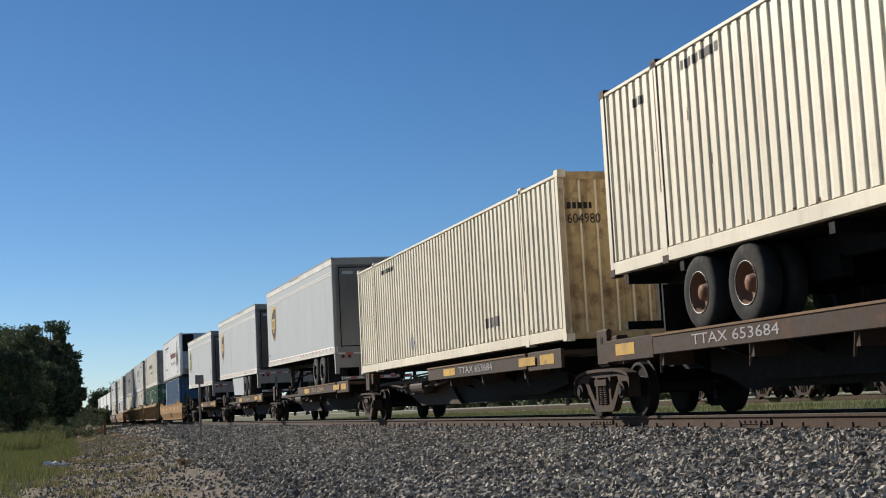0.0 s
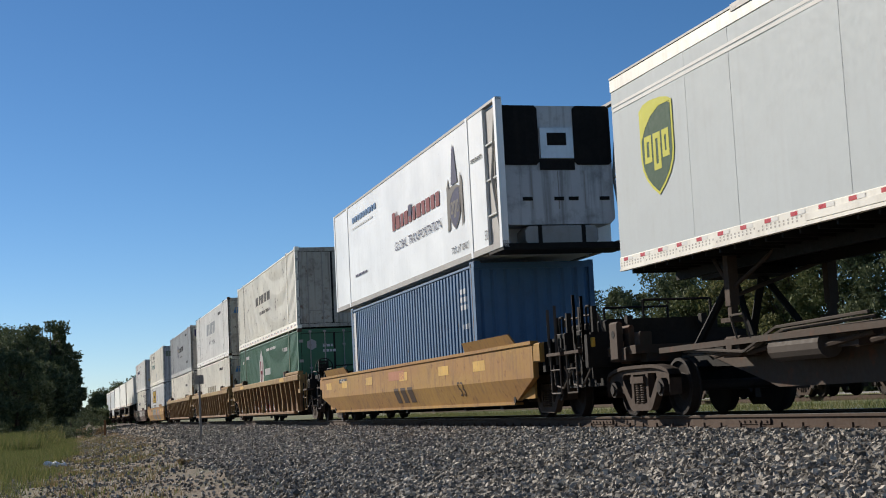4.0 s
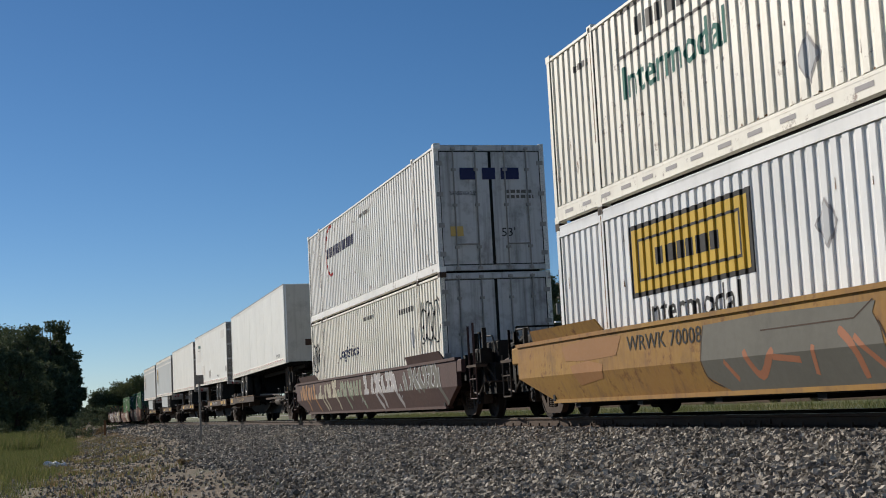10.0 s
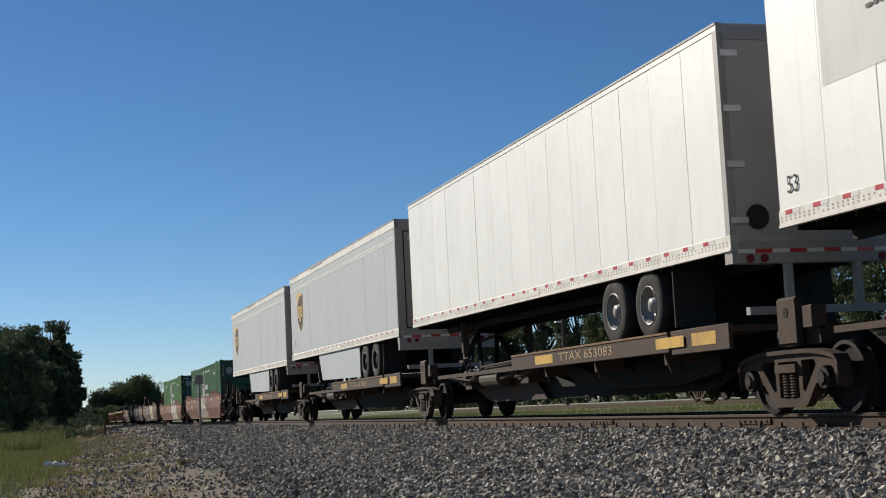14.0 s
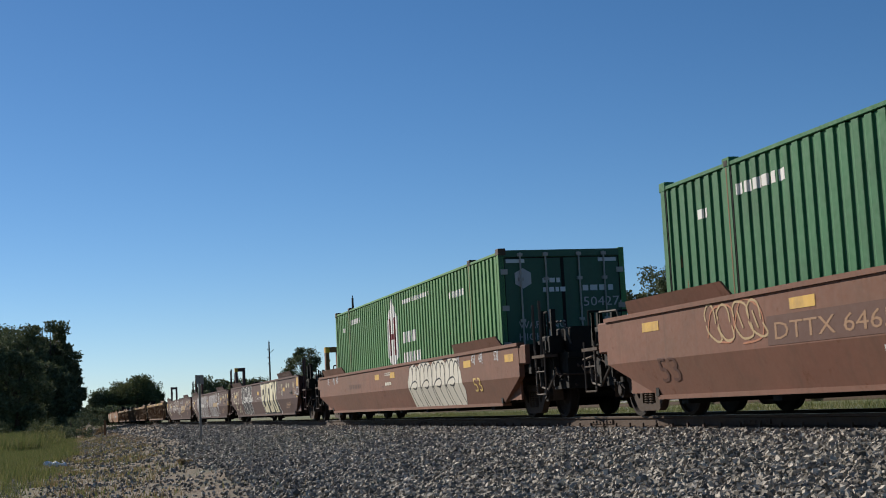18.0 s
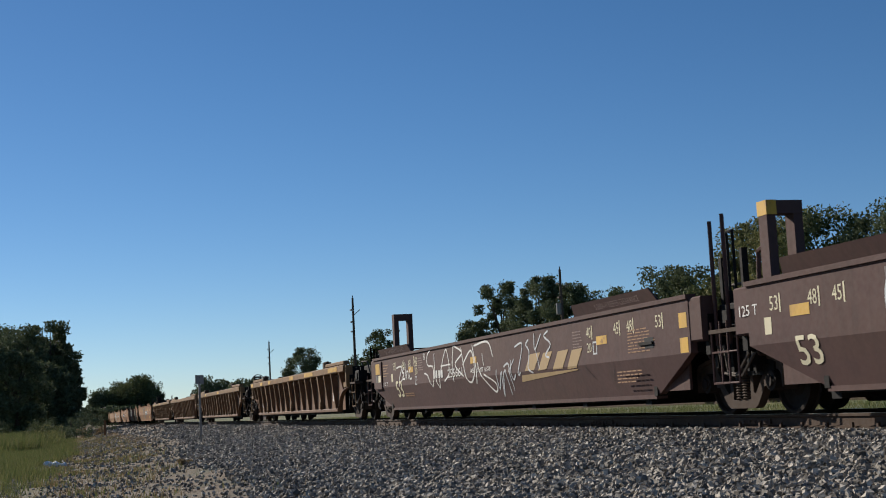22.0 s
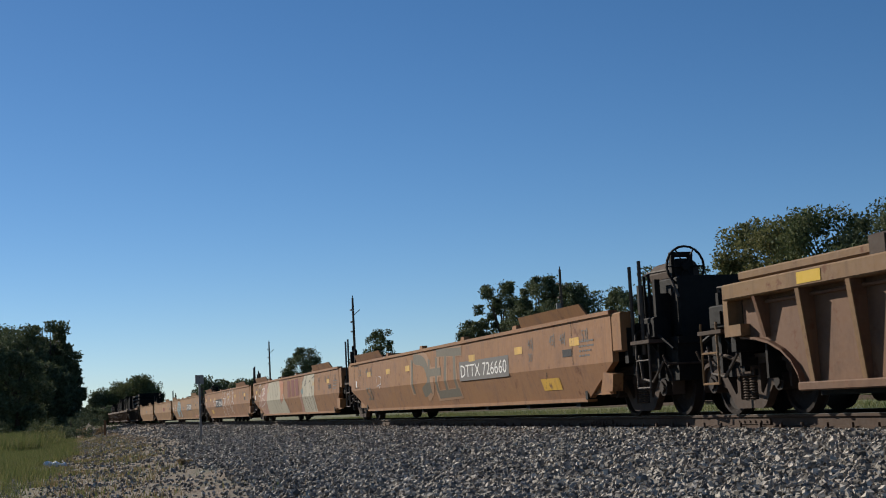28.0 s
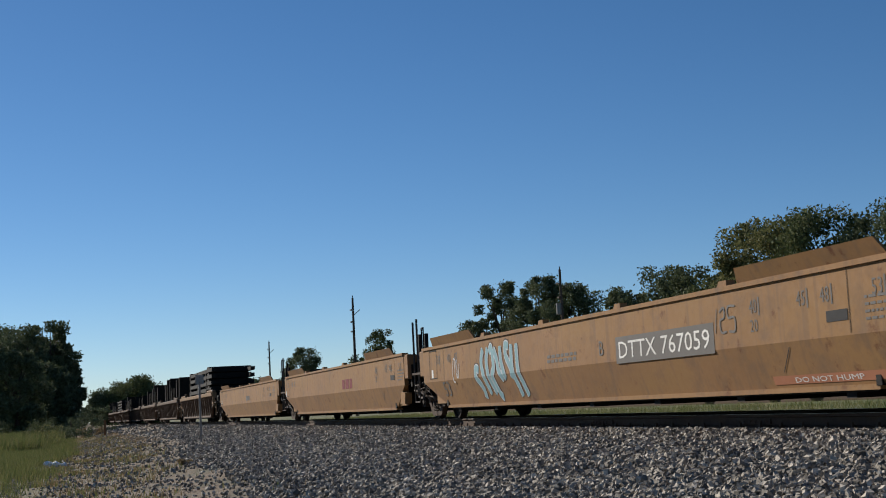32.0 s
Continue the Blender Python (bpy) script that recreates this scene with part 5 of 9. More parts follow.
        for y in (-1.05, -0.85, 0.85, 1.05):
            part("tail_lamp", Geo().cyl((e - 0.01, y, z0 - 0.10), (e + 0.02, y, z0 - 0.10), 0.055, 10), P_MAROON, t)
    part("bumper", Geo().box(e - 0.1, e, -1.1, 1.1, deck + 0.18, deck + 0.28).box(e - 0.09, e - 0.01, -0.55, -0.45, deck + 0.25, z0).box(e - 0.09, e - 0.01, 0.45, 0.55, deck + 0.25, z0), M_DOOR_GREY, t)
    f = -e
    if not rear_lead:
        part("front_wall", Geo().box(f - 0.03, f + 0.012, -w + 0.02, w - 0.02, z0 + 0.05, z1 - 0.02), M_NOSE, t, "grimy off-white nose wall")
        part("front_corner", Geo().cyl((f - 0.05, -w + 0.06, z0 + 0.05), (f - 0.05, -w + 0.06, z1), 0.07, 12), M_ALU, t)
    # frame, slider, landing legs
    beams = Geo()
    for sy in (-0.5, 0.5):
        beams.box(-h + 0.3, h - 0.3, sy - 0.05, sy + 0.05, z0 - 0.18, z0 + 0.05)
    for i in range(int(length / 0.4)):
        x = -h + 0.3 + i * 0.4
        beams.box(x - 0.02, x + 0.02, -w + 0.05, w - 0.05, z0 - 0.06, z0 + 0.05)
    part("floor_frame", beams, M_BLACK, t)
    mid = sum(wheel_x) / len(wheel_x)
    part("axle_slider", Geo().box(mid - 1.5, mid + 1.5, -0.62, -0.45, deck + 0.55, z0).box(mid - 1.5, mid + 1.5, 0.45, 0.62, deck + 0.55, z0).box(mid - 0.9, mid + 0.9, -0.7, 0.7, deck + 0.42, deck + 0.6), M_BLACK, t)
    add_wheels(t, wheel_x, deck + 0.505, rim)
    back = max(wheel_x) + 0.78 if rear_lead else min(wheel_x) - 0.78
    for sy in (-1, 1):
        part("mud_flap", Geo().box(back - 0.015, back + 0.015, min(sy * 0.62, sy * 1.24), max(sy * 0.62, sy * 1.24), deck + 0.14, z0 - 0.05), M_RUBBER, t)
    # Black block added between the flaps to close the view under the floor.
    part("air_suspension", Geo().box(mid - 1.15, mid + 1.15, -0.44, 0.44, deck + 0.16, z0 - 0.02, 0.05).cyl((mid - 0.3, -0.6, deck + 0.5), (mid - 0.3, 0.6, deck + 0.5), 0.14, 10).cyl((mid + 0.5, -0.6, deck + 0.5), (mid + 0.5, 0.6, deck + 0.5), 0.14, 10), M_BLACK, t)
    if legs:
        lx = f + sg * 2.4
        for sy in (-0.75, 0.75):
            leg = part("landing_leg", Geo().box(lx - 0.07, lx + 0.07, sy - 0.07, sy + 0.07, deck + 0.28, z0).box(lx - 0.05, lx + 0.05, sy - 0.05, sy + 0.05, deck + 0.12, deck + 0.3).box(lx - 0.14, lx + 0.14, sy - 0.12, sy + 0.12, deck + 0.06, deck + 0.12), M_TRUCK, t)
            leg["label"] = "steel landing leg with foot"
        part("leg_brace", Geo().cyl((lx, -0.75, deck + 0.5), (lx + sg * 0.9, -0.5, z0), 0.03, 6).cyl((lx, -0.75, deck + 0.5), (lx - sg * 0.5, -0.75, z0), 0.03, 6).cyl((lx, -0.75, deck + 0.4), (lx, 0.75, z0 - 0.1), 0.03, 6), M_TRUCK, t)
    if skirt:
        a, b = skirt
        part("side_skirt", Geo().prism_xz([(a, z0 + 0.02), (a + 0.55 , deck + 0.16), (b, deck + 0.12), (b, z0 + 0.02)], -w + 0.03, -w + 0.05), mat, t, "smooth grey side skirt")
    return on_train(t, s, 0.0, tilt)


# ---- the train, from its head to its tail ----
GROUP_FLAT = "spine car units of the train"
GROUP_WELL = "well car units of the train"
GROUP_BOX = "containers on the train"
GROUP_TRAILER = "trailers on the train"
FIVE_A = [spine_unit(-11.9, 8.75, (8.75, -8.75), False, group=GROUP_FLAT, seed=1), spine_unit(-29.4, 8.75, (-8.75,), True, group=GROUP_FLAT, seed=2), spine_unit(-47.0, 8.75, (-8.75,), True, group=GROUP_FLAT, seed=3), spine_unit(-64.5, 8.75, (-8.75,), True, group=GROUP_FLAT, seed=4), spine_unit(-82.0, 8.75, (-8.2,), True, group=GROUP_FLAT, couplers=(-1,), ends=(-1,), seed=5)]
FIVE_B = [spine_unit(-237.5, 8.6, (8.3, -8.6), False, group=GROUP_FLAT, couplers=(1,), ends=(1,), seed=6), spine_unit(-254.7, 8.6, (-8.6,), True, group=GROUP_FLAT, seed=7), spine_unit(-271.9, 8.6, (-8.6,), True, group=GROUP_FLAT, seed=8), spine_unit(-289.2, 8.65, (-8.65,), True, group=GROUP_FLAT, seed=9), spine_unit(-306.4, 8.6, (-8.2,), True, group=GROUP_FLAT, couplers=(-1,), ends=(-1,), seed=10)]

CREAM1 = container(-11.4, 2.12, M_CREAM, "container", "cream corrugated container riding on a wheeled chassis", group=GROUP_BOX, seed=1)
CREAM2 = container(-29.63, 1.28, M_CREAM, "container", "cream corrugated container with a rusty end on a spine car", group=GROUP_BOX, end_mat=M_CREAM_END, door=False, seed=2)
CHASSIS = thing("container_chassis", "dark wheeled chassis under a cream container", "chassis", GROUP_TRAILER)
frame_g = Geo()
for sy in (-0.5, 0.5):
    frame_g.box(-7.9, 7.9, sy - 0.07, sy + 0.07, 1.82, 2.11)
for i in range(9):
    frame_g.box(-7.6 + 1.9 * i - 0.06, -7.6 + 1.9 * i + 0.06, -1.25, 1.25, 1.98, 2.11)
part("frame", frame_g, M_BLACK, CHASSIS)
part("suspension", Geo().box(-6.2, -2.8, -0.62, -0.45, 1.6, 1.85).box(-6.2, -2.8, 0.45, 0.62, 1.6, 1.85), M_BLACK, CHASSIS)
part("bumper", Geo().box(-8.0, -7.9, -1.15, 1.15, 1.32, 1.44).box(-8.0, -7.9, -0.6, -0.5, 1.4, 2.0).box(-8.0, -7.9, 0.5, 0.6, 1.4, 2.0), M_BLACK, CHASSIS)
part("mud_flap", Geo().box(-6.35, -6.3, -1.28, -0.7, 1.2, 1.85), M_BLACK, CHASSIS)
add_wheels(CHASSIS, (-5.2, -3.9), 1.635, M_RIM_RUST)
on_train(CHASSIS, -11.4)

G1 = trailer(-48.3, 0.55, 13.7, M_TRAILER_GREY, "trailer", "grey smooth-sided trailer with a brown and gold shield", (3.3, 4.55), group=GROUP_TRAILER, seams=1.22, rim=M_WHEEL)
G2 = trailer(-65.5, 0.5, 13.9, M_TRAILER_GREY, "trailer", "grey trailer with a side skirt and a brown and gold shield", (2.7, 3.95), skirt=(-1.9, 2.1), group=GROUP_TRAILER, seams=1.22, rim=M_WHEEL)
G3 = trailer(-83.15, 0.5, 13.9, M_TRAILER_GREY, "trailer", "grey trailer with a yellow-green shield", (3.1, 4.35), group=GROUP_TRAILER, seams=1.22, rim=M_WHEEL)

CRC = well_smooth(-103.75, 10.0, M_WELL_YELLOW, "well_car", "yellow well car with rust streaks carrying a stack", top=1.33, mid=0.72, low=0.30, trucks=(-9.45, 9.45), tall=(0.1, 0.35), couplers=(-1, 1), brake=(0, 0), group=GROUP_WELL, clips=False, seed=11, cut=1.5)
BLUE = container(-103.7, 0.34, M_BLUE, "container", "short blue corrugated container in a yellow well car", 12.19, 2.85, group=GROUP_BOX, door=False, post=5.9, sill=0.16, seed=3)
A1C = well_ribbed(-127.1, 9.2, M_WELL_RUST, M_CHORD_TAN, "well_car", "rusty tan ribbed well car with red graffiti", trucks=(9.6, -10.1), tall=(0.0, 0.1), couplers=(1,), brake=(0, 1), group=GROUP_WELL, seed=12, patches=((-6.2, 1.1, P_ORANGE), (5.2, 1.0, P_ORANGE)), rib_mat=M_CHORD_TAN, arch=(1, 0))
B1C = well_ribbed(-147.5, 9.1, M_WELL_RUST, M_CHORD_TAN, "well_car", "rusty tan ribbed well car with orange patches", trucks=(-10.1,), tall=(0.0, 0.75), group=GROUP_WELL, seed=13, rib_mat=M_CHORD_TAN, arch=(1, 0))
C1C = well_ribbed(-167.7, 9.3, M_WELL_RUST, M_CHORD_TAN, "well_car", "rusty tan ribbed well car under two containers", trucks=(-9.6,), tall=(0.0, 0.75), couplers=(-1,), brake=(0, 0), group=GROUP_WELL, seed=14, rib_mat=M_CHORD_TAN, arch=(1, 0))
A1L = container(-127.1, 0.36, M_DGREEN, "container", "dark green corrugated container in a ribbed well car", group=GROUP_BOX, seed=4)
A1U = container(-127.1, 3.26, M_OFFWHITE, "container", "off-white corrugated container stacked on a green one", group=GROUP_BOX, tape=True, sill=0.27, end_mat=M_END_WORN, seed=5)
B1L = container(-147.3, 0.36, M_OFFWHITE, "container", "off-white corrugated container in a ribbed well car", group=GROUP_BOX, end_mat=M_END_WORN, seed=6)
B1U = container(-147.3, 3.26, M_WHITE, "container", "white corrugated container stacked on another", group=GROUP_BOX, end_mat=M_END_WORN, tape=True, sill=0.27, seed=7)
C1L = container(-167.2, 0.36, M_OFFWHITE, "container", "off-white corrugated container in a ribbed well car", group=GROUP_BOX, end_mat=M_END_WORN, seed=8)
C1U = container(-167.2, 3.26, M_GREY, "container", "grey corrugated container stacked on a white one", group=GROUP_BOX, end_mat=M_END_WORN, tape=True, sill=0.27, seed=9)
JBC = well_smooth(-191.2, 9.85, M_WELL_YELLOW, "well_car", "yellow well car with a large grey graffiti patch", top=1.30, mid=0.72, low=0.30, trucks=(-9.3, 9.3), tall=(0.1, 0.3), couplers=(-1, 1), brake=(0, 1), group=GROUP_WELL, clips=False, seed=15, cut=1.4)
JBL = container(-191.15, 0.36, M_BRIGHT, "container", "clean white corrugated container with a yellow name panel", group=GROUP_BOX, end_mat=M_END, head=0.22, seed=10)
JBU = container(-191.15, 3.26, M_OFFWHITE, "container", "off-white corrugated container stacked on a white one", group=GROUP_BOX, end_mat=M_END, sill=0.28, seed=11)
STC = well_smooth(-215.0, 9.95, M_WELL_BROWN, "well_car", "brown well car covered with cream and silver graffiti", top=1.27, mid=0.70, low=0.28, trucks=(-9.4, 9.4), tall=(0.1, 0.4), couplers=(-1, 1), brake=(0, 0), group=GROUP_WELL, clips=False, seed=16, cut=1.4)
STL = container(-214.75, 0.35, M_OFFWHITE, "container", "off-white corrugated container with black lettering", group=GROUP_BOX, end_mat=M_END, seed=13)
STU = container(-214.75, 3.24, M_WHITE, "container", "white corrugated container with a red ring emblem", group=GROUP_BOX, end_mat=M_END, seed=14)

T1 = trailer(-236.4, -0.3, 16.15, M_TRAILER_WHITE, "trailer", "white panelled trailer facing its blank nose forward", (-4.85, -3.6), rear_lead=False, top_band=False, seams=1.01, group=GROUP_TRAILER)
T2 = trailer(-254.75, 0.4, 16.15, M_TRAILER_WHITE, "trailer", "white panelled trailer with repaired patches and swing doors", (3.1, 4.4), top_band=False, seams=1.01, door_mat=M_TRAILER_WHITE, group=GROUP_TRAILER)
T3 = trailer(-272.15, 0.4, 16.15, M_TRAILER_WHITE, "trailer", "plain white panelled trailer with swing doors", (4.1, 5.4), top_band=False, seams=1.01, door_mat=M_TRAILER_WHITE, group=GROUP_TRAILER)
T4 = trailer(-289.75, 0.4, 16.15, M_TRAILER_GREY, "trailer", "grey trailer with a long side skirt and a gold shield", (3.9, 5.2), skirt=(-3.1, 3.2), seams=1.22, group=GROUP_TRAILER, rim=M_WHEEL)
T5 = trailer(-307.2, 0.4, 16.15, M_TRAILER_GREY, "trailer", "grey panelled trailer with a side skirt and a gold shield", (3.8, 5.1), skirt=(-2.6, 3.2), seams=1.01, group=GROUP_TRAILER, rim=M_WHEEL)

HBC1 = well_smooth(-329.2, 9.65, M_WELL_RED, "well_car", "red-brown well car with a pale graffiti patch", top=1.46, mid=0.80, low=0.29, trucks=(-9.2, 9.2), tall=(0.1, 0.75), couplers=(-1, 1), group=GROUP_WELL, clips=False, seed=17)
HB1 = container(-328.95, 0.35, M_GREEN, "container", "green corrugated container with a white emblem in a red-brown well car", group=GROUP_BOX, door=False, end_mat=M_GREEN_SHADED, seed=15)
HBC2 = well_smooth(-352.8, 9.8, M_WELL_RED, "well_car", "red-brown well car with a white bubble-letter graffiti", top=1.34, mid=0.76, low=0.29, trucks=(-9.3, 9.3), tall=(0.1, 0.5), couplers=(-1, 1), group=GROUP_WELL, clips=False, frames=(-1,), seed=18)
HB2 = container(-352.55, 0.35, M_GREEN_LIGHT, "container", "green corrugated container with doors and a white emblem", group=GROUP_BOX, end_mat=M_GREEN_SHADED, seed=16)

E1 = well_smooth(-376.2, 9.4, M_WELL_BROWN, "well_car", "empty dark brown well car with large cream graffiti", trucks=(9.6, -10.1), tall=(0.0, 0.6), couplers=(1,), frames=(-1,), group=GROUP_WELL, clips=False, seed=19)
E2 = well_smooth(-396.4, 9.0, M_WELL_BROWN, "well_car", "empty dark brown well car with silver graffiti", trucks=(-10.1,), tall=(0.0, 1.0), frames=(-1,), group=GROUP_WELL, clips=False, seed=20)
E3 = well_smooth(-416.4, 9.4, M_WELL_BROWN, "well_car", "empty dark brown well car with white scribbled graffiti", trucks=(-9.6,), tall=(0.4, 1.0), couplers=(-1,), frames=(-1,), group=GROUP_WELL, clips=False, seed=21)
R1 = well_ribbed(-439.45, 9.9, M_RIBBED_DULL, M_CHORD_BROWN, "well_car", "empty dark ribbed well car with a tan top chord", trucks=(-9.5, 9.5), couplers=(-1, 1), group=GROUP_WELL, seed=22, patches=((-9.7, 0.6, P_ORANGE), (-7.0, 0.6, P_ORANGE), (-4.8, 0.6, P_ORANGE), (0.4, 0.7, P_ORANGE), (7.6, 1.4, P_ORANGE), (3.4, 1.6, P_ORANGE)), rib_mat=M_CHORD_BROWN)
R2 = well_ribbed(-462.9, 9.5, M_RIBBED_DULL, M_CHORD_BROWN, "well_car", "empty dark ribbed well car with yellow chord marks", trucks=(9.7, -10.2), couplers=(1,), brake=(0, 1), group=GROUP_WELL, seed=23, patches=((-8.4, 0.5, P_ORANGE), (-5.4, 0.5, P_ORANGE), (0.6, 0.8, P_ORANGE)), rib_mat=M_CHORD_BROWN)
R3 = well_ribbed(-483.7, 9.2, M_RIBBED_DULL, M_CHORD_BROWN, "well_car", "empty rusty tan ribbed well car", trucks=(-10.1,), tall=(0.0, 0.5), group=GROUP_WELL, seed=24, rib_mat=M_CHORD_BROWN)
R4 = well_ribbed(-503.4, 9.0, M_RIBBED_DULL, M_CHORD_BROWN, "well_car", "empty rusty tan ribbed well car with faded blue letters", trucks=(-9.4,), tall=(0.0, 0.5), couplers=(-1,), group=GROUP_WELL, seed=25, patches=((-1.2, 0.9, P_ORANGE), (-7.2, 0.5, P_YELLOW)), rib_mat=M_CHORD_BROWN)
D1 = well_smooth(-525.7, 9.55, M_WELL_PINK, "well_car", "empty faded tan well car with a grey painted-over patch", trucks=(9.6, -10.15), tall=(0.0, 0.7), couplers=(1,), brake=(0, 2.12), group=GROUP_WELL, seed=26)
D2 = well_smooth(-546.1, 9.1, M_WELL_PINK, "well_car", "empty faded tan well car with pale green graffiti", trucks=(-10.0,), tall=(0.0, 0.8), group=GROUP_WELL, seed=27)
D3 = well_smooth(-566.0, 9.3, M_WELL_PINK, "well_car", "empty faded tan well car with thin white graffiti lines", trucks=(-9.5,), tall=(0.0, 0.8), couplers=(-1,), brake=(1, 0), group=GROUP_WELL, seed=28)
F1 = well_smooth(-588.6, 9.6, M_WELL_TAN, "well_car", "empty tan well car with pale blue graffiti", trucks=(9.6, -10.2), tall=(0.0, 0.5), couplers=(1,), group=GROUP_WELL, seed=29)
F2 = well_smooth(-608.9, 8.85, M_WELL_TAN, "well_car", "empty tan well car with a dark red mark", trucks=(-10.1,), tall=(0.0, 0.8), group=GROUP_WELL, seed=30)
F3 = well_smooth(-629.3, 9.35, M_WELL_TAN, "well_car", "empty tan well car near the tail", trucks=(-9.5,), tall=(0.4, 0.8), couplers=(-1,), group=GROUP_WELL, seed=31)
TAIL = []
for i in range(12):
    s = -652.4 - 22.4 * i
    TAIL.append(well_ribbed(s, 9.9, M_WELL_DARK, M_CHORD_BROWN if i == 0 else M_WELL_DARK, "well_car", "dark ribbed well car loaded with stacked chassis frames", trucks=(-9.6, 9.6), couplers=(-1, 1), group=GROUP_WELL, seed=40 + i))
    k = thing("chassis_stack", "dark bundle of upturned chassis frames in a well car", "chassis stack", GROUP_TRAILER)
    rnd = random.Random(70 + i)
    st = Geo()
    if i % 5 == 0:
        st.box(-7.5, 7.5, -1.1, 1.1, 0.36, 1.5)
        part("frame", st, M_BLACK, k)
        for j in range(4):
            z = 1.75 + 0.36 * j
            part("upright_frame", Geo().box(-6.6 + 0.3 * j, 6.4 + 0.25 * j, -1.2, -0.95, z, z + 0.2).box(-6.6 + 0.3 * j, 6.4 + 0.25 * j, 0.95, 1.2, z, z + 0.2).box(-6.2, -5.4, -1.2, 1.2, z, z + 0.28).box(4.6, 5.6, -1.2, 1.2, z, z + 0.3), M_BLACK, k)
        for x in (-5.8, -1.0, 4.0):
            part("upright_frame", Geo().box(x - 0.15, x + 0.15, -1.22, 1.22, 1.4, 3.0), M_BLACK, k)
    else:
        st.box(-7.5, 7.5, -1.1, 1.1, 0.36, 1.7)
        part("frame", st, M_BLACK, k)
        for j in range(7):
            x = -6.6 + 2.2 * j + rnd.uniform(-0.4, 0.4)
            hgt = rnd.uniform(2.4, 3.4)
            part("upright_frame", Geo().tube([[(x - 0.2, -1.1, 1.6), (x + 0.2, -1.1, 1.6), (x + 0.2, 1.1, 1.6), (x - 0.2, 1.1, 1.6)], [(x + 0.25, -1.1, hgt), (x + 0.6, -1.1, hgt), (x + 0.6, 1.1, hgt), (x + 0.25, 1.1, hgt)]]), M_BLACK, k)
    on_train(k, s)


def reefer():
    """White refrigerated container overhanging a blue one, cooling unit at its leading end."""
    c = thing("refrigerated_container", "white refrigerated container with a dark cooling unit, stacked on blue", "shipping container", GROUP_BOX)
    h, w, hh = 8.08, 1.295, 2.896
    part("body", Geo().box(-h, h - 0.9, -w, w, 0.02, hh, 0.02), M_BRIGHT, c)
    for sy in (-1, 1):
        g = Geo().box(-h, h, -w - 0.012, -w + 0.1, hh - 0.05, hh + 0.006).box(-h, h, -w - 0.012, -w + 0.1, 0.0, 0.12)
        part("frame_rail", g if sy < 0 else mirrored_y(g), M_DOOR_GREY, c)
        for x in (-h + 0.07, -6.1, 6.1, h - 0.07):
            g = Geo().box(x - 0.07, x + 0.07, -w - 0.014, -w + 0.12, 0, hh)
            part("post", g if sy < 0 else mirrored_y(g), M_BRIGHT, c)
    part("end_brace", Geo().cyl((h - 0.08, -w + 0.02, 0.1), (h - 0.5, -w + 0.02, 1.4), 0.035, 6).cyl((h - 0.5, -w + 0.02, 1.4), (h - 0.08, -w + 0.02, hh), 0.035, 6).box(h - 0.9, h - 0.1, -w + 0.06, -w + 0.1, 0.1, hh - 0.1), M_DOOR_GREY, c)
    part("end_brace", Geo().cyl((h - 0.08, w - 0.04, 0.1), (h - 0.5, w - 0.04, 1.4), 0.035, 6).cyl((h - 0.5, w - 0.04, 1.4), (h - 0.08, w - 0.04, hh), 0.035, 6).cyl((h - 0.08, w - 0.04, 1.4), (h - 0.5, w - 0.04, 1.4), 0.03, 6), M_DOOR_GREY, c)
    for z in (0.7, 1.4, 2.1):
        part("end_rung", Geo().cyl((h - 0.85, -w + 0.03, z), (h - 0.1, -w + 0.03, z), 0.02, 6), M_BRIGHT, c)
    u = part("cooling_unit", Geo().box(h - 0.9, h - 0.3, -1.15, 1.15, 0.45, hh - 0.1, 0.1), M_END, c, "grimy white cooling unit with black grilles")
    part("grille", Geo().box(h - 0.31, h - 0.27, -1.14, -0.37, 1.62, hh - 0.10, 0.06), M_BLACK, u)
    part("grille", Geo().box(h - 0.31, h - 0.27, 0.37, 1.14, 1.62, hh - 0.10, 0.06), M_BLACK, u)
    part("control_panel", Geo().box(h - 0.30, h - 0.25, -0.34, 0.34, 1.75, 2.35), M_ALU, u)
    part("control_window", Geo().box(h - 0.25, h - 0.245, -0.2, 0.2, 2.0, 2.25), M_BLACK, u)
    part("lower_grille", Geo().box(h - 0.31, h - 0.27, -0.36, 0.36, 1.52, 1.74), M_BLACK, u)
    for y in (-0.55, 0.0, 0.55):
        part("panel_seam", Geo().box(h - 0.302, h - 0.296, y - 0.01, y + 0.01, 0.75, 1.5), M_DOOR_GREY, u)
    for y in (-0.65, 0.0, 0.3, 0.95):
        part("latch", Geo().box(h - 0.3, h - 0.28, y - 0.1, y + 0.1, 0.92, 0.99), M_BLACK, u)
    tank = part("fuel_tank", Geo().box(h - 0.75, h - 0.25, -0.75, 0.75, 0.05, 0.42, 0.08), M_RIM, c, "silver fuel tank under the cooling unit")
    for y in (-0.45, 0.45):
        part("tank_strap", Geo().box(h - 0.76, h - 0.24, y - 0.04, y + 0.04, 0.04, 0.43), M_BLACK, tank)
    part("lower_frame", Geo().box(h - 0.9, h, -w, w, -0.06, 0.06), M_BLACK, c)
    return on_train(c, -103.7, 3.25)


CRE = reefer()
# ---- prints on the loads ----
SIDE = -1.295 + 0.010 - 0.004
FLATSIDE = -1.295 - 0.014


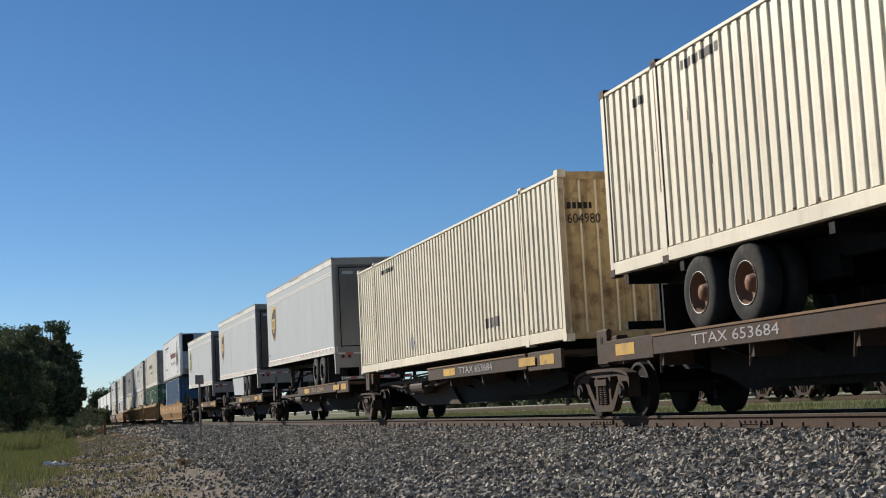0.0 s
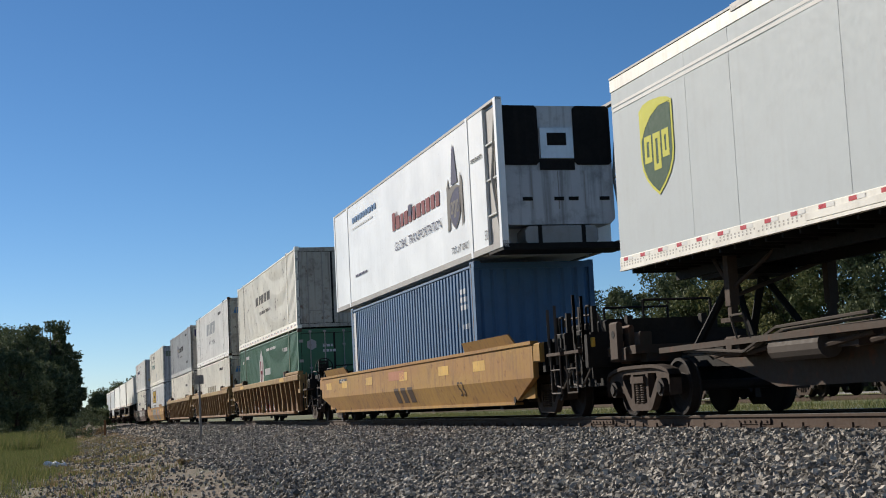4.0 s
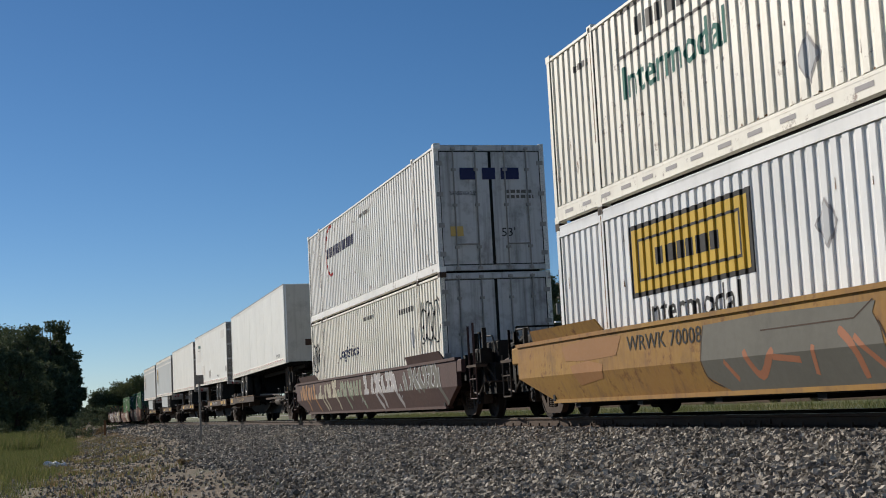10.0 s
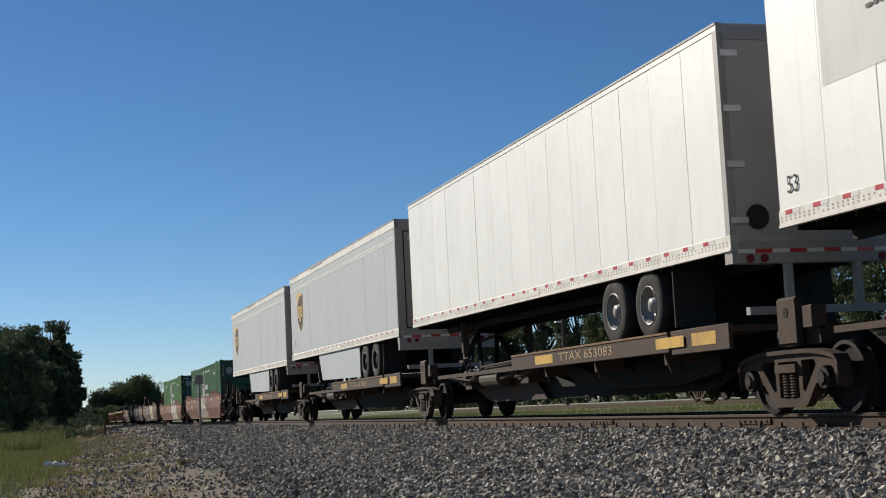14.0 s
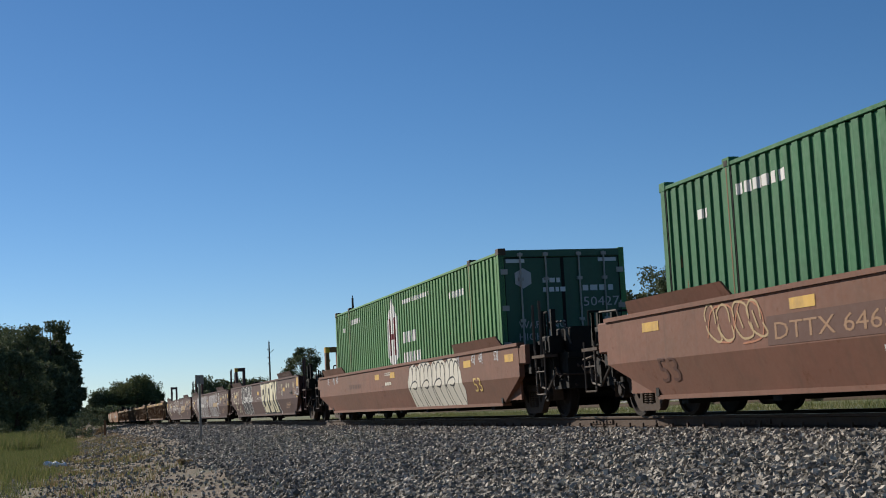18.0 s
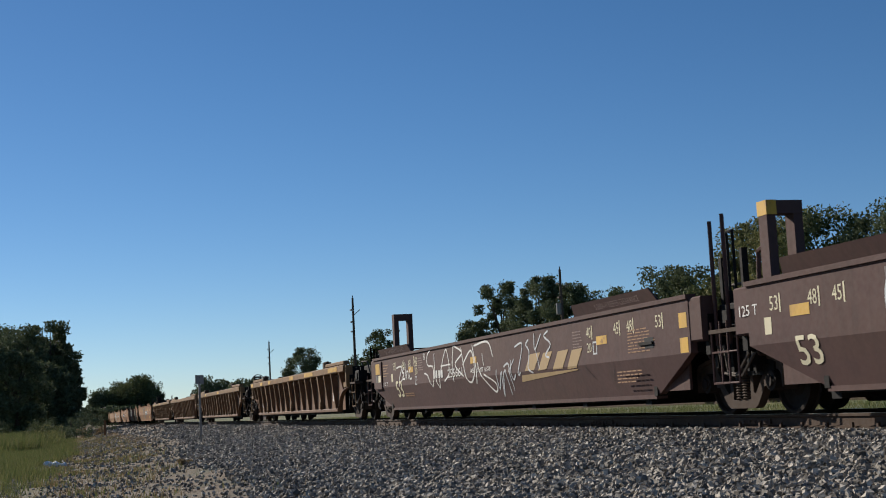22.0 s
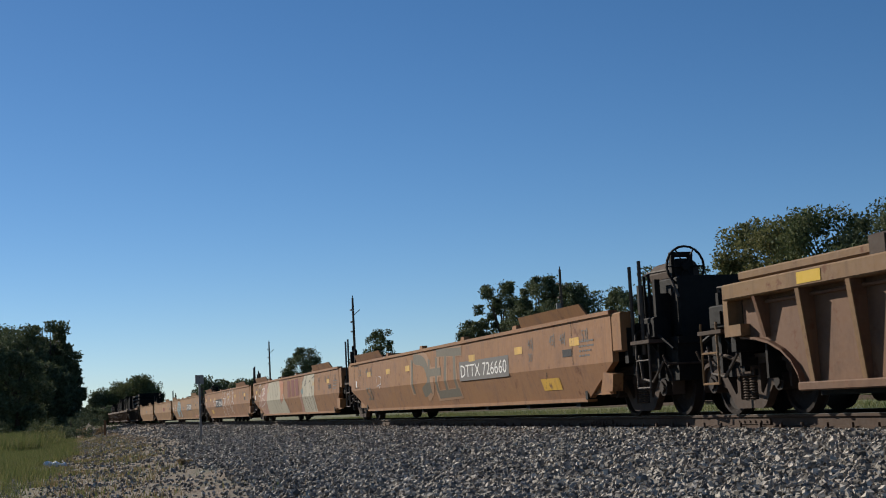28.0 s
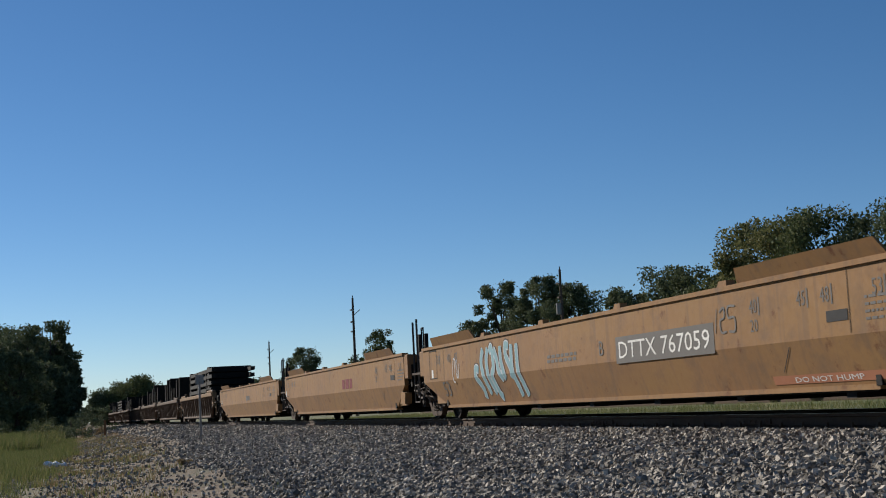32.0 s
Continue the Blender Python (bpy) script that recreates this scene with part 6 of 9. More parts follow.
def shield(t, x, z, w, h, top, body, y=None):
    """A plain heraldic badge: dark field, thin bright rim, a bright sweep across its head."""
    y = FLATSIDE if y is None else y
    out = [(0.0, 0.93), (0.14, 0.985), (0.34, 1.0), (0.66, 0.985), (0.86, 0.955), (1.0, 0.91), (1.0, 0.42), (0.96, 0.30), (0.86, 0.19), (0.70, 0.09), (0.5, 0.0), (0.3, 0.09), (0.14, 0.19), (0.04, 0.30), (0.0, 0.42)]
    put("badge", polygon([(a * w, b * h) for a, b in out]), top, t, x, z, y, "plain shield emblem")
    put("badge_field", polygon([(w * (0.05 + 0.90 * a), h * (0.035 + 0.925 * b)) for a, b in out]), body, t, x, z, y - 0.003)
    put("badge_sweep", polygon([(w * a, h * b) for a, b in ((0.04, 0.60), (0.04, 0.92), (0.34, 0.985), (0.66, 0.97), (0.95, 0.90), (0.62, 0.90), (0.36, 0.83), (0.18, 0.73))]), top, t, x, z, y - 0.006)
    for a, b, wd, hg in ((0.13, 0.36, 0.22, 0.28), (0.40, 0.26, 0.22, 0.38), (0.67, 0.36, 0.20, 0.28)):
        put("badge_bar", frame_geo(w * wd, h * hg, w * 0.075), top, t, x + a * w, z + b * h, y - 0.006)


def letters(t, text, x, z, w, h, mat, y=SIDE, wrap=None, end=False, bold=0.0, label="", bend=None, shear=0.0):
    return put("lettering", text_geo(text, h, w, bold), mat, t, x, z, y, label, wrap, end, shear, bend)


def bars(t, x, z, w, h, n, mat, seed, rows=1, y=SIDE, wrap=None, end=False, shear=0.0, bend=None):
    return put("lettering", bars_geo(w, h, n, seed, rows), mat, t, x, z, y, "", wrap, end, shear, bend)


def diamond(t, x, z, r, y=SIDE, mat=None, wrap=WRAP):
    put("placard", polygon([(0, -r * 1.2), (r, 0), (0, r * 1.2), (-r, 0)]), P_SILVER, t, x, z, y - 0.001, "diamond placard holder", wrap)
    put("placard_face", polygon([(0, -r), (r * 0.82, 0), (0, r), (-r * 0.82, 0)]), mat or P_PALE, t, x, z, y - 0.005, "", wrap)


END53 = 8.075 - 0.012 - 0.004 + 0.004

bars(CREAM1, -5.3, 2.5, 1.2, 0.20, 6, P_GREYPATCH, 1, wrap=WRAP)
bars(CREAM1, -6.9, 2.35, 0.35, 0.2, 2, P_GREYPATCH, 2, wrap=WRAP)
bars(CREAM2, -5.2, 2.45, 1.3, 0.17, 7, P_BLACK, 3, wrap=WRAP)
bars(CREAM2, 3.6, 0.45, 0.8, 0.3, 3, P_GREYPATCH, 5, wrap=WRAP)
diamond(CREAM2, -2.3, 0.55, 0.2)
letters(CREAM2, "604980", -1.15, 1.98, 0.60, 0.17, P_BLACK, 8.065, end=True)
bars(CREAM2, -1.15, 2.2, 0.45, 0.17, 4, P_BLACK, 4, y=8.065, end=True)
for t, x, z, gold in ((G1, -5.72, 3.05, P_GOLD), (G2, -5.85, 3.05, P_GOLD), (G3, -5.95, 3.05, P_LIME), (T4, -6.65, 3.05, P_GOLD), (T5, -6.87, 3.05, P_GOLD)):
    shield(t, x, z, 1.10, 1.38, gold, P_BROWN if gold is P_GOLD else P_DKGREEN)
for t in (T4, T5):
    letters(t, "53'", -7.42, 2.58, 0.26, 0.24, P_BLACK, FLATSIDE)
bars(G3, 6.25, 2.62, 0.2, 0.4, 1, P_BLACK, 6, 3, FLATSIDE)
bars(G1, -6.6, 2.5, 0.4, 0.09, 4, P_GREYPATCH, 7, 2, FLATSIDE)
for t, e in ((G1, 6.85), (G2, 6.95), (G3, 6.95), (T4, 8.075), (T5, 8.075)):
    put("door_panel", frame_geo(2.2, 2.45, 0.03), M_BLACK, t, -1.1, 2.32, e - 0.016, end=True)
    put("door_sticker", rect(0.34, 0.09), P_PALE, t, -0.98, 4.55, e - 0.012, end=True)

bars(CRE, -0.6, 1.36, 4.6, 0.50, 11, P_MAROON, 8, y=-1.311)
bars(CRE, -0.6, 1.52, 0.5, 0.46, 1, P_MAROON, 108, y=-1.312)
bars(CRE, 1.05, 1.52, 0.42, 0.42, 1, P_NAVY, 109, y=-1.312)
letters(CRE, "GLOBAL TRANSPORTATION", -0.45, 0.93, 4.35, 0.22, P_NAVY, -1.311, label="dark blue lettering")
bars(CRE, -5.4, 2.28, 3.2, 0.24, 9, P_SKYBLUE, 9, y=-1.311)
bars(CRE, -5.4, 2.12, 2.6, 0.09, 12, P_PALE, 10, y=-1.311)
bars(CRE, -5.2, 0.75, 1.5, 0.11, 8, P_NAVY, 11, y=-1.311)
letters(CRE, "TOP LIFT ONLY", 4.6, 0.25, 1.3, 0.15, P_BLACK, -1.311)
letters(CRE, "53'", 7.0, 0.25, 0.25, 0.2, P_BLACK, -1.311)
bars(CRE, 6.3, 1.9, 0.75, 0.09, 5, P_BLACK, 12, 2, -1.311)
shield(CRE, 4.62, 0.75, 0.80, 0.95, P_GREYPATCH, P_NAVY, -1.311)
put("crest_supporter", polygon([(0, 0), (0.2, 0.05), (0.24, 0.8), (0.15, 1.15), (0.02, 0.95)]), P_GREYPATCH, CRE, 4.42, 0.75, -1.311)
put("crest_supporter", polygon([(0.1, 0), (0.22, 0.1), (0.2, 0.95), (0.08, 1.15), (0.0, 0.8)]), P_GREYPATCH, CRE, 5.42, 0.75, -1.311)
put("crest_crown", polygon([(0, 0), (0.5, 0), (0.42, 0.35), (0.32, 0.75), (0.25, 0.85), (0.18, 0.75), (0.08, 0.35)]), P_NAVY, CRE, 4.78, 1.72, -1.311)
put("door_strip", rect(0.28, 2.5), P_PALE, BLUE, -5.75, 0.2, -1.306)
bars(BLUE, 5.0, 1.9, 0.5, 0.5, 2, P_PALE, 13, 3, wrap=WRAP)
bars(BLUE, 5.1, 1.5, 0.5, 0.16, 2, P_PALE, 14, wrap=WRAP)

bars(A1U, -2.4, 1.5, 4.2, 0.55, 5, P_GREYPATCH, 15, wrap=WRAP, shear=0.25)
bars(A1U, -1.2, 1.12, 3.0, 0.2, 9, P_GREYPATCH, 16, wrap=WRAP)


def tall_badge(t, x, z, wrap=WRAP):
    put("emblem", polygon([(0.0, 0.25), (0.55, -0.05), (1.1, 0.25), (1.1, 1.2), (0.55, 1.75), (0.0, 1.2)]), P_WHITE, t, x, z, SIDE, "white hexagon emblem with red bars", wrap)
    for a, b, w, h in ((0.24, 0.3, 0.14, 0.95), (0.72, 0.3, 0.14, 0.95), (0.24, 0.7, 0.62, 0.14)):
        put("emblem_bar", rect(w, h), P_MAROON, t, x + a, z + b, SIDE - 0.004, "", wrap)


for t, x in ((A1L, -1.75), (HB1, -1.3), (HB2, -1.4)):
    tall_badge(t, x, 0.98 if t is not A1L else 0.9)
    bars(t, x + 1.55, 1.45, 1.35, 0.42, 3, P_WHITE, 17, wrap=WRAP)
    bars(t, x + 1.55, 0.95, 1.7, 0.42, 5, P_WHITE, 18, wrap=WRAP)
    letters(t, "53'", 6.5 if t is not HB2 else 6.6, 0.55, 0.42, 0.26, P_WHITE, SIDE, WRAP)
    letters(t, "53'", -7.3, 0.45, 0.42, 0.26, P_WHITE, SIDE, WRAP)
    bars(t, -5.9, 2.35, 1.2, 0.22, 6, P_WHITE, 19, wrap=WRAP)
    bars(t, 4.4, 2.2, 1.2, 0.22, 6, P_WHITE, 20, wrap=WRAP)
    bars(t, 0.3, 2.45, 2.6, 0.16, 12, P_WHITE, 21, wrap=WRAP)
    bars(t, -7.0, 2.2, 0.3, 0.2, 2, P_WHITE, 22, wrap=WRAP)
HEX = [(0.0, 0.14), (0.25, 0.0), (0.5, 0.14), (0.5, 0.46), (0.25, 0.60), (0.0, 0.46)]
for t, y in ((HB1, 8.068), (HB2, 8.07), (A1L, 8.07)):
    put("emblem", polygon([(a * 0.66, b * 0.66) for a, b in HEX]), P_SILVER, t, -0.98, 2.12, y, "pale hexagon emblem", end=True)
    bars(t, -0.42, 2.2, 0.36, 0.14, 3, P_PALE, 23, y=y, end=True)
    bars(t, -0.42, 2.02, 0.46, 0.14, 4, P_PALE, 24, y=y, end=True)
letters(HB2, "WARNING", -0.95, 1.35, 0.95, 0.14, P_SILVER, 8.072, end=True)
letters(HB2, "HIGH CUBE", -0.95, 1.12, 1.05, 0.14, P_SILVER, 8.072, end=True)
letters(HB2, "504274", 0.4, 1.75, 0.9, 0.18, P_SILVER, 8.072, end=True)
bars(HB2, 0.4, 2.02, 0.65, 0.17, 4, P_PALE, 25, y=8.072, end=True)
for y0 in (-1.15, 0.75):
    put("sticker", rect(0.38, 0.07), P_PALE, HB2, y0, 2.62, 8.072, end=True)
for t in (HB1,):
    for y0 in (-1.2, 1.05):
        for i in range(9):
            put("lettering", rect(0.06, 0.085), P_SILVER, t, y0 + 0.03, 2.55 - i * 0.16, 8.069, end=True)

bars(B1U, -2.3, 1.40, 4.1, 0.95, 5, P_FADED, 26, wrap=WRAP, shear=0.3)
letters(B1U, "INTERMODAL", -0.9, 0.98, 3.0, 0.24, P_GREYPATCH, SIDE, WRAP)
bars(B1L, -2.6, 1.0, 4.2, 0.75, 5, P_PALESAGE, 126, wrap=WRAP, shear=0.3)
bars(B1U, 3.6, 2.3, 1.5, 0.2, 7, P_BLACK, 27, wrap=WRAP)
bars(B1L, 3.6, 2.3, 1.5, 0.2, 7, P_BLACK, 28, wrap=WRAP)
letters(B1U, "53'", 5.4, 0.5, 0.35, 0.22, P_BLACK, SIDE, WRAP)
for t in (B1U, B1L, C1L):
    bars(t, -1.05, 2.02, 1.9, 0.44, 5, P_SKYBLUE, 29, y=8.082, end=True, shear=0.35)
    letters(t, "INTERMODAL", -0.45, 1.78, 1.35, 0.14, P_BLACK, 8.082, end=True)
    letters(t, "24,000 lbs", -1.05, 1.35, 0.55, 0.12, P_BLACK, 8.082, end=True)
    bars(t, -0.4, 1.35, 1.3, 0.16, 8, P_BLACK, 30, y=8.082, end=True)
    put("sticker", rect(0.3, 0.22), P_ORANGE, t, 0.35, 0.75, 8.082, end=True)
bars(C1L, -4.2, 0.9, 8.0, 0.62, 8, M_CREAM, 31, wrap=WRAP, shear=0.2)
bars(C1L, 3.2, 2.0, 1.6, 0.2, 7, P_GREYPATCH, 32, wrap=WRAP)
put("emblem", polygon([(0, 0.25), (0.25, 0), (0.6, 0.35), (0.75, 0.95), (0.35, 0.8), (0.0, 0.95)]), P_NAVY, C1U, -2.0, 1.15, SIDE, "dark navy emblem with a gold bar", WRAP)
put("emblem_bar", polygon([(0, 0), (0.12, 0), (0.3, 0.45), (0.16, 0.5)]), P_GOLD, C1U, -1.85, 1.35, SIDE - 0.004, "", WRAP)
bars(C1U, -0.7, 1.45, 2.9, 0.52, 5, P_BLACK, 33, wrap=WRAP, shear=0.3)
bars(C1U, -0.4, 1.15, 2.4, 0.14, 9, P_GREYPATCH, 34, wrap=WRAP)
bars(C1U, 4.0, 2.4, 1.3, 0.16, 6, P_BLACK, 35, wrap=WRAP)
bars(C1U, 4.4, 0.6, 1.5, 0.2, 4, P_BLACK, 36, wrap=WRAP)
bars(C1U, -0.55, 2.25, 1.15, 0.26, 5, P_BLACK, 37, y=8.082, end=True)
put("emblem", polygon([(0, 0.1), (0.2, 0), (0.4, 0.1), (0.4, 0.5), (0, 0.5)]), P_NAVY, C1U, -1.05, 2.1, 8.082, end=True)
bars(C1U, -0.7, 1.75, 1.5, 0.15, 8, P_GREYPATCH, 38, y=8.082, end=True)
letters(C1U, "24,000 lbs", -1.05, 0.35, 0.55, 0.12, P_BLACK, 8.082, end=True)
put("sticker", rect(0.38, 0.28), P_ORANGE, C1U, 0.55, 0.85, 8.082, end=True)

put("name_frame", frame_geo(3.6, 0.72, 0.05), P_GREYPATCH, JBU, -5.1, 2.05, SIDE, "", WRAP)
bars(JBU, -4.4, 2.2, 2.3, 0.42, 6, P_GREYPATCH, 39, wrap=WRAP)
letters(JBU, "Intermodal", -4.95, 1.42, 3.3, 0.5, P_TEAL, SIDE, WRAP, bold=0.01, label="dark green lettering")
diamond(JBU, 0.2, 0.75, 0.26)
diamond(JBL, 0.3, 1.75, 0.24)
put("name_panel", rect(3.75, 1.06), P_BLACK, JBL, -5.12, 1.38, SIDE, "black-framed yellow name panel", WRAP)
put("name_panel_face", rect(3.59, 0.92), P_YELLOW, JBL, -5.04, 1.45, SIDE - 0.003, "", WRAP)
put("name_frame", frame_geo(3.2, 0.62, 0.04), P_BLACK, JBL, -4.85, 1.6, SIDE - 0.006, "", WRAP)
bars(JBL, -4.2, 1.72, 2.0, 0.38, 6, P_BLACK, 40, y=SIDE - 0.006, wrap=WRAP)
letters(JBL, "Intermodal", -4.6, 0.94, 2.8, 0.4, P_BLACK, SIDE, WRAP, bold=0.01)
bars(JBU, -6.9, 2.3, 0.6, 0.16, 3, P_GREYPATCH, 41, wrap=WRAP)
put("name_panel", rect(2.1, 0.42), P_SAGE, JBU, -1.08, 2.05, 8.08, end=True)
put("name_frame", frame_geo(2.1, 0.42, 0.02), P_BLACK, JBU, -1.08, 2.05, 8.083, end=True)
bars(JBU, -0.6, 2.12, 1.15, 0.26, 6, P_BLACK, 42, y=8.085, end=True)
put("sticker", rect(0.36, 0.44), P_BLACK, JBU, 0.62, 0.72, 8.083, end=True)
put("sticker_face", rect(0.30, 0.26), P_YELLOW, JBU, 0.65, 0.80, 8.086, end=True)
bars(JBU, 0.68, 1.38, 0.3, 0.22, 3, P_GREYPATCH, 43, 2, 8.083, end=True)
put("name_panel", rect(1.42, 0.42), P_BLACK, JBL, -0.68, 2.02, 8.083, end=True)
put("name_panel_face", rect(1.34, 0.35), P_YELLOW, JBL, -0.64, 2.055, 8.086, end=True)
bars(JBL, -0.35, 2.13, 0.8, 0.2, 6, P_BLACK, 44, y=8.089, end=True)
put("patch", rect(0.5, 0.3), P_GREYPATCH, JBL, -0.98, 1.1, 8.083, end=True)

ring = [(0.62 + 0.75 * math.cos(a), 0.75 * math.sin(a)) for a in [radians(70 + 11 * i) for i in range(21)]]
put("emblem_ring", ribbon_geo([ring], 0.09), P_RED, STU, -4.9, 1.98, SIDE, "red arc emblem", WRAP)
bars(STU, -4.9, 1.7, 4.1, 0.46, 11, P_NAVY, 45, wrap=WRAP)
letters(STL, "Logistics", -3.6, 1.38, 2.75, 0.46, P_NAVY, SIDE, WRAP, bold=0.012, label="dark blue lettering")
for x, z, w, h, sd in ((6.15, 1.35, 1.7, 1.05, 4), (-7.85, 1.2, 1.0, 0.9, 5)):
    put("graffiti", ribbon_geo(scrawl(sd, w, h, 3, 2), 0.04), P_BLACK, STL, x, z, SIDE - 0.004, "black sprayed tag", WRAP)
diamond(STL, 5.4, 1.6, 0.22)
for t in (STU, STL):
    bars(t, 0.0, 2.35, 1.3, 0.16, 7, P_GREYPATCH, 46, wrap=WRAP)
bars(STL, 4.1, 2.2, 1.5, 0.2, 6, P_GREYPATCH, 47, wrap=WRAP)
bars(STU, -0.72, 2.0, 1.55, 0.42, 3, P_NAVY, 48, y=8.083, end=True)
letters(STU, "WARNING HIGH CUBE", -0.98, 1.72, 0.62, 0.1, P_BLACK, 8.083, end=True)
bars(STU, 0.35, 1.62, 0.65, 0.24, 5, P_GREYPATCH, 49, 2, 8.083, end=True)
letters(STU, "53'", 0.2, 0.78, 0.32, 0.2, P_BLACK, 8.083, end=True)
put("sticker", rect(0.3, 0.22), P_GOLD, STU, -1.0, 0.8, 8.083, end=True)

letters(T1, "BOWZ100182", -0.32, 3.9, 1.05, 0.2, P_BLACK, 8.092, end=True)
letters(T1, "BOWZ100182", 5.9, 2.4, 0.85, 0.13, P_BLACK, FLATSIDE)
put("document_box", rect(0.3, 0.24), P_BROWN, T1, -0.55, 2.75, 8.092, end=True)
bars(T1, 0.0, 4.55, 0.3, 0.08, 4, P_TEAL, 50, y=8.092, end=True)
put("vent", rect(0.12, 0.2), P_BLACK, T1, 0.55, 4.75, 8.092, end=True)
letters(T1, "CAUTION", 0.72, 2.98, 0.34, 0.08, P_BLACK, 8.092, end=True)
letters(T1, "13'6\" HIGH", 0.72, 2.86, 0.34, 0.08, P_BLACK, 8.092, end=True)
part("glad_hand", Geo().cyl((8.07, 0.75, 2.55), (8.13, 0.75, 2.55), 0.05, 8).cyl((8.07, 0.92, 2.55), (8.13, 0.92, 2.55), 0.05, 8).cyl((8.07, 0.82, 2.38), (8.12, 0.82, 2.38), 0.03, 8), M_BLACK, T1)
put("repair_patch", rect(1.9, 1.1), P_WHITE, T2, -6.95, 3.55, -1.301, "brighter white repair sheet")
bars(T2, -6.1, 4.28, 1.3, 0.26, 6, P_TEAL, 51, y=FLATSIDE - 0.003, shear=0.2)
bars(T2, -6.0, 4.15, 1.1, 0.07, 9, P_GREYPATCH, 52, y=FLATSIDE - 0.003)
put("repair_patch", rect(1.5, 0.8), P_WHITE, T2, -4.4, 2.45, -1.301)
put("repair_patch", rect(1.6, 0.4), P_WHITE, T2, 5.5, 4.35, -1.301)
diamond(T2, -0.35, 2.68, 0.2, FLATSIDE, P_WHITE, None)
diamond(T2, 0.2, 2.68, 0.2, FLATSIDE, P_WHITE, None)
letters(T2, "Air Ride Equipped", 3.4, 2.42, 1.0, 0.13, P_BLACK, FLATSIDE)
put("round_sticker", polygon([(0.16 * math.cos(a), 0.16 * math.sin(a)) for a in [math.pi * i / 9 for i in range(18)]]), P_GREYPATCH, T2, 7.55, 2.75, FLATSIDE)
letters(T2, "53", -7.85, 2.5, 0.24, 0.2, P_BLACK, FLATSIDE)
put("round_sticker", polygon([(0.16 * math.cos(a), 0.16 * math.sin(a)) for a in [math.pi * i / 9 for i in range(18)]]), P_BLACK, T3, -0.9, 2.55, 8.08, end=True)

# ---- prints on the cars ----
WS = -1.504


def bend_of(mid, low):
    return (mid, 0.16 / (mid - low))


B_BIG = bend_of(0.84, 0.30)
B_LOW = bend_of(0.72, 0.30)
B_RED = bend_of(0.80, 0.29)


def size_marks(t, mat, z=1.22, back=(-8.45, -7.6, -7.1)):
    """Container length marks along a well car's top edge."""
    for text, x in (("53", 8.35), ("48", 7.35), ("45", 6.85), ("40", 5.75), ("53", back[0]), ("48", back[1]), ("45", back[2])):
        letters(t, text, x, z, 0.19, 0.17, mat, WS)
        put("mark", rect(0.03, 0.22), mat, t, x + 0.22, z - 0.03, WS)
    letters(t, "20", 5.75, z - 0.22, 0.19, 0.15, mat, WS)


def yellow_marks(t, spots, z=1.06, w=0.42, h=0.13):
    for x in spots:
        put("paint_patch", rect(w, h), P_ORANGE, t, x, z, WS - 0.001, "yellow paint patch")


def small_print(t, x, z, w, h, rows, mat, seed):
    bars(t, x, z, w, h, 7, mat, seed, rows, WS)


def number_plate(t, text, x, z, w, h, back):
    put("number_patch", rect(w + 0.24, h + 0.14), back, t, x - 0.12, z - 0.07, WS, "dark patch with pale car number")
    letters(t, text, x, z, w, h, P_WHITE, WS - 0.004)


def bubble(t, seed, x, z, w, h, n, fill, line, bend, thick=0.05):
    """Sprayed bubble letters: filled lobes with an outline."""
    rnd = random.Random(seed)
    lw = w / n
    outline = []
    for i in range(n):
        cx = x + (i + 0.5) * lw
        pts, k = [], rnd.uniform(-0.12, 0.12)
        for j in range(18):
            a = 2 * math.pi * j / 18
            rx = lw * (0.56 + 0.06 * math.sin(3 * a + i))
            rz = h * (0.47 + 0.03 * math.sin(2 * a + 2 * i))
            pts.append((cx - x + rx * math.copysign(abs(math.cos(a)) ** 0.7, math.cos(a)) + k * math.sin(a) * h, h / 2 + rz * math.copysign(abs(math.sin(a)) ** 0.6, math.sin(a))))
        if fill is not None:
            put("graffiti", polygon(pts), fill, t, x, z, WS - 0.001 - 0.0015 * i, "", None, False, 0.0, bend)
        outline.append(pts + pts[:1])
        q = rnd.uniform(0.3, 0.7)
        outline.append([((i + 0.3) * lw, h * q), ((i + 0.55) * lw, h * (q + 0.14)), ((i + 0.7) * lw, h * (q - 0.08))])
    put("graffiti_outline", ribbon_geo(outline, thick), line, t, x, z, WS - 0.004 - 0.0015 * n, "sprayed letter outlines", None, False, 0.0, bend)


def spray(t, mat, w, bend, lift, strokes):
    """Sprayed strokes, each a strip of its own on the car's side."""
    for k, line in enumerate(strokes):
        put("sprayed_stroke", ribbon_geo([line], w), mat, t, 0, 0, WS - lift * 0.45 - 0.0002 * (k % 5), "", None, False, 0.0, bend)


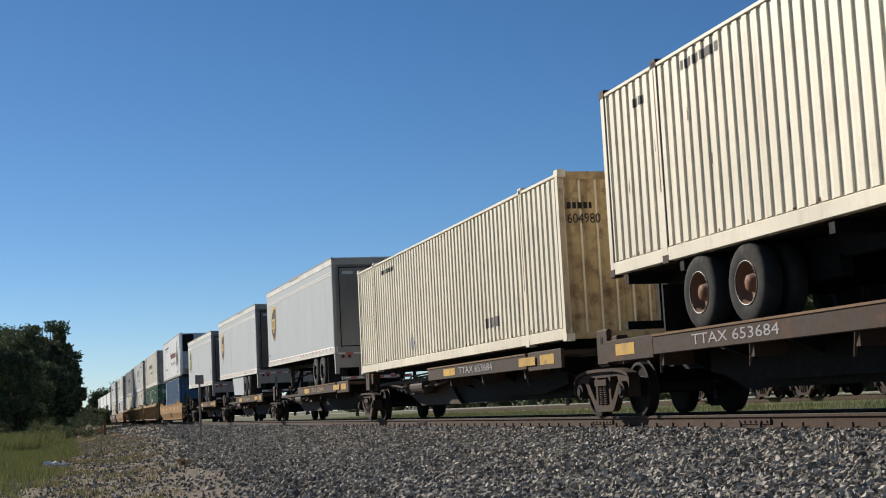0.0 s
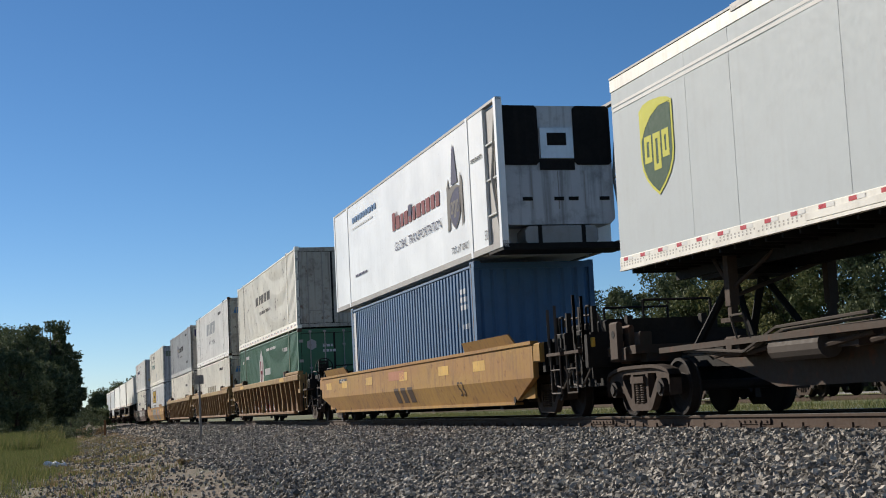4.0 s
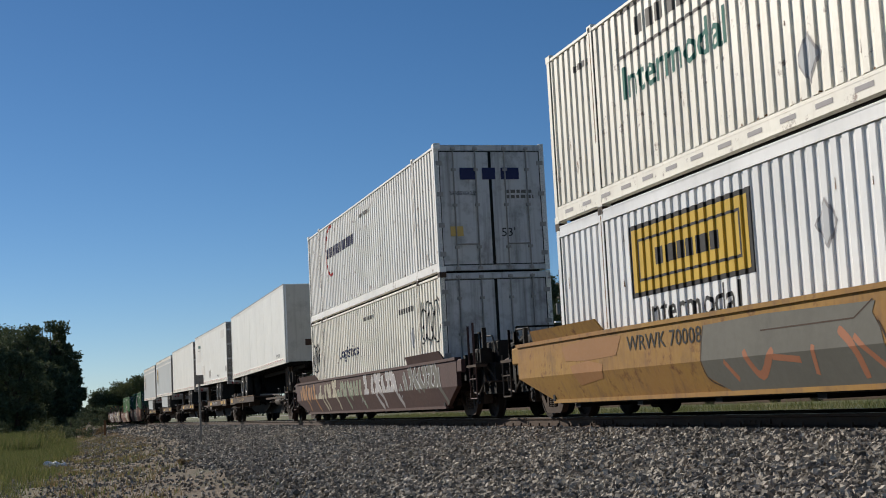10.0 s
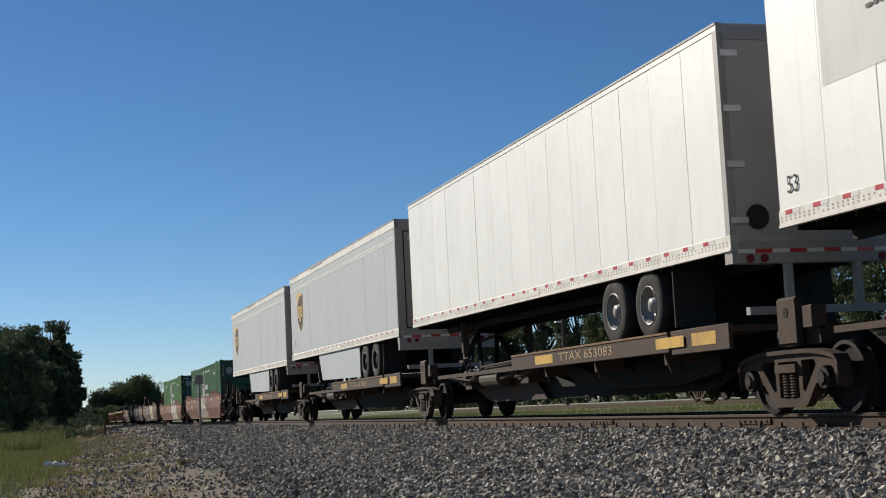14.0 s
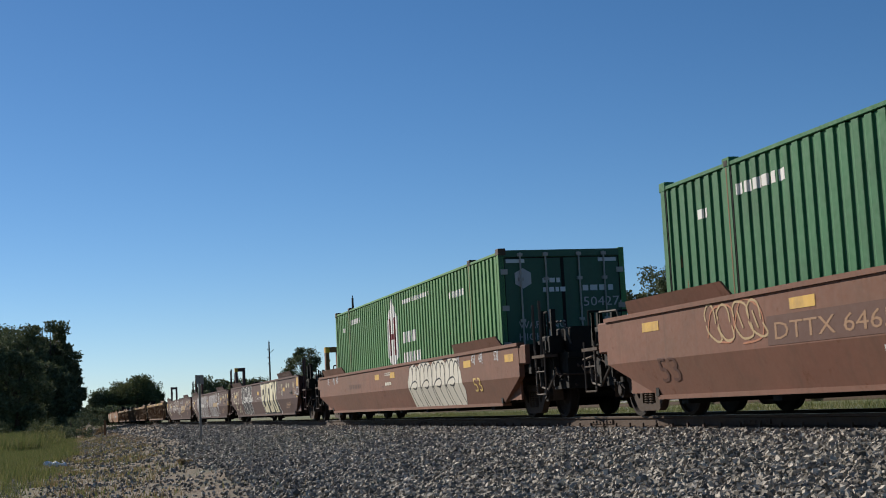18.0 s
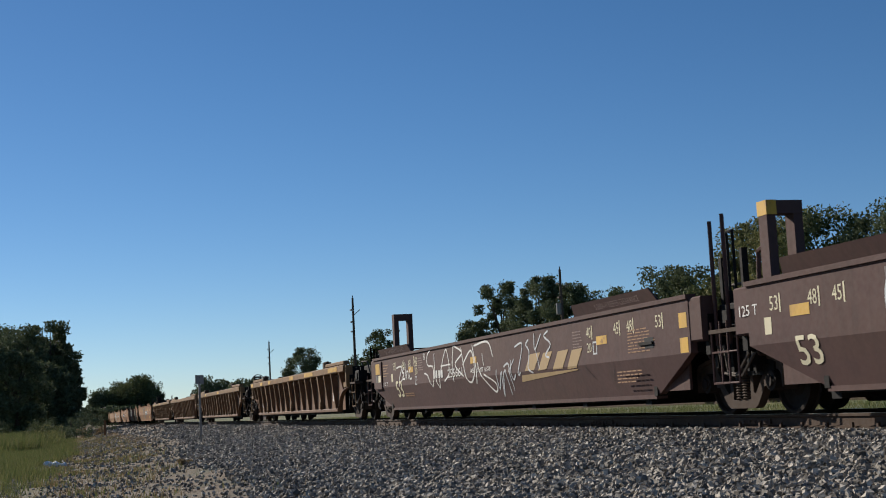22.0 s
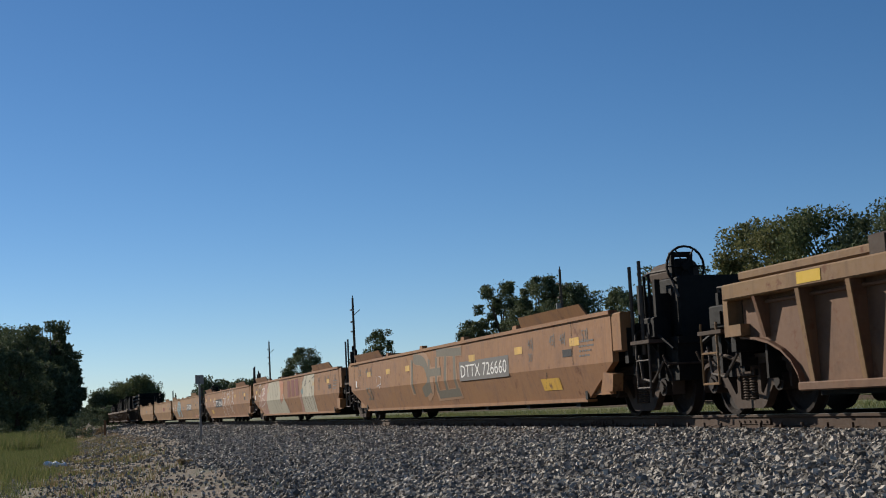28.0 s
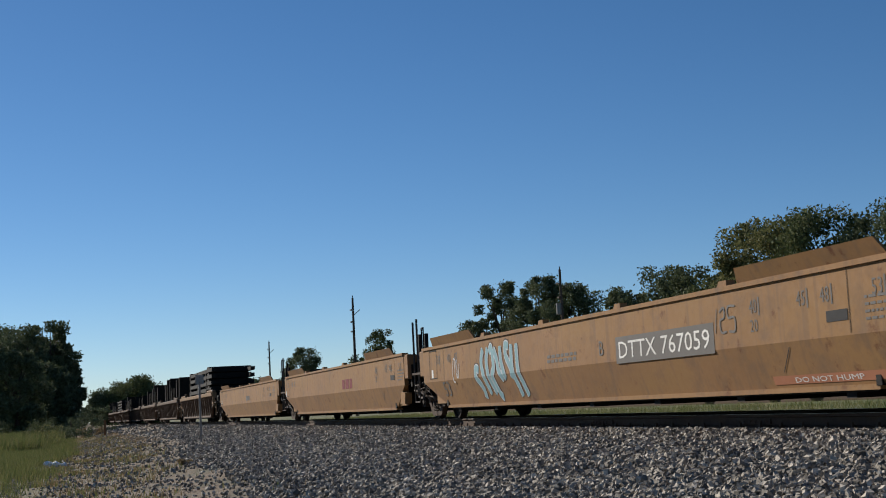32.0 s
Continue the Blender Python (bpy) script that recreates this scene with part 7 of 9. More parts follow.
def tall_loops(seed, x, z, w, h, n):
    """Tall narrow outlined letters: a loop above, a leaning loop below."""
    rnd = random.Random(seed)
    lw, out = w / n, []
    for i in range(n):
        a = x + i * lw
        m = z + h * rnd.uniform(0.44, 0.58)
        p, q = lw * rnd.uniform(0.0, 0.2), lw * rnd.uniform(0.85, 1.25)
        top = z + h * rnd.uniform(0.93, 1.0)
        out.append([(a + p, m + 0.05), (a + p - 0.08 * lw, m + 0.3 * h), (a + 0.35 * lw, top), (a + q - 0.15 * lw, top - 0.12 * h), (a + q, m)])
        s = lw * rnd.uniform(0.3, 0.6)
        out.append([(a + p, m), (a + p + s * 0.4, m - 0.22 * h), (a + p + s + 0.25 * lw, z + 0.02), (a + q + s * 0.7, z + 0.10 * h), (a + q + 0.1 * lw, m - 0.04)])
        if rnd.random() < 0.5:
            out.append([(a + 0.4 * lw, m + 0.25 * h), (a + 0.55 * lw, m + 0.02), (a + 0.75 * lw, m - 0.2 * h)])
    return out


SKELETON = ([(0.9, 0.95), (0.35, 1.0), (0.2, 0.7), (0.55, 0.5), (0.85, 0.25), (0.6, 0.0)], [(0.1, 0.95), (0.45, 0.6), (0.55, 0.3), (0.95, 0.0)], [(0.3, 1.0), (0.2, 0.55), (0.45, 0.2), (0.5, 0.0)], [(0.9, 1.0), (0.45, 0.75), (0.5, 0.5), (1.0, 0.08)], [(0.2, 0.9), (0.7, 1.0), (0.75, 0.6), (0.35, 0.45), (0.6, 0.1), (1.0, 0.0)])


def fat_letters(t, x, z, w, h, fill, rim, bend, seed, n=9):
    """Fat leaning interlocked sprayed shapes: dark edge, pale rim, filled body."""
    rnd = random.Random(seed)
    lw, body = w / n, []
    for i in range(n):
        line = rnd.choice(SKELETON)
        lo, hi = rnd.choice(((0.0, 1.0), (0.0, 1.0), (0.0, 0.62), (0.35, 1.0)))
        body.append([(x + (i + a * 1.05) * lw - 0.5 * (b - 0.5) * lw + rnd.uniform(-0.02, 0.02), z + 0.05 + (lo + b * (hi - lo)) * (h - 0.1)) for a, b in line])
    spray(t, P_BROWN, lw * 0.72, bend, 0.001, body)
    spray(t, rim, lw * 0.56, bend, 0.004, body)
    spray(t, fill, lw * 0.42, bend, 0.007, body)


def number_bars(t, x, z, w, h):
    """Owner's mark in front of a car number, as plain blocks."""
    for k in range(4):
        put("owner_mark", rect(w * 0.13, h), P_WHITE, t, x + w * 0.24 * k, z, WS - 0.009)


# yellow car under the reefer
yellow_marks(CRC, (-9.2, -6.8, -3.6, 0.2, 3.8, 6.4), 0.95, 0.8, 0.2)
for k in range(3):
    put("emblem_block", rect(0.45, 0.36), P_BROWN, CRC, -0.4 + 0.68 * k, 0.42, WS - 0.003, "dark worn emblem block", None, False, 0.0, B_LOW)
letters(CRC, "53", 5.2, 0.48, 0.42, 0.3, P_BROWN, WS - 0.004, bend=B_LOW)
put("paint_patch", rect(1.1, 0.12), P_BLACK, CRC, -7.2, 1.1, WS)
letters(CRC, "47606", -7.0, 1.12, 0.6, 0.09, P_WHITE, WS - 0.004)
put("graffiti", rect(1.6, 0.22), P_PINK, CRC, -0.9, 0.98, WS - 0.001)
# ribbed cars
for i, (x, c) in enumerate(((-3.3, P_WHITE), (-2.2, P_MAROON), (-1.1, P_RED), (0.0, P_MAROON), (1.1, P_RED), (2.2, P_MAROON))):
    if i:
        put("graffiti", rect(0.85, 0.95), c, A1C, x + 0.1, 0.42, -1.374, "red sprayed panel")
    put("graffiti_outline", ribbon_geo(scrawl(60 + i, 0.8, 0.85, 2, 1), 0.05), P_WHITE, A1C, x + 0.12, 0.46, -1.379)
for t, x in ((A1C, -7.6), (B1C, 7.6), (C1C, 7.5), (R3, 6.7), (R3, -7.6)):
    put("grey_panel", rect(0.85, 0.92), P_GREYPATCH, t, x, 0.44, -1.374, "dark grey data panel")
    letters(t, "125", x + 0.15, 0.62, 0.42, 0.2, P_SILVER, -1.379)
    bars(t, x + 0.1, 0.48, 0.6, 0.1, 5, P_PALE, 61, 2, -1.379)
letters(B1C, "53", 6.35, 0.72, 0.42, 0.32, P_GREYPATCH, -1.375)
letters(R3, "53", 5.9, 0.72, 0.42, 0.32, P_GREYPATCH, -1.375)
for t, x in ((B1C, 0.6), (B1C, 7.7), (C1C, 7.6), (A1C, 5.0)):
    put("paint_patch", rect(0.55, 0.26), P_ORANGE, t, x, 1.05, -1.378)
bars(B1C, -0.6, 0.8, 0.7, 0.3, 3, P_MAROON, 62, y=-1.375)
letters(R1, "657765", -6.65, 0.9, 0.6, 0.16, P_PALE, -1.375)
letters(R2, "657765", -6.4, 0.9, 0.6, 0.16, P_PALE, -1.375)
put("data_plate", rect(0.16, 0.25), P_WHITE, R2, -8.35, 0.62, -1.375)
put("data_plate", rect(0.16, 0.25), P_WHITE, R1, 7.3, 0.6, -1.375)
put("data_plate", rect(0.16, 0.25), P_WHITE, R1, -7.75, 0.6, -1.375)
for i in range(8):
    x = -2.9 + 1.12 * i
    put("graffiti", polygon([(0, 0), (0.2, 0), (0.25, 0.5), (0.6, 0), (0.8, 0), (0.8, 0.8), (0.6, 0.8), (0.55, 0.3), (0.2, 0.8), (0, 0.8)]), P_AQUA, R4, x, 0.48, -1.375, "faded blue sprayed letter")
letters(R4, "DTTX 786498 A", 0.2, 1.46, 1.6, 0.11, P_BROWN, -1.566)
letters(R3, "DTTX 786498", -0.6, 0.92, 1.9, 0.2, P_GREYPATCH, -1.375)
for i in range(4):
    put("graffiti_outline", ribbon_geo(scrawl(90 + i, 0.7, 0.9, 2, 1), 0.045), P_PALE, R3, -4.4 + 1.07 * i, 0.42, -1.376)
for x in (-2.6, 0.6, 3.2):
    spray(R1, P_PALE, 0.022, None, 0.064, [[(x, 1.47), (x + 0.06, 1.58), (x + 0.13, 1.47)], [(x + 0.2, 1.52), (x + 0.3, 1.52)], [(x + 0.38, 1.57), (x + 0.38, 1.48), (x + 0.48, 1.50), (x + 0.5, 1.57)]])
# single cars
letters(JBC, "WRWK 70008", -4.88, 0.96, 2.42, 0.22, P_BLACK, WS - 0.003, label="black car number")
put("graffiti", polygon([(-2.4, 1.17), (-2.51, 0.9), (-2.52, 0.52), (-1.9, 0.27), (1.33, 0.26), (1.64, 0.53), (1.54, 0.88), (1.42, 1.05), (1.49, 1.16), (-0.82, 1.2)]), P_SPRAYGREY, JBC, 0, 0, WS - 0.001, "grey painted-over patch", None, False, 0.0, B_LOW)
put("graffiti", polygon([(2.82, 0.97), (2.76, 0.82), (2.99, 0.56), (3.07, 0.3), (5.24, 0.27), (5.46, 0.44), (5.31, 0.79), (5.29, 1.06), (2.98, 1.18)]), P_SPRAYGREY, JBC, 0, 0, WS - 0.001, "grey painted-over patch", None, False, 0.0, B_LOW)
put("graffiti", polygon([(-7.57, 1.16), (-6.59, 1.23), (-5.09, 1.21), (-5.31, 0.93), (-6.47, 0.9), (-7.42, 0.93)]), P_RUSTPINK, JBC, 0, 0, WS - 0.001, "", None, False, 0.0, B_LOW)
put("graffiti", polygon([(-7.24, 0.84), (-6.47, 0.9), (-5.85, 0.82), (-5.94, 0.61), (-6.97, 0.52)]), P_RUSTPINK, JBC, 0, 0, WS - 0.001, "", None, False, 0.0, B_LOW)
spray(JBC, P_PINK, 0.11, B_LOW, 0.004, [[(-1.92, 0.69), (-1.69, 0.45)], [(-1.37, 0.8), (-1.11, 0.48), (-0.66, 0.78)], [(-0.7, 0.69), (-0.1, 0.63)], [(0.23, 0.78), (0.14, 0.45)], [(0.77, 0.92), (1.02, 0.71), (1.08, 0.38)], [(1.05, 0.83), (1.47, 0.49)], [(3.0, 1.06), (3.12, 0.7), (3.39, 0.4)], [(3.43, 1.07), (3.51, 0.61), (3.61, 0.39)], [(3.96, 1.07), (4.02, 0.69), (3.88, 0.45)], [(4.09, 1.0), (4.42, 0.87), (4.14, 0.58)], [(4.71, 1.05), (4.73, 0.73), (4.71, 0.46)], [(5.05, 0.74), (5.15, 0.38)], [(5.37, 0.82), (5.46, 0.47)], [(4.3, 0.98), (4.9, 0.98)]])
spray(JBC, P_BROWN, 0.025, B_LOW, 0.006, [[(-2.4, 1.17), (-2.49, 0.9), (-2.52, 0.52), (-2.17, 0.37)], [(1.51, 0.96), (1.68, 0.6), (1.33, 0.26)], [(1.08, 1.01), (1.45, 1.18)], [(-0.91, 1.01), (1.08, 1.01)], [(1.94, 0.83), (2.43, 0.84)], [(1.97, 0.75), (1.94, 0.42), (2.42, 0.8)], [(2.34, 0.66), (2.66, 0.75), (2.53, 0.5)]])
fat_letters(STC, -9.1, 0.30, 3.0, 0.86, P_RUSTPINK, P_OLDTAN, B_LOW, 3)
fat_letters(STC, -6.3, 0.30, 3.5, 0.88, P_PALESAGE, P_CREAMY, B_LOW, 4)
fat_letters(STC, -2.8, 0.30, 3.6, 0.88, P_SAGE, P_PALESAGE, B_LOW, 5)
fat_letters(STC, 0.9, 0.30, 3.9, 0.9, P_SILVER, P_WHITE, B_LOW, 6)
fat_letters(STC, 5.0, 0.30, 3.9, 0.9, P_SPRAYGREY, P_PALE, B_LOW, 8)
spray(STC, P_PALE, 0.02, B_LOW, 0.009, [[(0.35, 0.5), (0.5, 0.62), (0.6, 0.42)], [(0.5, 0.45), (0.75, 0.55)], [(4.65, 0.5), (4.8, 0.65), (4.9, 0.45)], [(4.8, 0.5), (5.05, 0.6)]])
yellow_marks(JBC, (6.6, 8.3), 0.95, 0.6, 0.2)
letters(HBC1, "53", -7.9, 0.48, 0.62, 0.34, P_DARKRUST, WS - 0.004, bend=B_RED)
put("graffiti", polygon([(-2.02, 0.36), (-1.75, 0.66), (-1.2, 0.97), (-1.4, 1.16), (-1.11, 1.51), (-0.51, 1.51), (0.21, 1.54), (0.6, 1.54), (1.13, 1.43), (2.08, 1.57), (1.96, 1.31), (1.8, 1.08), (2.07, 1.03), (2.16, 0.83), (2.51, 0.88), (2.77, 0.76), (2.72, 0.27)]), P_PALESAGE, HBC1, 0, 0, WS - 0.001, "silver sprayed letters", None, False, 0.0, B_RED)
spray(HBC1, P_BLACK, 0.05, B_RED, 0.004, [[(-1.34, 1.01), (-0.88, 1.46), (-0.35, 1.4), (-0.41, 1.05), (-0.76, 0.84), (-0.4, 0.74), (-0.51, 0.3)], [(-0.94, 1.08), (-0.73, 1.36), (-0.59, 1.24), (-0.95, 0.99)], [(-1.13, 0.95), (-1.53, 0.69), (-1.97, 0.33)], [(-0.31, 1.02), (0.06, 1.41), (0.18, 1.23), (-0.17, 0.95), (0.21, 0.8), (0.35, 0.32)], [(0.21, 1.42), (0.74, 1.48), (1.18, 1.4), (1.31, 1.07), (1.12, 1.0), (0.79, 1.16), (0.67, 1.03), (1.19, 0.87)], [(0.17, 0.76), (0.11, 0.5), (0.31, 0.45), (0.24, 0.67)], [(0.5, 0.74), (0.6, 0.4), (1.01, 0.47), (1.1, 0.84)], [(1.49, 1.42), (1.69, 1.32), (1.54, 0.89), (2.18, 0.86)], [(2.09, 1.52), (1.8, 1.23), (1.81, 1.07), (2.12, 1.0), (2.2, 0.78)]])
spray(HBC1, P_BLACK, 0.05, B_RED, 0.004, [[(1.36, 0.86), (1.03, 0.39), (1.39, 0.3), (1.83, 0.45), (1.87, 0.29)], [(1.73, 0.81), (1.6, 0.57), (1.87, 0.29)], [(2.29, 0.7), (2.33, 0.81), (2.64, 0.85), (2.8, 0.67), (2.76, 0.27)], [(2.5, 0.73), (2.39, 0.47), (2.7, 0.49), (2.62, 0.74)]])
spray(HBC1, P_WHITE, 0.03, B_RED, 0.006, [[(-1.42, 1.02), (-0.95, 1.48), (-0.42, 1.41), (-0.48, 1.06), (-0.83, 0.86), (-0.46, 0.75), (-0.57, 0.31)], [(-1.01, 1.09), (-0.8, 1.37), (-0.66, 1.25), (-1.03, 1.0)], [(-1.2, 0.97), (-1.6, 0.71), (-2.04, 0.34)], [(-0.38, 1.03), (-0.01, 1.42), (0.11, 1.24), (-0.24, 0.96), (0.14, 0.81), (0.29, 0.33)], [(0.14, 1.43), (0.68, 1.49), (1.12, 1.41), (1.25, 1.08), (1.06, 1.01), (0.72, 1.18), (0.61, 1.04), (1.13, 0.88)], [(0.11, 0.77), (0.05, 0.51), (0.25, 0.46), (0.19, 0.68)], [(0.44, 0.75), (0.54, 0.41), (0.96, 0.48), (1.03, 0.85)], [(1.43, 1.43), (1.63, 1.33), (1.48, 0.91), (2.13, 0.87)], [(2.03, 1.53), (1.74, 1.24), (1.76, 1.09), (2.07, 1.01), (2.15, 0.79)]])
spray(HBC1, P_WHITE, 0.03, B_RED, 0.006, [[(1.3, 0.88), (0.98, 0.4), (1.34, 0.31), (1.78, 0.45), (1.82, 0.3)], [(1.67, 0.82), (1.55, 0.58), (1.82, 0.3)], [(2.24, 0.71), (2.28, 0.82), (2.59, 0.86), (2.75, 0.68), (2.72, 0.27)], [(2.46, 0.74), (2.34, 0.47), (2.66, 0.5), (2.58, 0.75)]])
spray(HBC1, P_TANGOLD, 0.03, B_RED, 0.004, tall_loops(71, -6.35, 0.92, 1.5, 0.5, 4))
spray(HBC1, P_PINK, 0.025, B_RED, 0.004, [[(-6.27, 1.0), (-6.12, 1.34), (-5.61, 1.34), (-5.59, 0.95), (-5.93, 0.93)], [(-5.59, 0.97), (-5.35, 1.4), (-4.89, 1.27), (-4.86, 0.94), (-5.35, 0.88)]])
spray(HBC1, P_WHITE, 0.02, B_RED, 0.004, [[(-2.15, 1.33), (-2.11, 1.18)], [(-2.04, 1.25), (-1.85, 1.28), (-1.93, 1.15)], [(-2.44, 0.71), (-2.43, 0.59), (-2.14, 0.7)], [(3.22, 0.55), (3.34, 0.58), (3.21, 0.48)], [(3.41, 0.58), (3.52, 0.59), (3.36, 0.4)]])
put("graffiti", polygon([(2.48, 0.77), (3.0, 0.78), (3.05, 1.05), (2.58, 1.06)]), P_DARKRUST, HBC1, 0, 0, WS - 0.001, "darker ghost of old lettering", None, False, 0.0, B_RED)
put("graffiti", polygon([(3.08, 0.79), (3.56, 0.8), (3.6, 1.07), (3.16, 1.08)]), P_DARKRUST, HBC1, 0, 0, WS - 0.001, "darker ghost of old lettering", None, False, 0.0, B_RED)
put("graffiti", polygon([(3.69, 0.81), (4.13, 0.82), (4.17, 1.09), (3.77, 1.09)]), P_DARKRUST, HBC1, 0, 0, WS - 0.001, "darker ghost of old lettering", None, False, 0.0, B_RED)
put("graffiti", polygon([(4.25, 0.82), (4.67, 0.83), (4.71, 1.1), (4.33, 1.11)]), P_DARKRUST, HBC1, 0, 0, WS - 0.001, "darker ghost of old lettering", None, False, 0.0, B_RED)
put("number_patch", rect(3.3, 0.34), P_DARKRUST, HBC1, -4.75, 0.82, WS - 0.001)
letters(HBC1, "DTTX 646543", -4.57, 0.88, 2.9, 0.2, P_OLDTAN, WS - 0.004)
letters(HBC1, "LEAN LIKE", 2.2, 1.29, 0.85, 0.12, P_WHITE, WS - 0.006)
letters(HBC1, "A CHOLO....", 2.33, 1.14, 0.8, 0.11, P_WHITE, WS - 0.006)
yellow_marks(HBC1, (8.6, -8.3, -4.2), 1.2, 0.55, 0.13)
put("sticker", rect(0.4, 0.1), P_WHITE, HBC1, 5.5, 1.2, WS - 0.003)
put("graffiti", polygon([(0, 0), (4.2, 0), (4.45, 0.3), (4.3, 0.7), (4.0, 0.98), (3.4, 1.0), (3.2, 0.9), (2.9, 1.02), (2.2, 1.0), (2.0, 0.9), (1.7, 1.02), (1.0, 1.0), (0.8, 0.9), (0.5, 1.0), (0.1, 0.95), (-0.15, 0.6)]), P_CHALK, HBC2, 1.75, 0.30, WS - 0.0005, "chalky white bubble-letter graffiti", None, False, 0.0, bend_of(0.76, 0.29))
fists = []
for k in range(4):
    a = 1.72 + 1.05 * k
    fists += [[(a, 0.95), (a + 0.06, 1.20), (a + 0.24, 1.25), (a + 0.36, 1.05), (a + 0.34, 0.88)], [(a + 0.36, 1.05), (a + 0.45, 1.24), (a + 0.66, 1.22), (a + 0.70, 0.92)], [(a + 0.70, 1.1), (a + 0.82, 1.22), (a + 0.98, 1.15), (a + 1.02, 0.9)], [(a, 0.95), (a + 0.02, 0.72), (a + 0.30, 0.86), (a + 0.62, 0.90), (a + 0.76, 0.80), (a + 0.58, 0.72), (a + 0.36, 0.74)], [(a + 0.05, 0.72), (a + 0.18, 0.42), (a + 0.26, 0.31)], [(a + 0.52, 0.70), (a + 0.60, 0.50), (a + 0.72, 0.31)], [(a + 1.02, 0.9), (a + 1.0, 0.55), (a + 1.12, 0.31)]]
spray(HBC2, P_BLACK, 0.035, bend_of(0.76, 0.29), 0.004, fists)
put("roundel", frame_geo(0.22, 0.26, 0.02), P_DARKRUST, HBC2, -1.15, 0.62, WS - 0.001, "", None, False, 0.0, bend_of(0.76, 0.29))
bars(HBC2, -0.75, 0.86, 0.7, 0.12, 3, P_CHALK, 163, y=WS - 0.002)
bars(HBC2, -0.75, 1.12, 0.6, 0.09, 5, P_CHALK, 164, 2, WS - 0.002)
letters(HBC2, "53", 6.9, 0.55, 0.5, 0.28, P_GOLD, WS - 0.004, bend=bend_of(0.76, 0.29))
yellow_marks(HBC2, (-1.9, -0.2, 6.3, 9.0), 1.05, 0.5, 0.14)
size_marks(HBC2, P_PALE, 1.12)
small_print(HBC2, -5.2, 0.86, 1.6, 0.18, 1, P_DARKRUST, 63)

# dark brown cars
for t in (E1, E2, E3):
    size_marks(t, P_CREAMY, 1.24 if t is E3 else 1.22, (-7.22, -6.32, -5.72) if t is E3 else (-8.45, -7.6, -7.1))
    yellow_marks(t, (6.15, -0.6, -5.68 if t is E3 else -8.0), 1.12)
    for z in (0.95, 1.28):
        put("paint_patch", rect(0.24, 0.2), P_ORANGE, t, 9.1, z - 0.1, WS)
    small_print(t, 5.15, 1.06, 0.42, 0.34, 7, P_DIMTEXT, 64)
    small_print(t, 8.45 if t is E1 else 7.35, 0.92, 0.6 if t is E1 else 0.95, 0.5 if t is E1 else 0.36, 8, P_OLDTAN, 65)
    small_print(t, 6.9, 0.50, 0.9, 0.2, 4, P_OLDTAN, 66)
    put("step_recess", rect(0.30, 0.15), P_BLACK, t, 7.95, 0.97, WS - 0.001, "dark hand-hold recess")
    part("hand_hold", Geo().box(7.78, 8.24, -1.53, -1.50, 1.02, 1.06), M_BLACK, t)
    letters(t, "53", -7.02 if t is E3 else -7.95, 0.56, 0.62 if t is E3 else 0.5, 0.40 if t is E3 else 0.34, P_CREAMY, WS - 0.004, bold=0.01, bend=B_BIG)
    letters(t, "125 T", -8.3 if t is E3 else -9.2, 0.88 if t is E3 else 1.2, 0.45, 0.08 if t is E3 else 0.13, P_WHITE, WS)
    put("data_plate", rect(0.16, 0.2), P_CREAMY, t, -7.45 if t is E3 else -8.6, 0.95, WS)
    put("roundel", frame_geo(0.16, 0.2, 0.025), P_PALE, t, 6.0, 0.98, WS)
    put("scratch", ribbon_geo([[(0, 0.22), (0.3, 0)]], 0.015), P_BLACK, t, 5.6, 0.6, WS - 0.003, "", None, False, 0.0, B_BIG)
    put("scratch", ribbon_geo([[(0, 0), (0.2, 0.3)]], 0.015), P_BLACK, t, 6.6, 0.55, WS - 0.003, "", None, False, 0.0, B_BIG)
    g, f = text_geo("S-203A-H REEFER CLEARANCE", 0.085, 1.65)
    slope = Geo().add([(6.3 + a, -1.503 - 0.476 * (b + 0.065), 1.645 + b) for a, _, b in g], f)
    part("lettering", slope, P_DIMTEXT, t, "dim stencilled lettering")
EV = [(0.38, 0.0), (1.6, -0.02), (4.45, 0.0), (4.55, 0.08), (4.02, 0.70), (4.42, 1.16), (4.3, 1.27), (2.4, 1.25), (0.0, 1.27), (0.08, 1.0), (0.2, 0.75)]
put("graffiti", polygon([(2.25 + (a - 2.25) * 1.03, 0.63 + (b - 0.63) * 1.04) for a, b in EV]), P_WHITE, E1, 0.42, 0.32, WS - 0.0005, "white halo of large sprayed letters", None, False, 0.0, B_BIG)
put("graffiti", polygon(EV), P_BLACK, E1, 0.42, 0.32, WS - 0.002, "black edge of large sprayed letters", None, False, 0.0, B_BIG)
WILD = {
    "E": [(0.0, 1.0), (0.92, 0.98), (0.86, 0.80), (0.44, 0.80), (0.40, 0.60), (0.78, 0.66), (0.66, 0.42), (0.46, 0.40), (0.56, 0.20), (1.0, 0.30), (1.06, 0.02), (0.30, 0.0)],
    "V": [(0.0, 1.0), (0.36, 1.02), (0.56, 0.36), (0.66, 1.0), (1.04, 1.0), (0.76, 0.0), (0.40, 0.0)],
    "R": [(0.0, 1.0), (0.72, 1.02), (1.02, 0.80), (0.80, 0.50), (1.22, 0.0), (0.86, -0.01), (0.54, 0.42), (0.42, 0.0), (0.06, 0.02)],
    "Y": [(0.0, 1.0), (0.34, 1.03), (0.50, 0.66), (0.80, 1.02), (1.24, 1.0), (0.74, 0.48), (0.96, 0.0), (0.48, -0.01), (0.36, 0.46)],
}
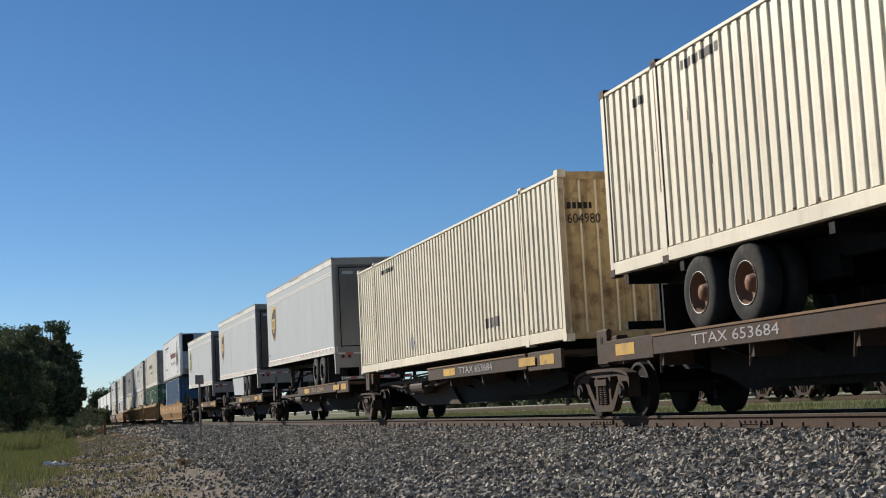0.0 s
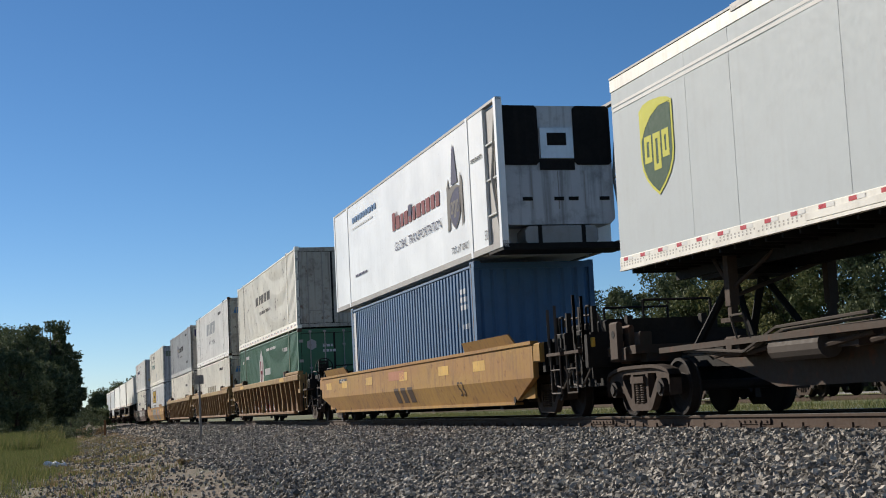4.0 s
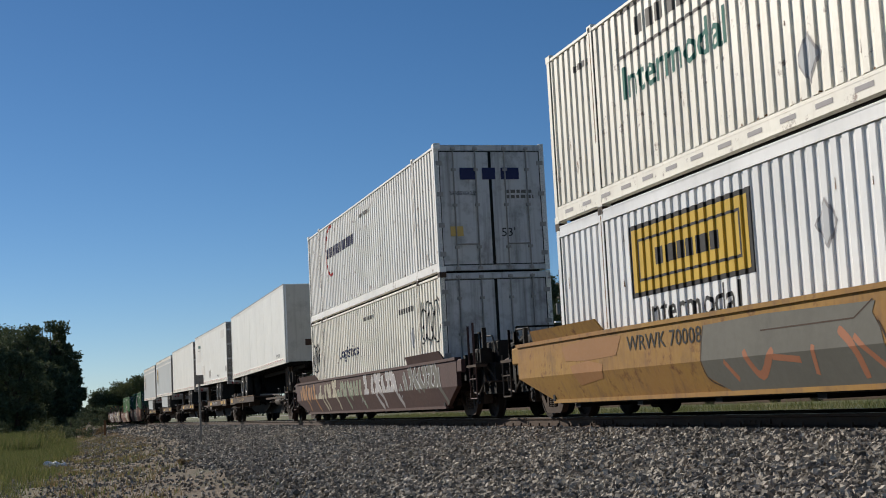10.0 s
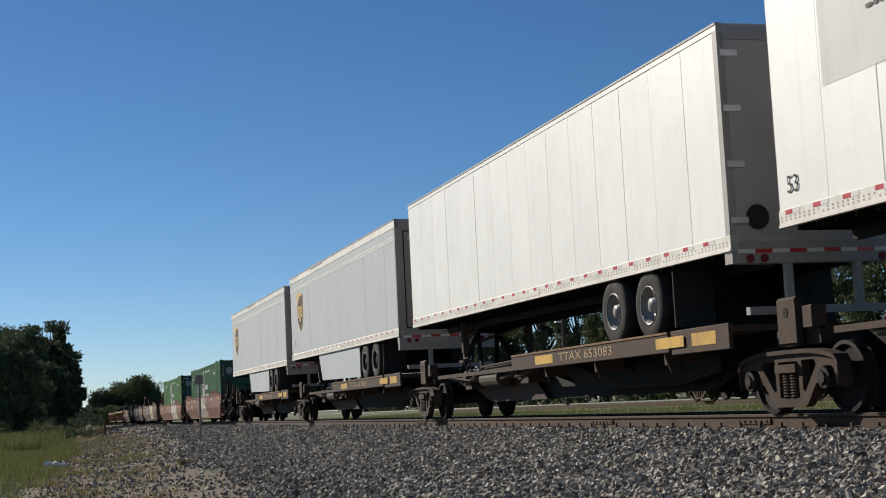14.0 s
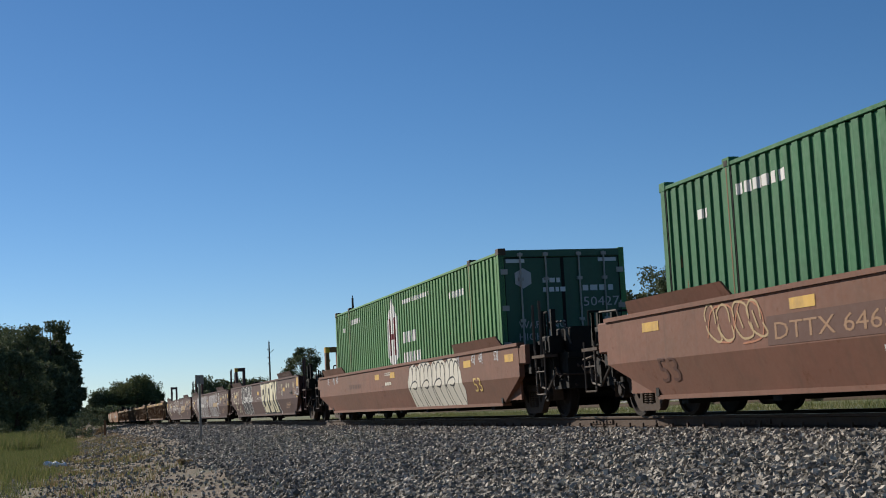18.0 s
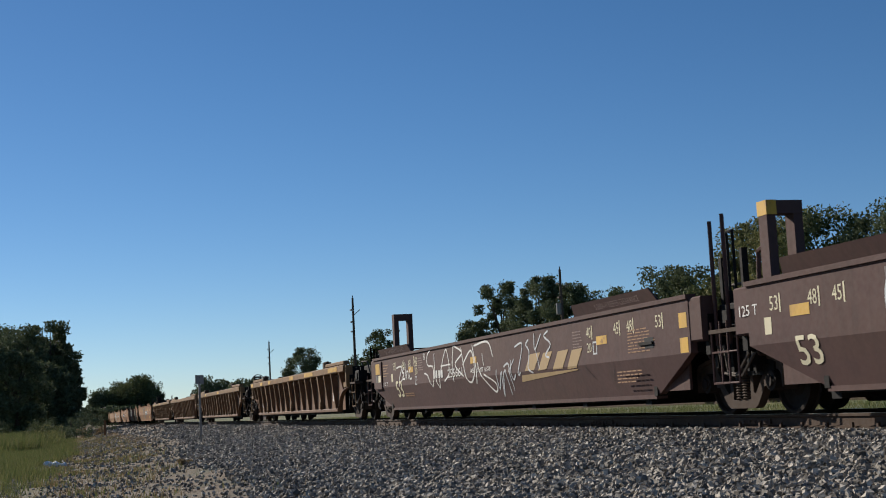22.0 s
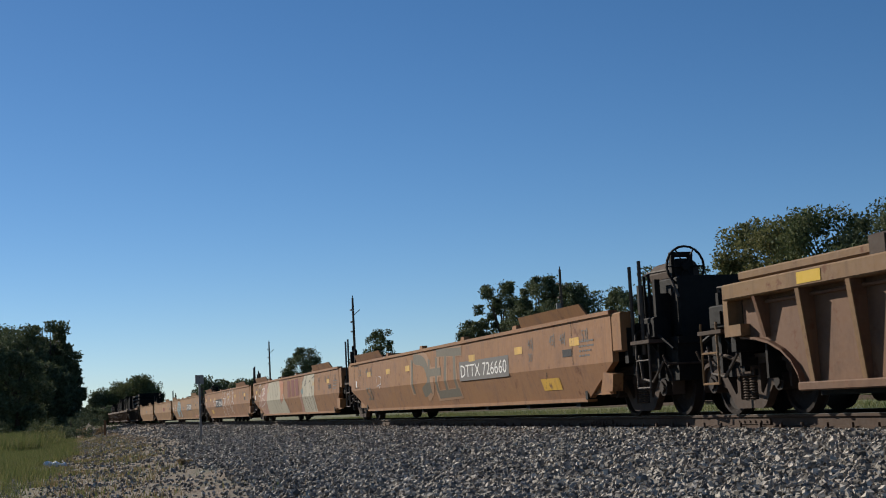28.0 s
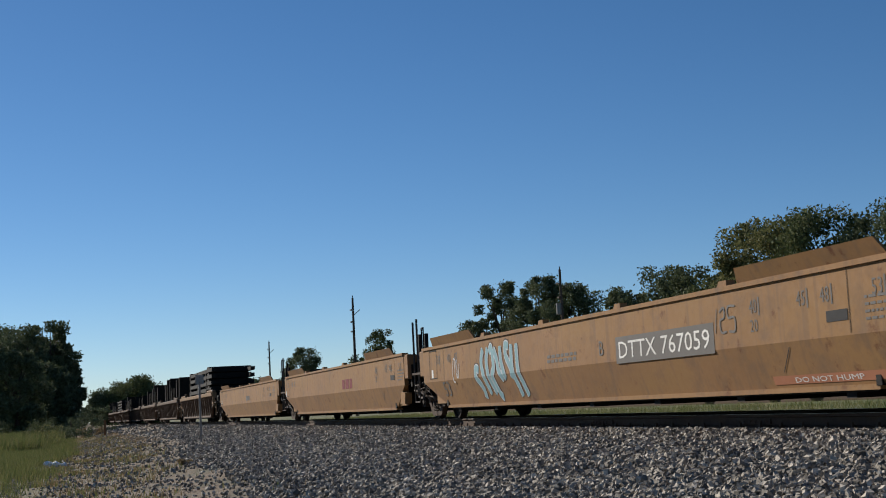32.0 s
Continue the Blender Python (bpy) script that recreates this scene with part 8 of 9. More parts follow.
for k, (ch, x, w, lean) in enumerate((("E", 0.08, 0.92, 0.30), ("V", 0.92, 0.80, 0.10), ("E", 1.72, 0.78, 0.12), ("R", 2.46, 0.88, 0.10), ("Y", 3.28, 0.86, 0.0))):
    pts = [(x + lean * (1 - b) * 0.7 + a * w, 0.04 + b * 1.17) for a, b in WILD[ch]]
    put("graffiti_letter", polygon(pts), P_CREAMY, E1, 0.42, 0.32, WS - 0.005 - 0.001 * k, "cream sprayed letter", None, False, 0.0, B_BIG)
    put("graffiti_outline", ribbon_geo([[a, b] for a, b in zip(pts, pts[1:] + pts[:1])], 0.045), P_BLACK, E1, 0.42, 0.32, WS - 0.0055 - 0.001 * k, "", None, False, 0.0, B_BIG)
put("graffiti", polygon([(0.35, 0.80), (0.62, 0.79), (0.56, 0.64), (0.38, 0.66)]), P_BLACK, E1, 2.98, 0.62, WS - 0.012, "", None, False, 0.0, B_BIG)
part("end_panel", Geo().box(9.28, 9.86, -1.535, -1.50, 0.90, 1.57, 0.008), M_WELL_BROWN, E1, "raised end panel with a yellow patch")
put("paint_patch", rect(0.40, 0.30), P_ORANGE, E1, 9.36, 1.22, -1.539)
put("data_plate", frame_geo(0.36, 0.26, 0.025), P_PALE, E1, 9.40, 0.94, -1.539)
put("graffiti", polygon([(-5.62, 1.21), (-5.53, 1.49), (-4.81, 1.55), (-3.59, 1.53), (-2.42, 1.54), (-2.38, 1.22), (-2.53, 0.89), (-2.71, 0.37), (-5.41, 0.36), (-5.5, 0.8)]), P_SPRAYDARK, E1, 0, 0, WS - 0.001, "dark filled sprayed letters", None, False, 0.0, B_BIG)
spray(E1, P_WHITE, 0.045, B_BIG, 0.004, [[(-5.5, 0.8), (-5.65, 1.21), (-5.55, 1.49), (-5.12, 1.56), (-4.79, 1.56)], [(-4.86, 1.54), (-5.14, 1.43), (-5.02, 1.21), (-5.13, 0.87)], [(-4.57, 1.54), (-4.7, 1.32), (-4.65, 1.02), (-4.35, 1.1)], [(-4.45, 1.34), (-4.15, 1.46), (-3.8, 1.33), (-3.57, 1.07)], [(-4.04, 1.51), (-3.67, 1.56), (-3.37, 1.52), (-3.28, 1.29), (-3.5, 0.95)], [(-3.07, 1.53), (-3.15, 1.28), (-3.24, 1.01)], [(-2.87, 1.53), (-2.46, 1.55), (-2.34, 1.37), (-2.49, 1.15), (-2.85, 1.14), (-2.97, 1.38)], [(-5.5, 0.8), (-5.23, 0.88), (-5.01, 0.74), (-4.83, 0.34)], [(-5.52, 0.62), (-5.42, 0.36)], [(-4.87, 0.86), (-4.57, 0.91), (-4.35, 0.71), (-4.54, 0.34)]])
spray(E1, P_WHITE, 0.045, B_BIG, 0.004, [[(-4.33, 0.79), (-4.32, 0.62), (-4.07, 0.35), (-3.82, 0.32), (-3.47, 0.51), (-3.47, 0.79), (-3.69, 0.88)], [(-3.37, 0.98), (-3.12, 0.69), (-3.22, 0.33)], [(-2.65, 0.86), (-2.59, 0.59), (-2.73, 0.35)], [(-2.57, 0.86), (-2.43, 0.55)]])
spray(E1, P_CREAMY, 0.035, B_BIG, 0.004, [[(-8.4, 1.46), (-8.29, 0.88), (-8.02, 1.26), (-7.82, 0.86), (-7.42, 1.27)], [(-7.5, 0.84), (-6.97, 1.36), (-6.8, 0.91), (-7.23, 0.78)], [(-7.13, 0.68), (-7.04, 0.44), (-6.72, 0.67)], [(-6.86, 0.44), (-6.3, 0.75), (-6.42, 0.33)]])
number_bars(E1, -4.33, 0.90, 1.0, 0.19)
letters(E1, "255661", -3.15, 0.87, 1.18, 0.2, P_WHITE, WS - 0.009, bold=0.01)
letters(E1, "A", -1.15, 0.86, 0.17, 0.2, P_WHITE, WS - 0.003)
letters(E1, "WELL LD LMT 116200", -0.6, 0.93, 1.35, 0.09, P_WHITE, WS - 0.003)
for t in (E2, E3):
    letters(t, "WELL LD LMT 116200", -0.62, 0.93, 1.35, 0.09, P_WHITE, WS - 0.009)
put("graffiti", polygon([(0.1, 0), (5.2, 0.0), (5.3, 1.12), (0.0, 1.12)]), P_HAZE, E2, -6.1, 0.36, WS - 0.001, "thin grey sprayed haze", None, False, 0.0, B_BIG)
spray(E2, P_PALE, 0.032, B_BIG, 0.004, tall_loops(41, -6.1, 0.34, 3.0, 1.12, 9) + tall_loops(42, -3.0, 0.34, 3.1, 1.14, 8))
for cx, cz, rx, rz in ((5.38, 1.22, 0.28, 0.27), (4.3, 1.34, 0.24, 0.22), (4.8, 0.72, 0.3, 0.26)):
    put("graffiti_tag", ribbon_geo([[(cx + rx * math.cos(q * math.pi / 6), cz + rz * math.sin(q * math.pi / 6)) for q in range(13)], [(cx - rx * 0.5, cz - rz * 0.5), (cx - rx * 0.1, cz + rz * 0.5), (cx, cz), (cx + rx * 0.3, cz + rz * 0.5), (cx + rx * 0.4, cz - rz * 0.5)]], 0.05), P_PALE, E2, 0, 0, WS - 0.014, "pale sprayed oval tag", None, False, 0.0, B_BIG)
put("graffiti", polygon([(0.0, 0), (3.5, 0.0), (3.4, 1.1), (0.1, 1.1)]), P_HAZE, E2, 0.45, 0.36, WS - 0.001, "thin grey sprayed haze", None, False, 0.0, B_BIG)
spray(E2, P_PALE, 0.034, B_BIG, 0.004, tall_loops(44, 0.5, 0.34, 3.3, 1.14, 8))
number_bars(E2, -4.33, 0.90, 1.0, 0.19)
letters(E2, "255661", -3.15, 0.88, 1.25, 0.2, P_WHITE, WS - 0.018, bold=0.012)
spray(E3, P_WHITE, 0.042, B_BIG, 0.006, [[(-6.89, 1.27), (-6.34, 1.28), (-6.62, 0.99), (-6.64, 0.82)], [(-6.64, 0.89), (-6.23, 1.0)], [(-6.12, 1.25), (-6.29, 1.15), (-6.12, 1.12), (-6.27, 1.0), (-6.04, 0.99)], [(-5.98, 1.38), (-5.95, 0.98), (-5.85, 1.15), (-5.73, 1.14), (-5.72, 0.97)], [(-5.48, 1.23), (-5.62, 1.11), (-5.54, 0.97), (-5.39, 0.99)], [(-4.2, 1.52), (-4.25, 1.36)], [(-4.1, 1.5), (-4.14, 1.36)]])
part("end_panel", Geo().box(-9.12, -8.42, -1.535, -1.50, 0.80, 1.50, 0.008), M_WELL_BROWN, E3, "raised end panel with a yellow patch")
put("paint_patch", rect(0.46, 0.27), P_ORANGE, E3, -9.02, 1.18, -1.539)
put("data_plate", rect(0.28, 0.17), P_CREAMY, E3, -8.74, 0.98, -1.539)
put("data_plate", rect(0.20, 0.17), P_GREYPATCH, E3, -9.02, 0.98, -1.539)
small_print(E3, -8.34, 1.08, 0.62, 0.34, 5, P_OLDTAN, 67)
bars(E3, -6.3, 0.56, 0.8, 0.10, 9, P_OLDTAN, 68, 2, WS - 0.003, bend=B_BIG)
small_print(E3, -4.78, 1.12, 0.46, 0.32, 6, P_DIMTEXT, 69)
put("mark", rect(0.035, 0.24), P_CREAMY, E3, -5.16, 1.25, WS)
letters(E3, "40", -5.10, 1.28, 0.24, 0.18, P_CREAMY, WS)
put("mark", rect(0.24, 0.02), P_CREAMY, E3, -5.10, 1.245, WS)
letters(E3, "20", -5.10, 1.05, 0.24, 0.17, P_CREAMY, WS)
put("roundel", frame_geo(0.17, 0.2, 0.025), P_PALE, E3, -5.10, 0.82, WS)
g, f = text_geo("S-203A-H REEFER CLEARANCE", 0.095, 1.9)
part("lettering", Geo().add([(-7.75 + a, -1.503 - 0.476 * (b + 0.065), 1.645 + b) for a, _, b in g], f), P_DIMTEXT, E3, "dim stencilled lettering")
spray(E3, P_WHITE, 0.04, B_BIG, 0.004, [[(-3.64, 1.54), (-3.9, 1.47), (-3.98, 1.3), (-3.85, 1.2), (-3.5, 1.18), (-3.4, 0.95), (-3.64, 0.74), (-3.95, 1.0), (-4.25, 1.05)], [(-3.34, 1.46), (-3.32, 1.07), (-3.09, 0.7), (-2.85, 1.05)], [(-2.94, 0.95), (-2.38, 1.5), (-2.17, 1.02), (-2.59, 0.82)], [(-2.83, 1.16), (-2.07, 1.17)], [(-1.78, 1.57), (-1.92, 1.16), (-1.87, 0.79)], [(-1.78, 1.54), (-1.18, 1.37), (-1.71, 1.15), (-1.13, 0.89)], [(-1.23, 1.48), (-0.99, 0.91), (-0.69, 0.75), (-0.34, 0.93), (-0.52, 1.38), (-1.16, 1.12)], [(-0.43, 1.49), (-0.21, 0.92), (-0.34, 0.71)], [(-0.31, 1.46), (0.6, 1.49), (0.89, 1.19)], [(0.21, 1.28), (0.29, 1.04)], [(-0.12, 1.13), (0.03, 0.91), (0.69, 0.53), (0.87, 0.69), (0.26, 0.88)]])
spray(E3, P_PALE, 0.035, B_BIG, 0.006, [[(1.07, 0.95), (1.0, 0.57), (1.39, 0.89), (1.15, 0.43), (1.6, 0.92), (1.63, 0.44)], [(1.51, 0.97), (1.82, 1.0), (1.84, 0.52)], [(1.94, 1.08), (1.96, 0.73), (2.17, 0.81)], [(1.8, 0.87), (2.14, 1.09)], [(2.22, 1.3), (2.65, 1.33), (2.33, 0.82), (2.48, 0.84)], [(2.99, 1.39), (2.84, 1.31), (3.0, 1.18), (2.91, 0.9), (3.14, 0.8)], [(3.31, 1.48), (3.31, 1.2), (3.65, 1.45)], [(3.35, 1.19), (3.51, 0.86)], [(4.02, 1.48), (3.81, 1.4), (4.11, 1.25), (3.84, 1.08), (4.03, 1.03)]])
put("graffiti", polygon([(2.39, 0.66), (2.51, 0.78), (5.3, 0.79), (5.25, 0.77)]), P_TANGOLD, E3, 0, 0, WS - 0.002, "pale gold sweep of an emblem", None, False, 0.0, B_BIG)
put("graffiti", polygon([(2.72, 0.85), (3.21, 0.85), (3.58, 1.14), (3.03, 1.13)]), P_TANGOLD, E3, 0, 0, WS - 0.002, "pale gold block of an emblem", None, False, 0.0, B_BIG)
put("graffiti", polygon([(3.42, 0.83), (3.84, 0.84), (4.18, 1.13), (3.72, 1.12)]), P_TANGOLD, E3, 0, 0, WS - 0.002, "pale gold block of an emblem", None, False, 0.0, B_BIG)
put("graffiti", polygon([(4.15, 0.82), (4.61, 0.82), (4.93, 1.12), (4.44, 1.11)]), P_TANGOLD, E3, 0, 0, WS - 0.002, "pale gold block of an emblem", None, False, 0.0, B_BIG)
put("graffiti", polygon([(4.82, 0.8), (5.24, 0.81), (5.55, 1.11), (5.09, 1.1)]), P_TANGOLD, E3, 0, 0, WS - 0.002, "pale gold block of an emblem", None, False, 0.0, B_BIG)
number_bars(E3, -3.45, 0.91, 0.9, 0.17)
letters(E3, "255661", -2.28, 0.89, 1.1, 0.18, P_WHITE, WS - 0.009)
letters(E1, "L 201-1", 8.65, 0.98, 0.5, 0.13, P_PALE, WS)
bars(E2, 2.75, 0.76, 2.1, 0.34, 4, P_TANGOLD, 71, y=WS - 0.012, shear=0.25)

# faded tan cars
for t, line in ((D1, P_GREYPATCH), (D2, P_GREYPATCH), (D3, P_GREYPATCH), (F1, P_GREYPATCH), (F2, P_GREYPATCH), (F3, P_GREYPATCH)):
    size_marks(t, line)
    put("data_plate", rect(0.14, 0.2), P_WHITE, t, -8.9, 0.9, WS)
    small_print(t, 8.2, 0.95, 0.7, 0.3, 4, line, 73)
    put("end_panel", frame_geo(0.6, 0.62, 0.02), M_BLACK, t, -9.05 if t is not F2 else -8.8, 0.9, WS - 0.002)
    put("seam", rect(0.012, 0.7), M_BLACK, t, 7.9, 0.86, WS - 0.001)
    put("seam", rect(0.012, 0.7), M_BLACK, t, -7.9, 0.86, WS - 0.001)
    put("scratch", ribbon_geo([[(0, 0), (0.3, 0.28)]], 0.02), P_BLACK, t, 6.3, 0.5, WS - 0.003, "", None, False, 0.0, B_BIG)
    put("step_recess", rect(0.42, 0.12), P_BLACK, t, 7.45, 1.0, WS - 0.001)
yellow_marks(D1, (-7.4, -5.2, -3.2, 2.1, 5.0, 7.8), 1.16)
yellow_marks(D2, (-8.6, -5.3, -2.4, 4.6, 7.2), 1.16)
yellow_marks(D3, (-8.9, -6.6, -4.6, 1.3, 4.0, 7.4), 1.16)
for t, x in ((D1, 6.2), (D3, -6.4)):
    put("paint_patch", rect(0.9, 0.2), P_ORANGE, t, x, 0.48, WS - 0.003, "", None, False, 0.0, B_BIG)
number_plate(D1, "DTTX 726660", 1.5, 0.86, 3.0, 0.25, P_GREYPATCH)
letters(D1, "53", -7.6, 0.55, 0.55, 0.34, P_SPRAYGREY2, WS - 0.004, bend=B_BIG)
spray(D1, P_OLDTAN, 0.34, B_BIG, 0.001, [[(-2.61, 1.41), (-2.71, 0.59)], [(-2.38, 1.45), (-1.27, 1.32), (-0.89, 0.84), (-1.6, 0.56)], [(-1.0, 1.35), (-1.21, 0.55)], [(-0.23, 1.38), (-0.53, 0.53)], [(-1.05, 1.05), (-0.05, 1.05)], [(0.37, 1.45), (0.26, 0.55)], [(1.04, 1.42), (1.08, 0.55)], [(-0.34, 1.48), (1.61, 1.42)], [(-0.71, 0.53), (1.24, 0.56)]])
spray(D1, P_SPRAYGREY2, 0.24, B_BIG, 0.003, [[(-2.54, 1.4), (-2.62, 0.62)], [(-2.38, 1.42), (-1.41, 1.28), (-1.12, 0.8), (-1.82, 0.62)], [(-1.0, 1.35), (-1.16, 0.6)], [(-0.36, 1.36), (-0.54, 0.58)], [(-1.05, 1.05), (-0.05, 1.05)], [(0.37, 1.45), (0.19, 0.6)], [(1.03, 1.4), (1.0, 0.57)], [(-0.34, 1.46), (1.56, 1.4)], [(-0.57, 0.55), (1.15, 0.57)]])
spray(D1, P_PALE, 0.02, B_BIG, 0.004, [[(-6.36, 1.15), (-6.25, 0.99)], [(-6.06, 1.15), (-5.78, 1.06), (-6.03, 0.82)], [(-6.31, 0.89), (-5.8, 0.94)]])
put("graffiti", polygon([(-5.9, 0.27), (-5.35, 1.18), (-4.86, 1.5), (-2.13, 1.57), (-1.94, 1.1), (-2.28, 0.66), (-1.21, 0.92), (-0.83, 0.32)]), P_PALESAGE, D2, 0, 0, WS - 0.001, "pale cream-green sprayed letters", None, False, 0.0, B_BIG)
put("graffiti", polygon([(-2.33, 1.59), (-1.24, 1.46), (-1.42, 0.83), (-2.1, 0.7), (-2.04, 1.16)]), P_PINK, D2, 0, 0, WS - 0.0025, "pink sprayed patch", None, False, 0.0, B_BIG)
put("graffiti", polygon([(-6.72, 1.37), (-5.11, 1.57), (-5.94, 0.27), (-7.2, 0.29), (-7.83, 0.66)]), P_PALEPINK, D2, 0, 0, WS - 0.001, "", None, False, 0.0, B_BIG)
put("graffiti", polygon([(2.36, 0.3), (2.63, 0.93), (2.73, 1.32), (3.47, 1.58), (4.31, 1.59), (5.16, 1.59), (4.72, 0.29)]), P_PALESAGE, D2, 0, 0, WS - 0.001, "pale cream-green sprayed letters", None, False, 0.0, B_BIG)
put("graffiti", polygon([(2.16, 0.87), (2.61, 1.05), (2.33, 0.31), (1.79, 0.32), (2.14, 0.58)]), P_PALEPINK, D2, 0, 0, WS - 0.0025, "pink sprayed patch", None, False, 0.0, B_BIG)
put("graffiti", polygon([(2.44, 1.06), (2.86, 1.15), (2.91, 0.95), (2.62, 0.91)]), P_TEALGREY, D2, 0, 0, WS - 0.004, "", None, False, 0.0, B_BIG)
spray(D2, P_SPRAYGREY, 0.028, B_BIG, 0.005, [[(-4.03, 1.55), (-3.9, 0.94), (-3.52, 0.37)], [(-3.73, 1.48), (-3.31, 1.29), (-3.22, 0.91), (-2.95, 0.36)], [(-2.98, 1.51), (-2.61, 1.14), (-3.07, 0.95)], [(-2.67, 0.83), (-2.28, 0.35)], [(-4.72, 1.37), (-4.48, 0.85), (-4.43, 0.39)], [(-2.15, 0.65), (-1.32, 0.97), (-0.92, 0.34)]])
spray(D2, P_SPRAYDARK, 0.05, B_BIG, 0.005, [[(3.15, 1.48), (3.26, 1.2), (3.67, 1.5)], [(3.59, 1.43), (3.47, 1.1), (3.52, 0.95)], [(3.58, 0.87), (3.83, 0.37)], [(4.14, 0.94), (4.09, 0.36)], [(4.51, 1.2), (4.64, 0.73), (4.47, 0.35)], [(4.06, 1.28), (4.34, 1.33), (4.23, 1.08)], [(4.67, 1.4), (5.11, 1.46)], [(3.22, 0.97), (3.25, 0.35)], [(2.72, 1.24), (3.07, 1.45)]])
spray(D2, P_TANGOLD, 0.04, B_BIG, 0.0055, tall_loops(61, -7.9, 0.50, 1.9, 0.98, 3))
spray(D2, P_PALESAGE, 0.03, B_BIG, 0.0065, [[(-5.9, 0.30), (-5.45, 1.0), (-5.0, 1.46), (-4.5, 1.38), (-4.2, 1.54), (-3.6, 1.50), (-3.2, 1.56), (-2.5, 1.50), (-2.2, 1.56), (-2.0, 1.12), (-2.25, 0.70)], [(-2.2, 0.68), (-1.4, 1.0), (-0.85, 0.34)]])
spray(D2, P_WHITE, 0.025, B_BIG, 0.004, [[(-7.09, 1.52), (-7.85, 1.37), (-7.8, 1.04), (-7.16, 1.14), (-7.76, 0.72), (-8.07, 0.63)], [(-6.73, 1.31), (-5.96, 1.33), (-6.77, 1.06), (-5.99, 1.15)], [(-6.8, 0.94), (-7.23, 0.64), (-6.1, 0.79), (-6.79, 0.97)], [(2.9, 0.91), (3.1, 0.35)], [(3.72, 0.9), (3.89, 0.37)], [(4.21, 0.94), (4.19, 0.36)]])
for k in range(3):
    put("emblem_block", rect(0.62, 0.58), P_MAROON2, D2, -0.35 + 0.86 * k, 0.88 + 0.01 * k, WS - 0.001, "faded dark red emblem block")
spray(D3, P_WHITE, 0.03, B_BIG, 0.004, [[(-0.69, 0.89), (-1.06, 1.12), (-0.97, 1.47), (-0.58, 1.58), (-0.06, 1.57), (-0.15, 1.18)], [(-0.65, 1.19), (-0.1, 1.18), (-0.09, 0.91), (-0.48, 0.83)], [(-0.75, 0.92), (-0.96, 0.81), (-0.89, 0.6), (-1.14, 0.35)], [(-0.5, 0.81), (-0.59, 0.34)], [(-0.1, 1.18), (-0.11, 1.44), (0.23, 1.61), (0.4, 1.4), (0.16, 1.16), (0.42, 1.19)], [(0.16, 1.16), (0.66, 0.87), (0.57, 0.31)], [(-0.09, 0.91), (0.19, 1.04), (0.28, 0.32)], [(0.78, 1.6), (0.8, 1.14)], [(0.87, 1.59), (1.29, 1.57), (1.3, 1.32)], [(1.12, 1.07), (1.3, 1.35), (1.83, 1.36), (2.12, 1.04), (2.05, 0.88)], [(1.42, 0.96), (1.54, 1.17), (1.81, 0.93)], [(1.21, 1.06), (1.42, 0.91), (1.66, 0.33)]])
spray(D3, P_WHITE, 0.03, B_BIG, 0.004, [[(0.94, 0.83), (1.0, 0.32)], [(2.12, 1.57), (2.26, 1.2), (2.45, 1.6), (2.97, 1.54), (3.1, 1.21), (2.88, 0.95), (3.32, 0.99), (3.68, 0.83)], [(2.39, 0.98), (2.22, 1.2)], [(2.0, 0.71), (2.37, 0.84), (2.53, 0.31)], [(2.03, 0.58), (2.01, 0.3)], [(2.69, 0.8), (2.99, 0.33)]])
spray(D3, P_PALE, 0.035, B_BIG, 0.004, [[(3.22, 1.5), (3.33, 1.53), (3.2, 1.36), (3.37, 1.34)], [(3.41, 1.34), (3.47, 1.49), (3.54, 1.33), (3.6, 1.5)], [(3.22, 1.04), (3.25, 1.24)], [(3.33, 1.05), (3.37, 1.25)], [(3.24, 1.14), (3.36, 1.14)], [(3.44, 1.06), (3.47, 1.26), (3.6, 1.25)], [(3.45, 1.16), (3.55, 1.16)], [(-5.2, 1.22), (-5.08, 0.91)], [(-5.22, 1.07), (-4.87, 1.14), (-4.66, 0.86)], [(-4.93, 1.27), (-4.61, 1.16), (-4.89, 0.99)]])
number_plate(D3, "DTTX 726660", -3.98, 0.87, 2.76, 0.25, P_BLACK)
letters(D3, "53", -7.6, 0.55, 0.5, 0.32, P_SPRAYGREY2, WS - 0.004, bend=B_BIG)
number_plate(F1, "DTTX 767059", 1.72, 0.87, 2.95, 0.25, P_GREYPATCH)
fat_letters(F1, -5.6, 0.36, 2.9, 1.06, P_AQUA, P_PALE, B_BIG, 57)
letters(F1, "B", 0.95, 0.95, 0.17, 0.22, P_GREYPATCH, WS - 0.003)
put("graffiti_outline", ribbon_geo([[(0, 0.0), (0.06, 0.3)], [(0.12, 0.25), (0.25, 0.3), (0.25, 0.18), (0.14, 0.14), (0.16, 0.0), (0.3, 0.0)], [(0.55, 0.3), (0.36, 0.3), (0.36, 0.17), (0.52, 0.16), (0.52, 0.0), (0.36, 0.0)]], 0.03), P_GREYPATCH, F1, 4.85, 1.05, WS - 0.003)
small_print(F1, -1.4, 0.92, 1.4, 0.16, 2, P_GREYPATCH, 75)
put("paint_patch", rect(3.0, 0.1), P_PINK, F1, 6.0, 0.36, WS - 0.003, "", None, False, 0.0, B_BIG)
letters(F1, "DO NOT HUMP", 6.5, 0.375, 1.4, 0.06, P_WHITE, WS - 0.006, bend=B_BIG)
put("graffiti_outline", ribbon_geo(scrawl(58, 0.5, 0.5, 2, 1), 0.03), P_PALE, F1, -7.2, 0.8, WS - 0.003)
letters(F1, "53", -8.1, 0.5, 0.5, 0.32, P_GREYPATCH, WS - 0.004, bend=B_BIG)
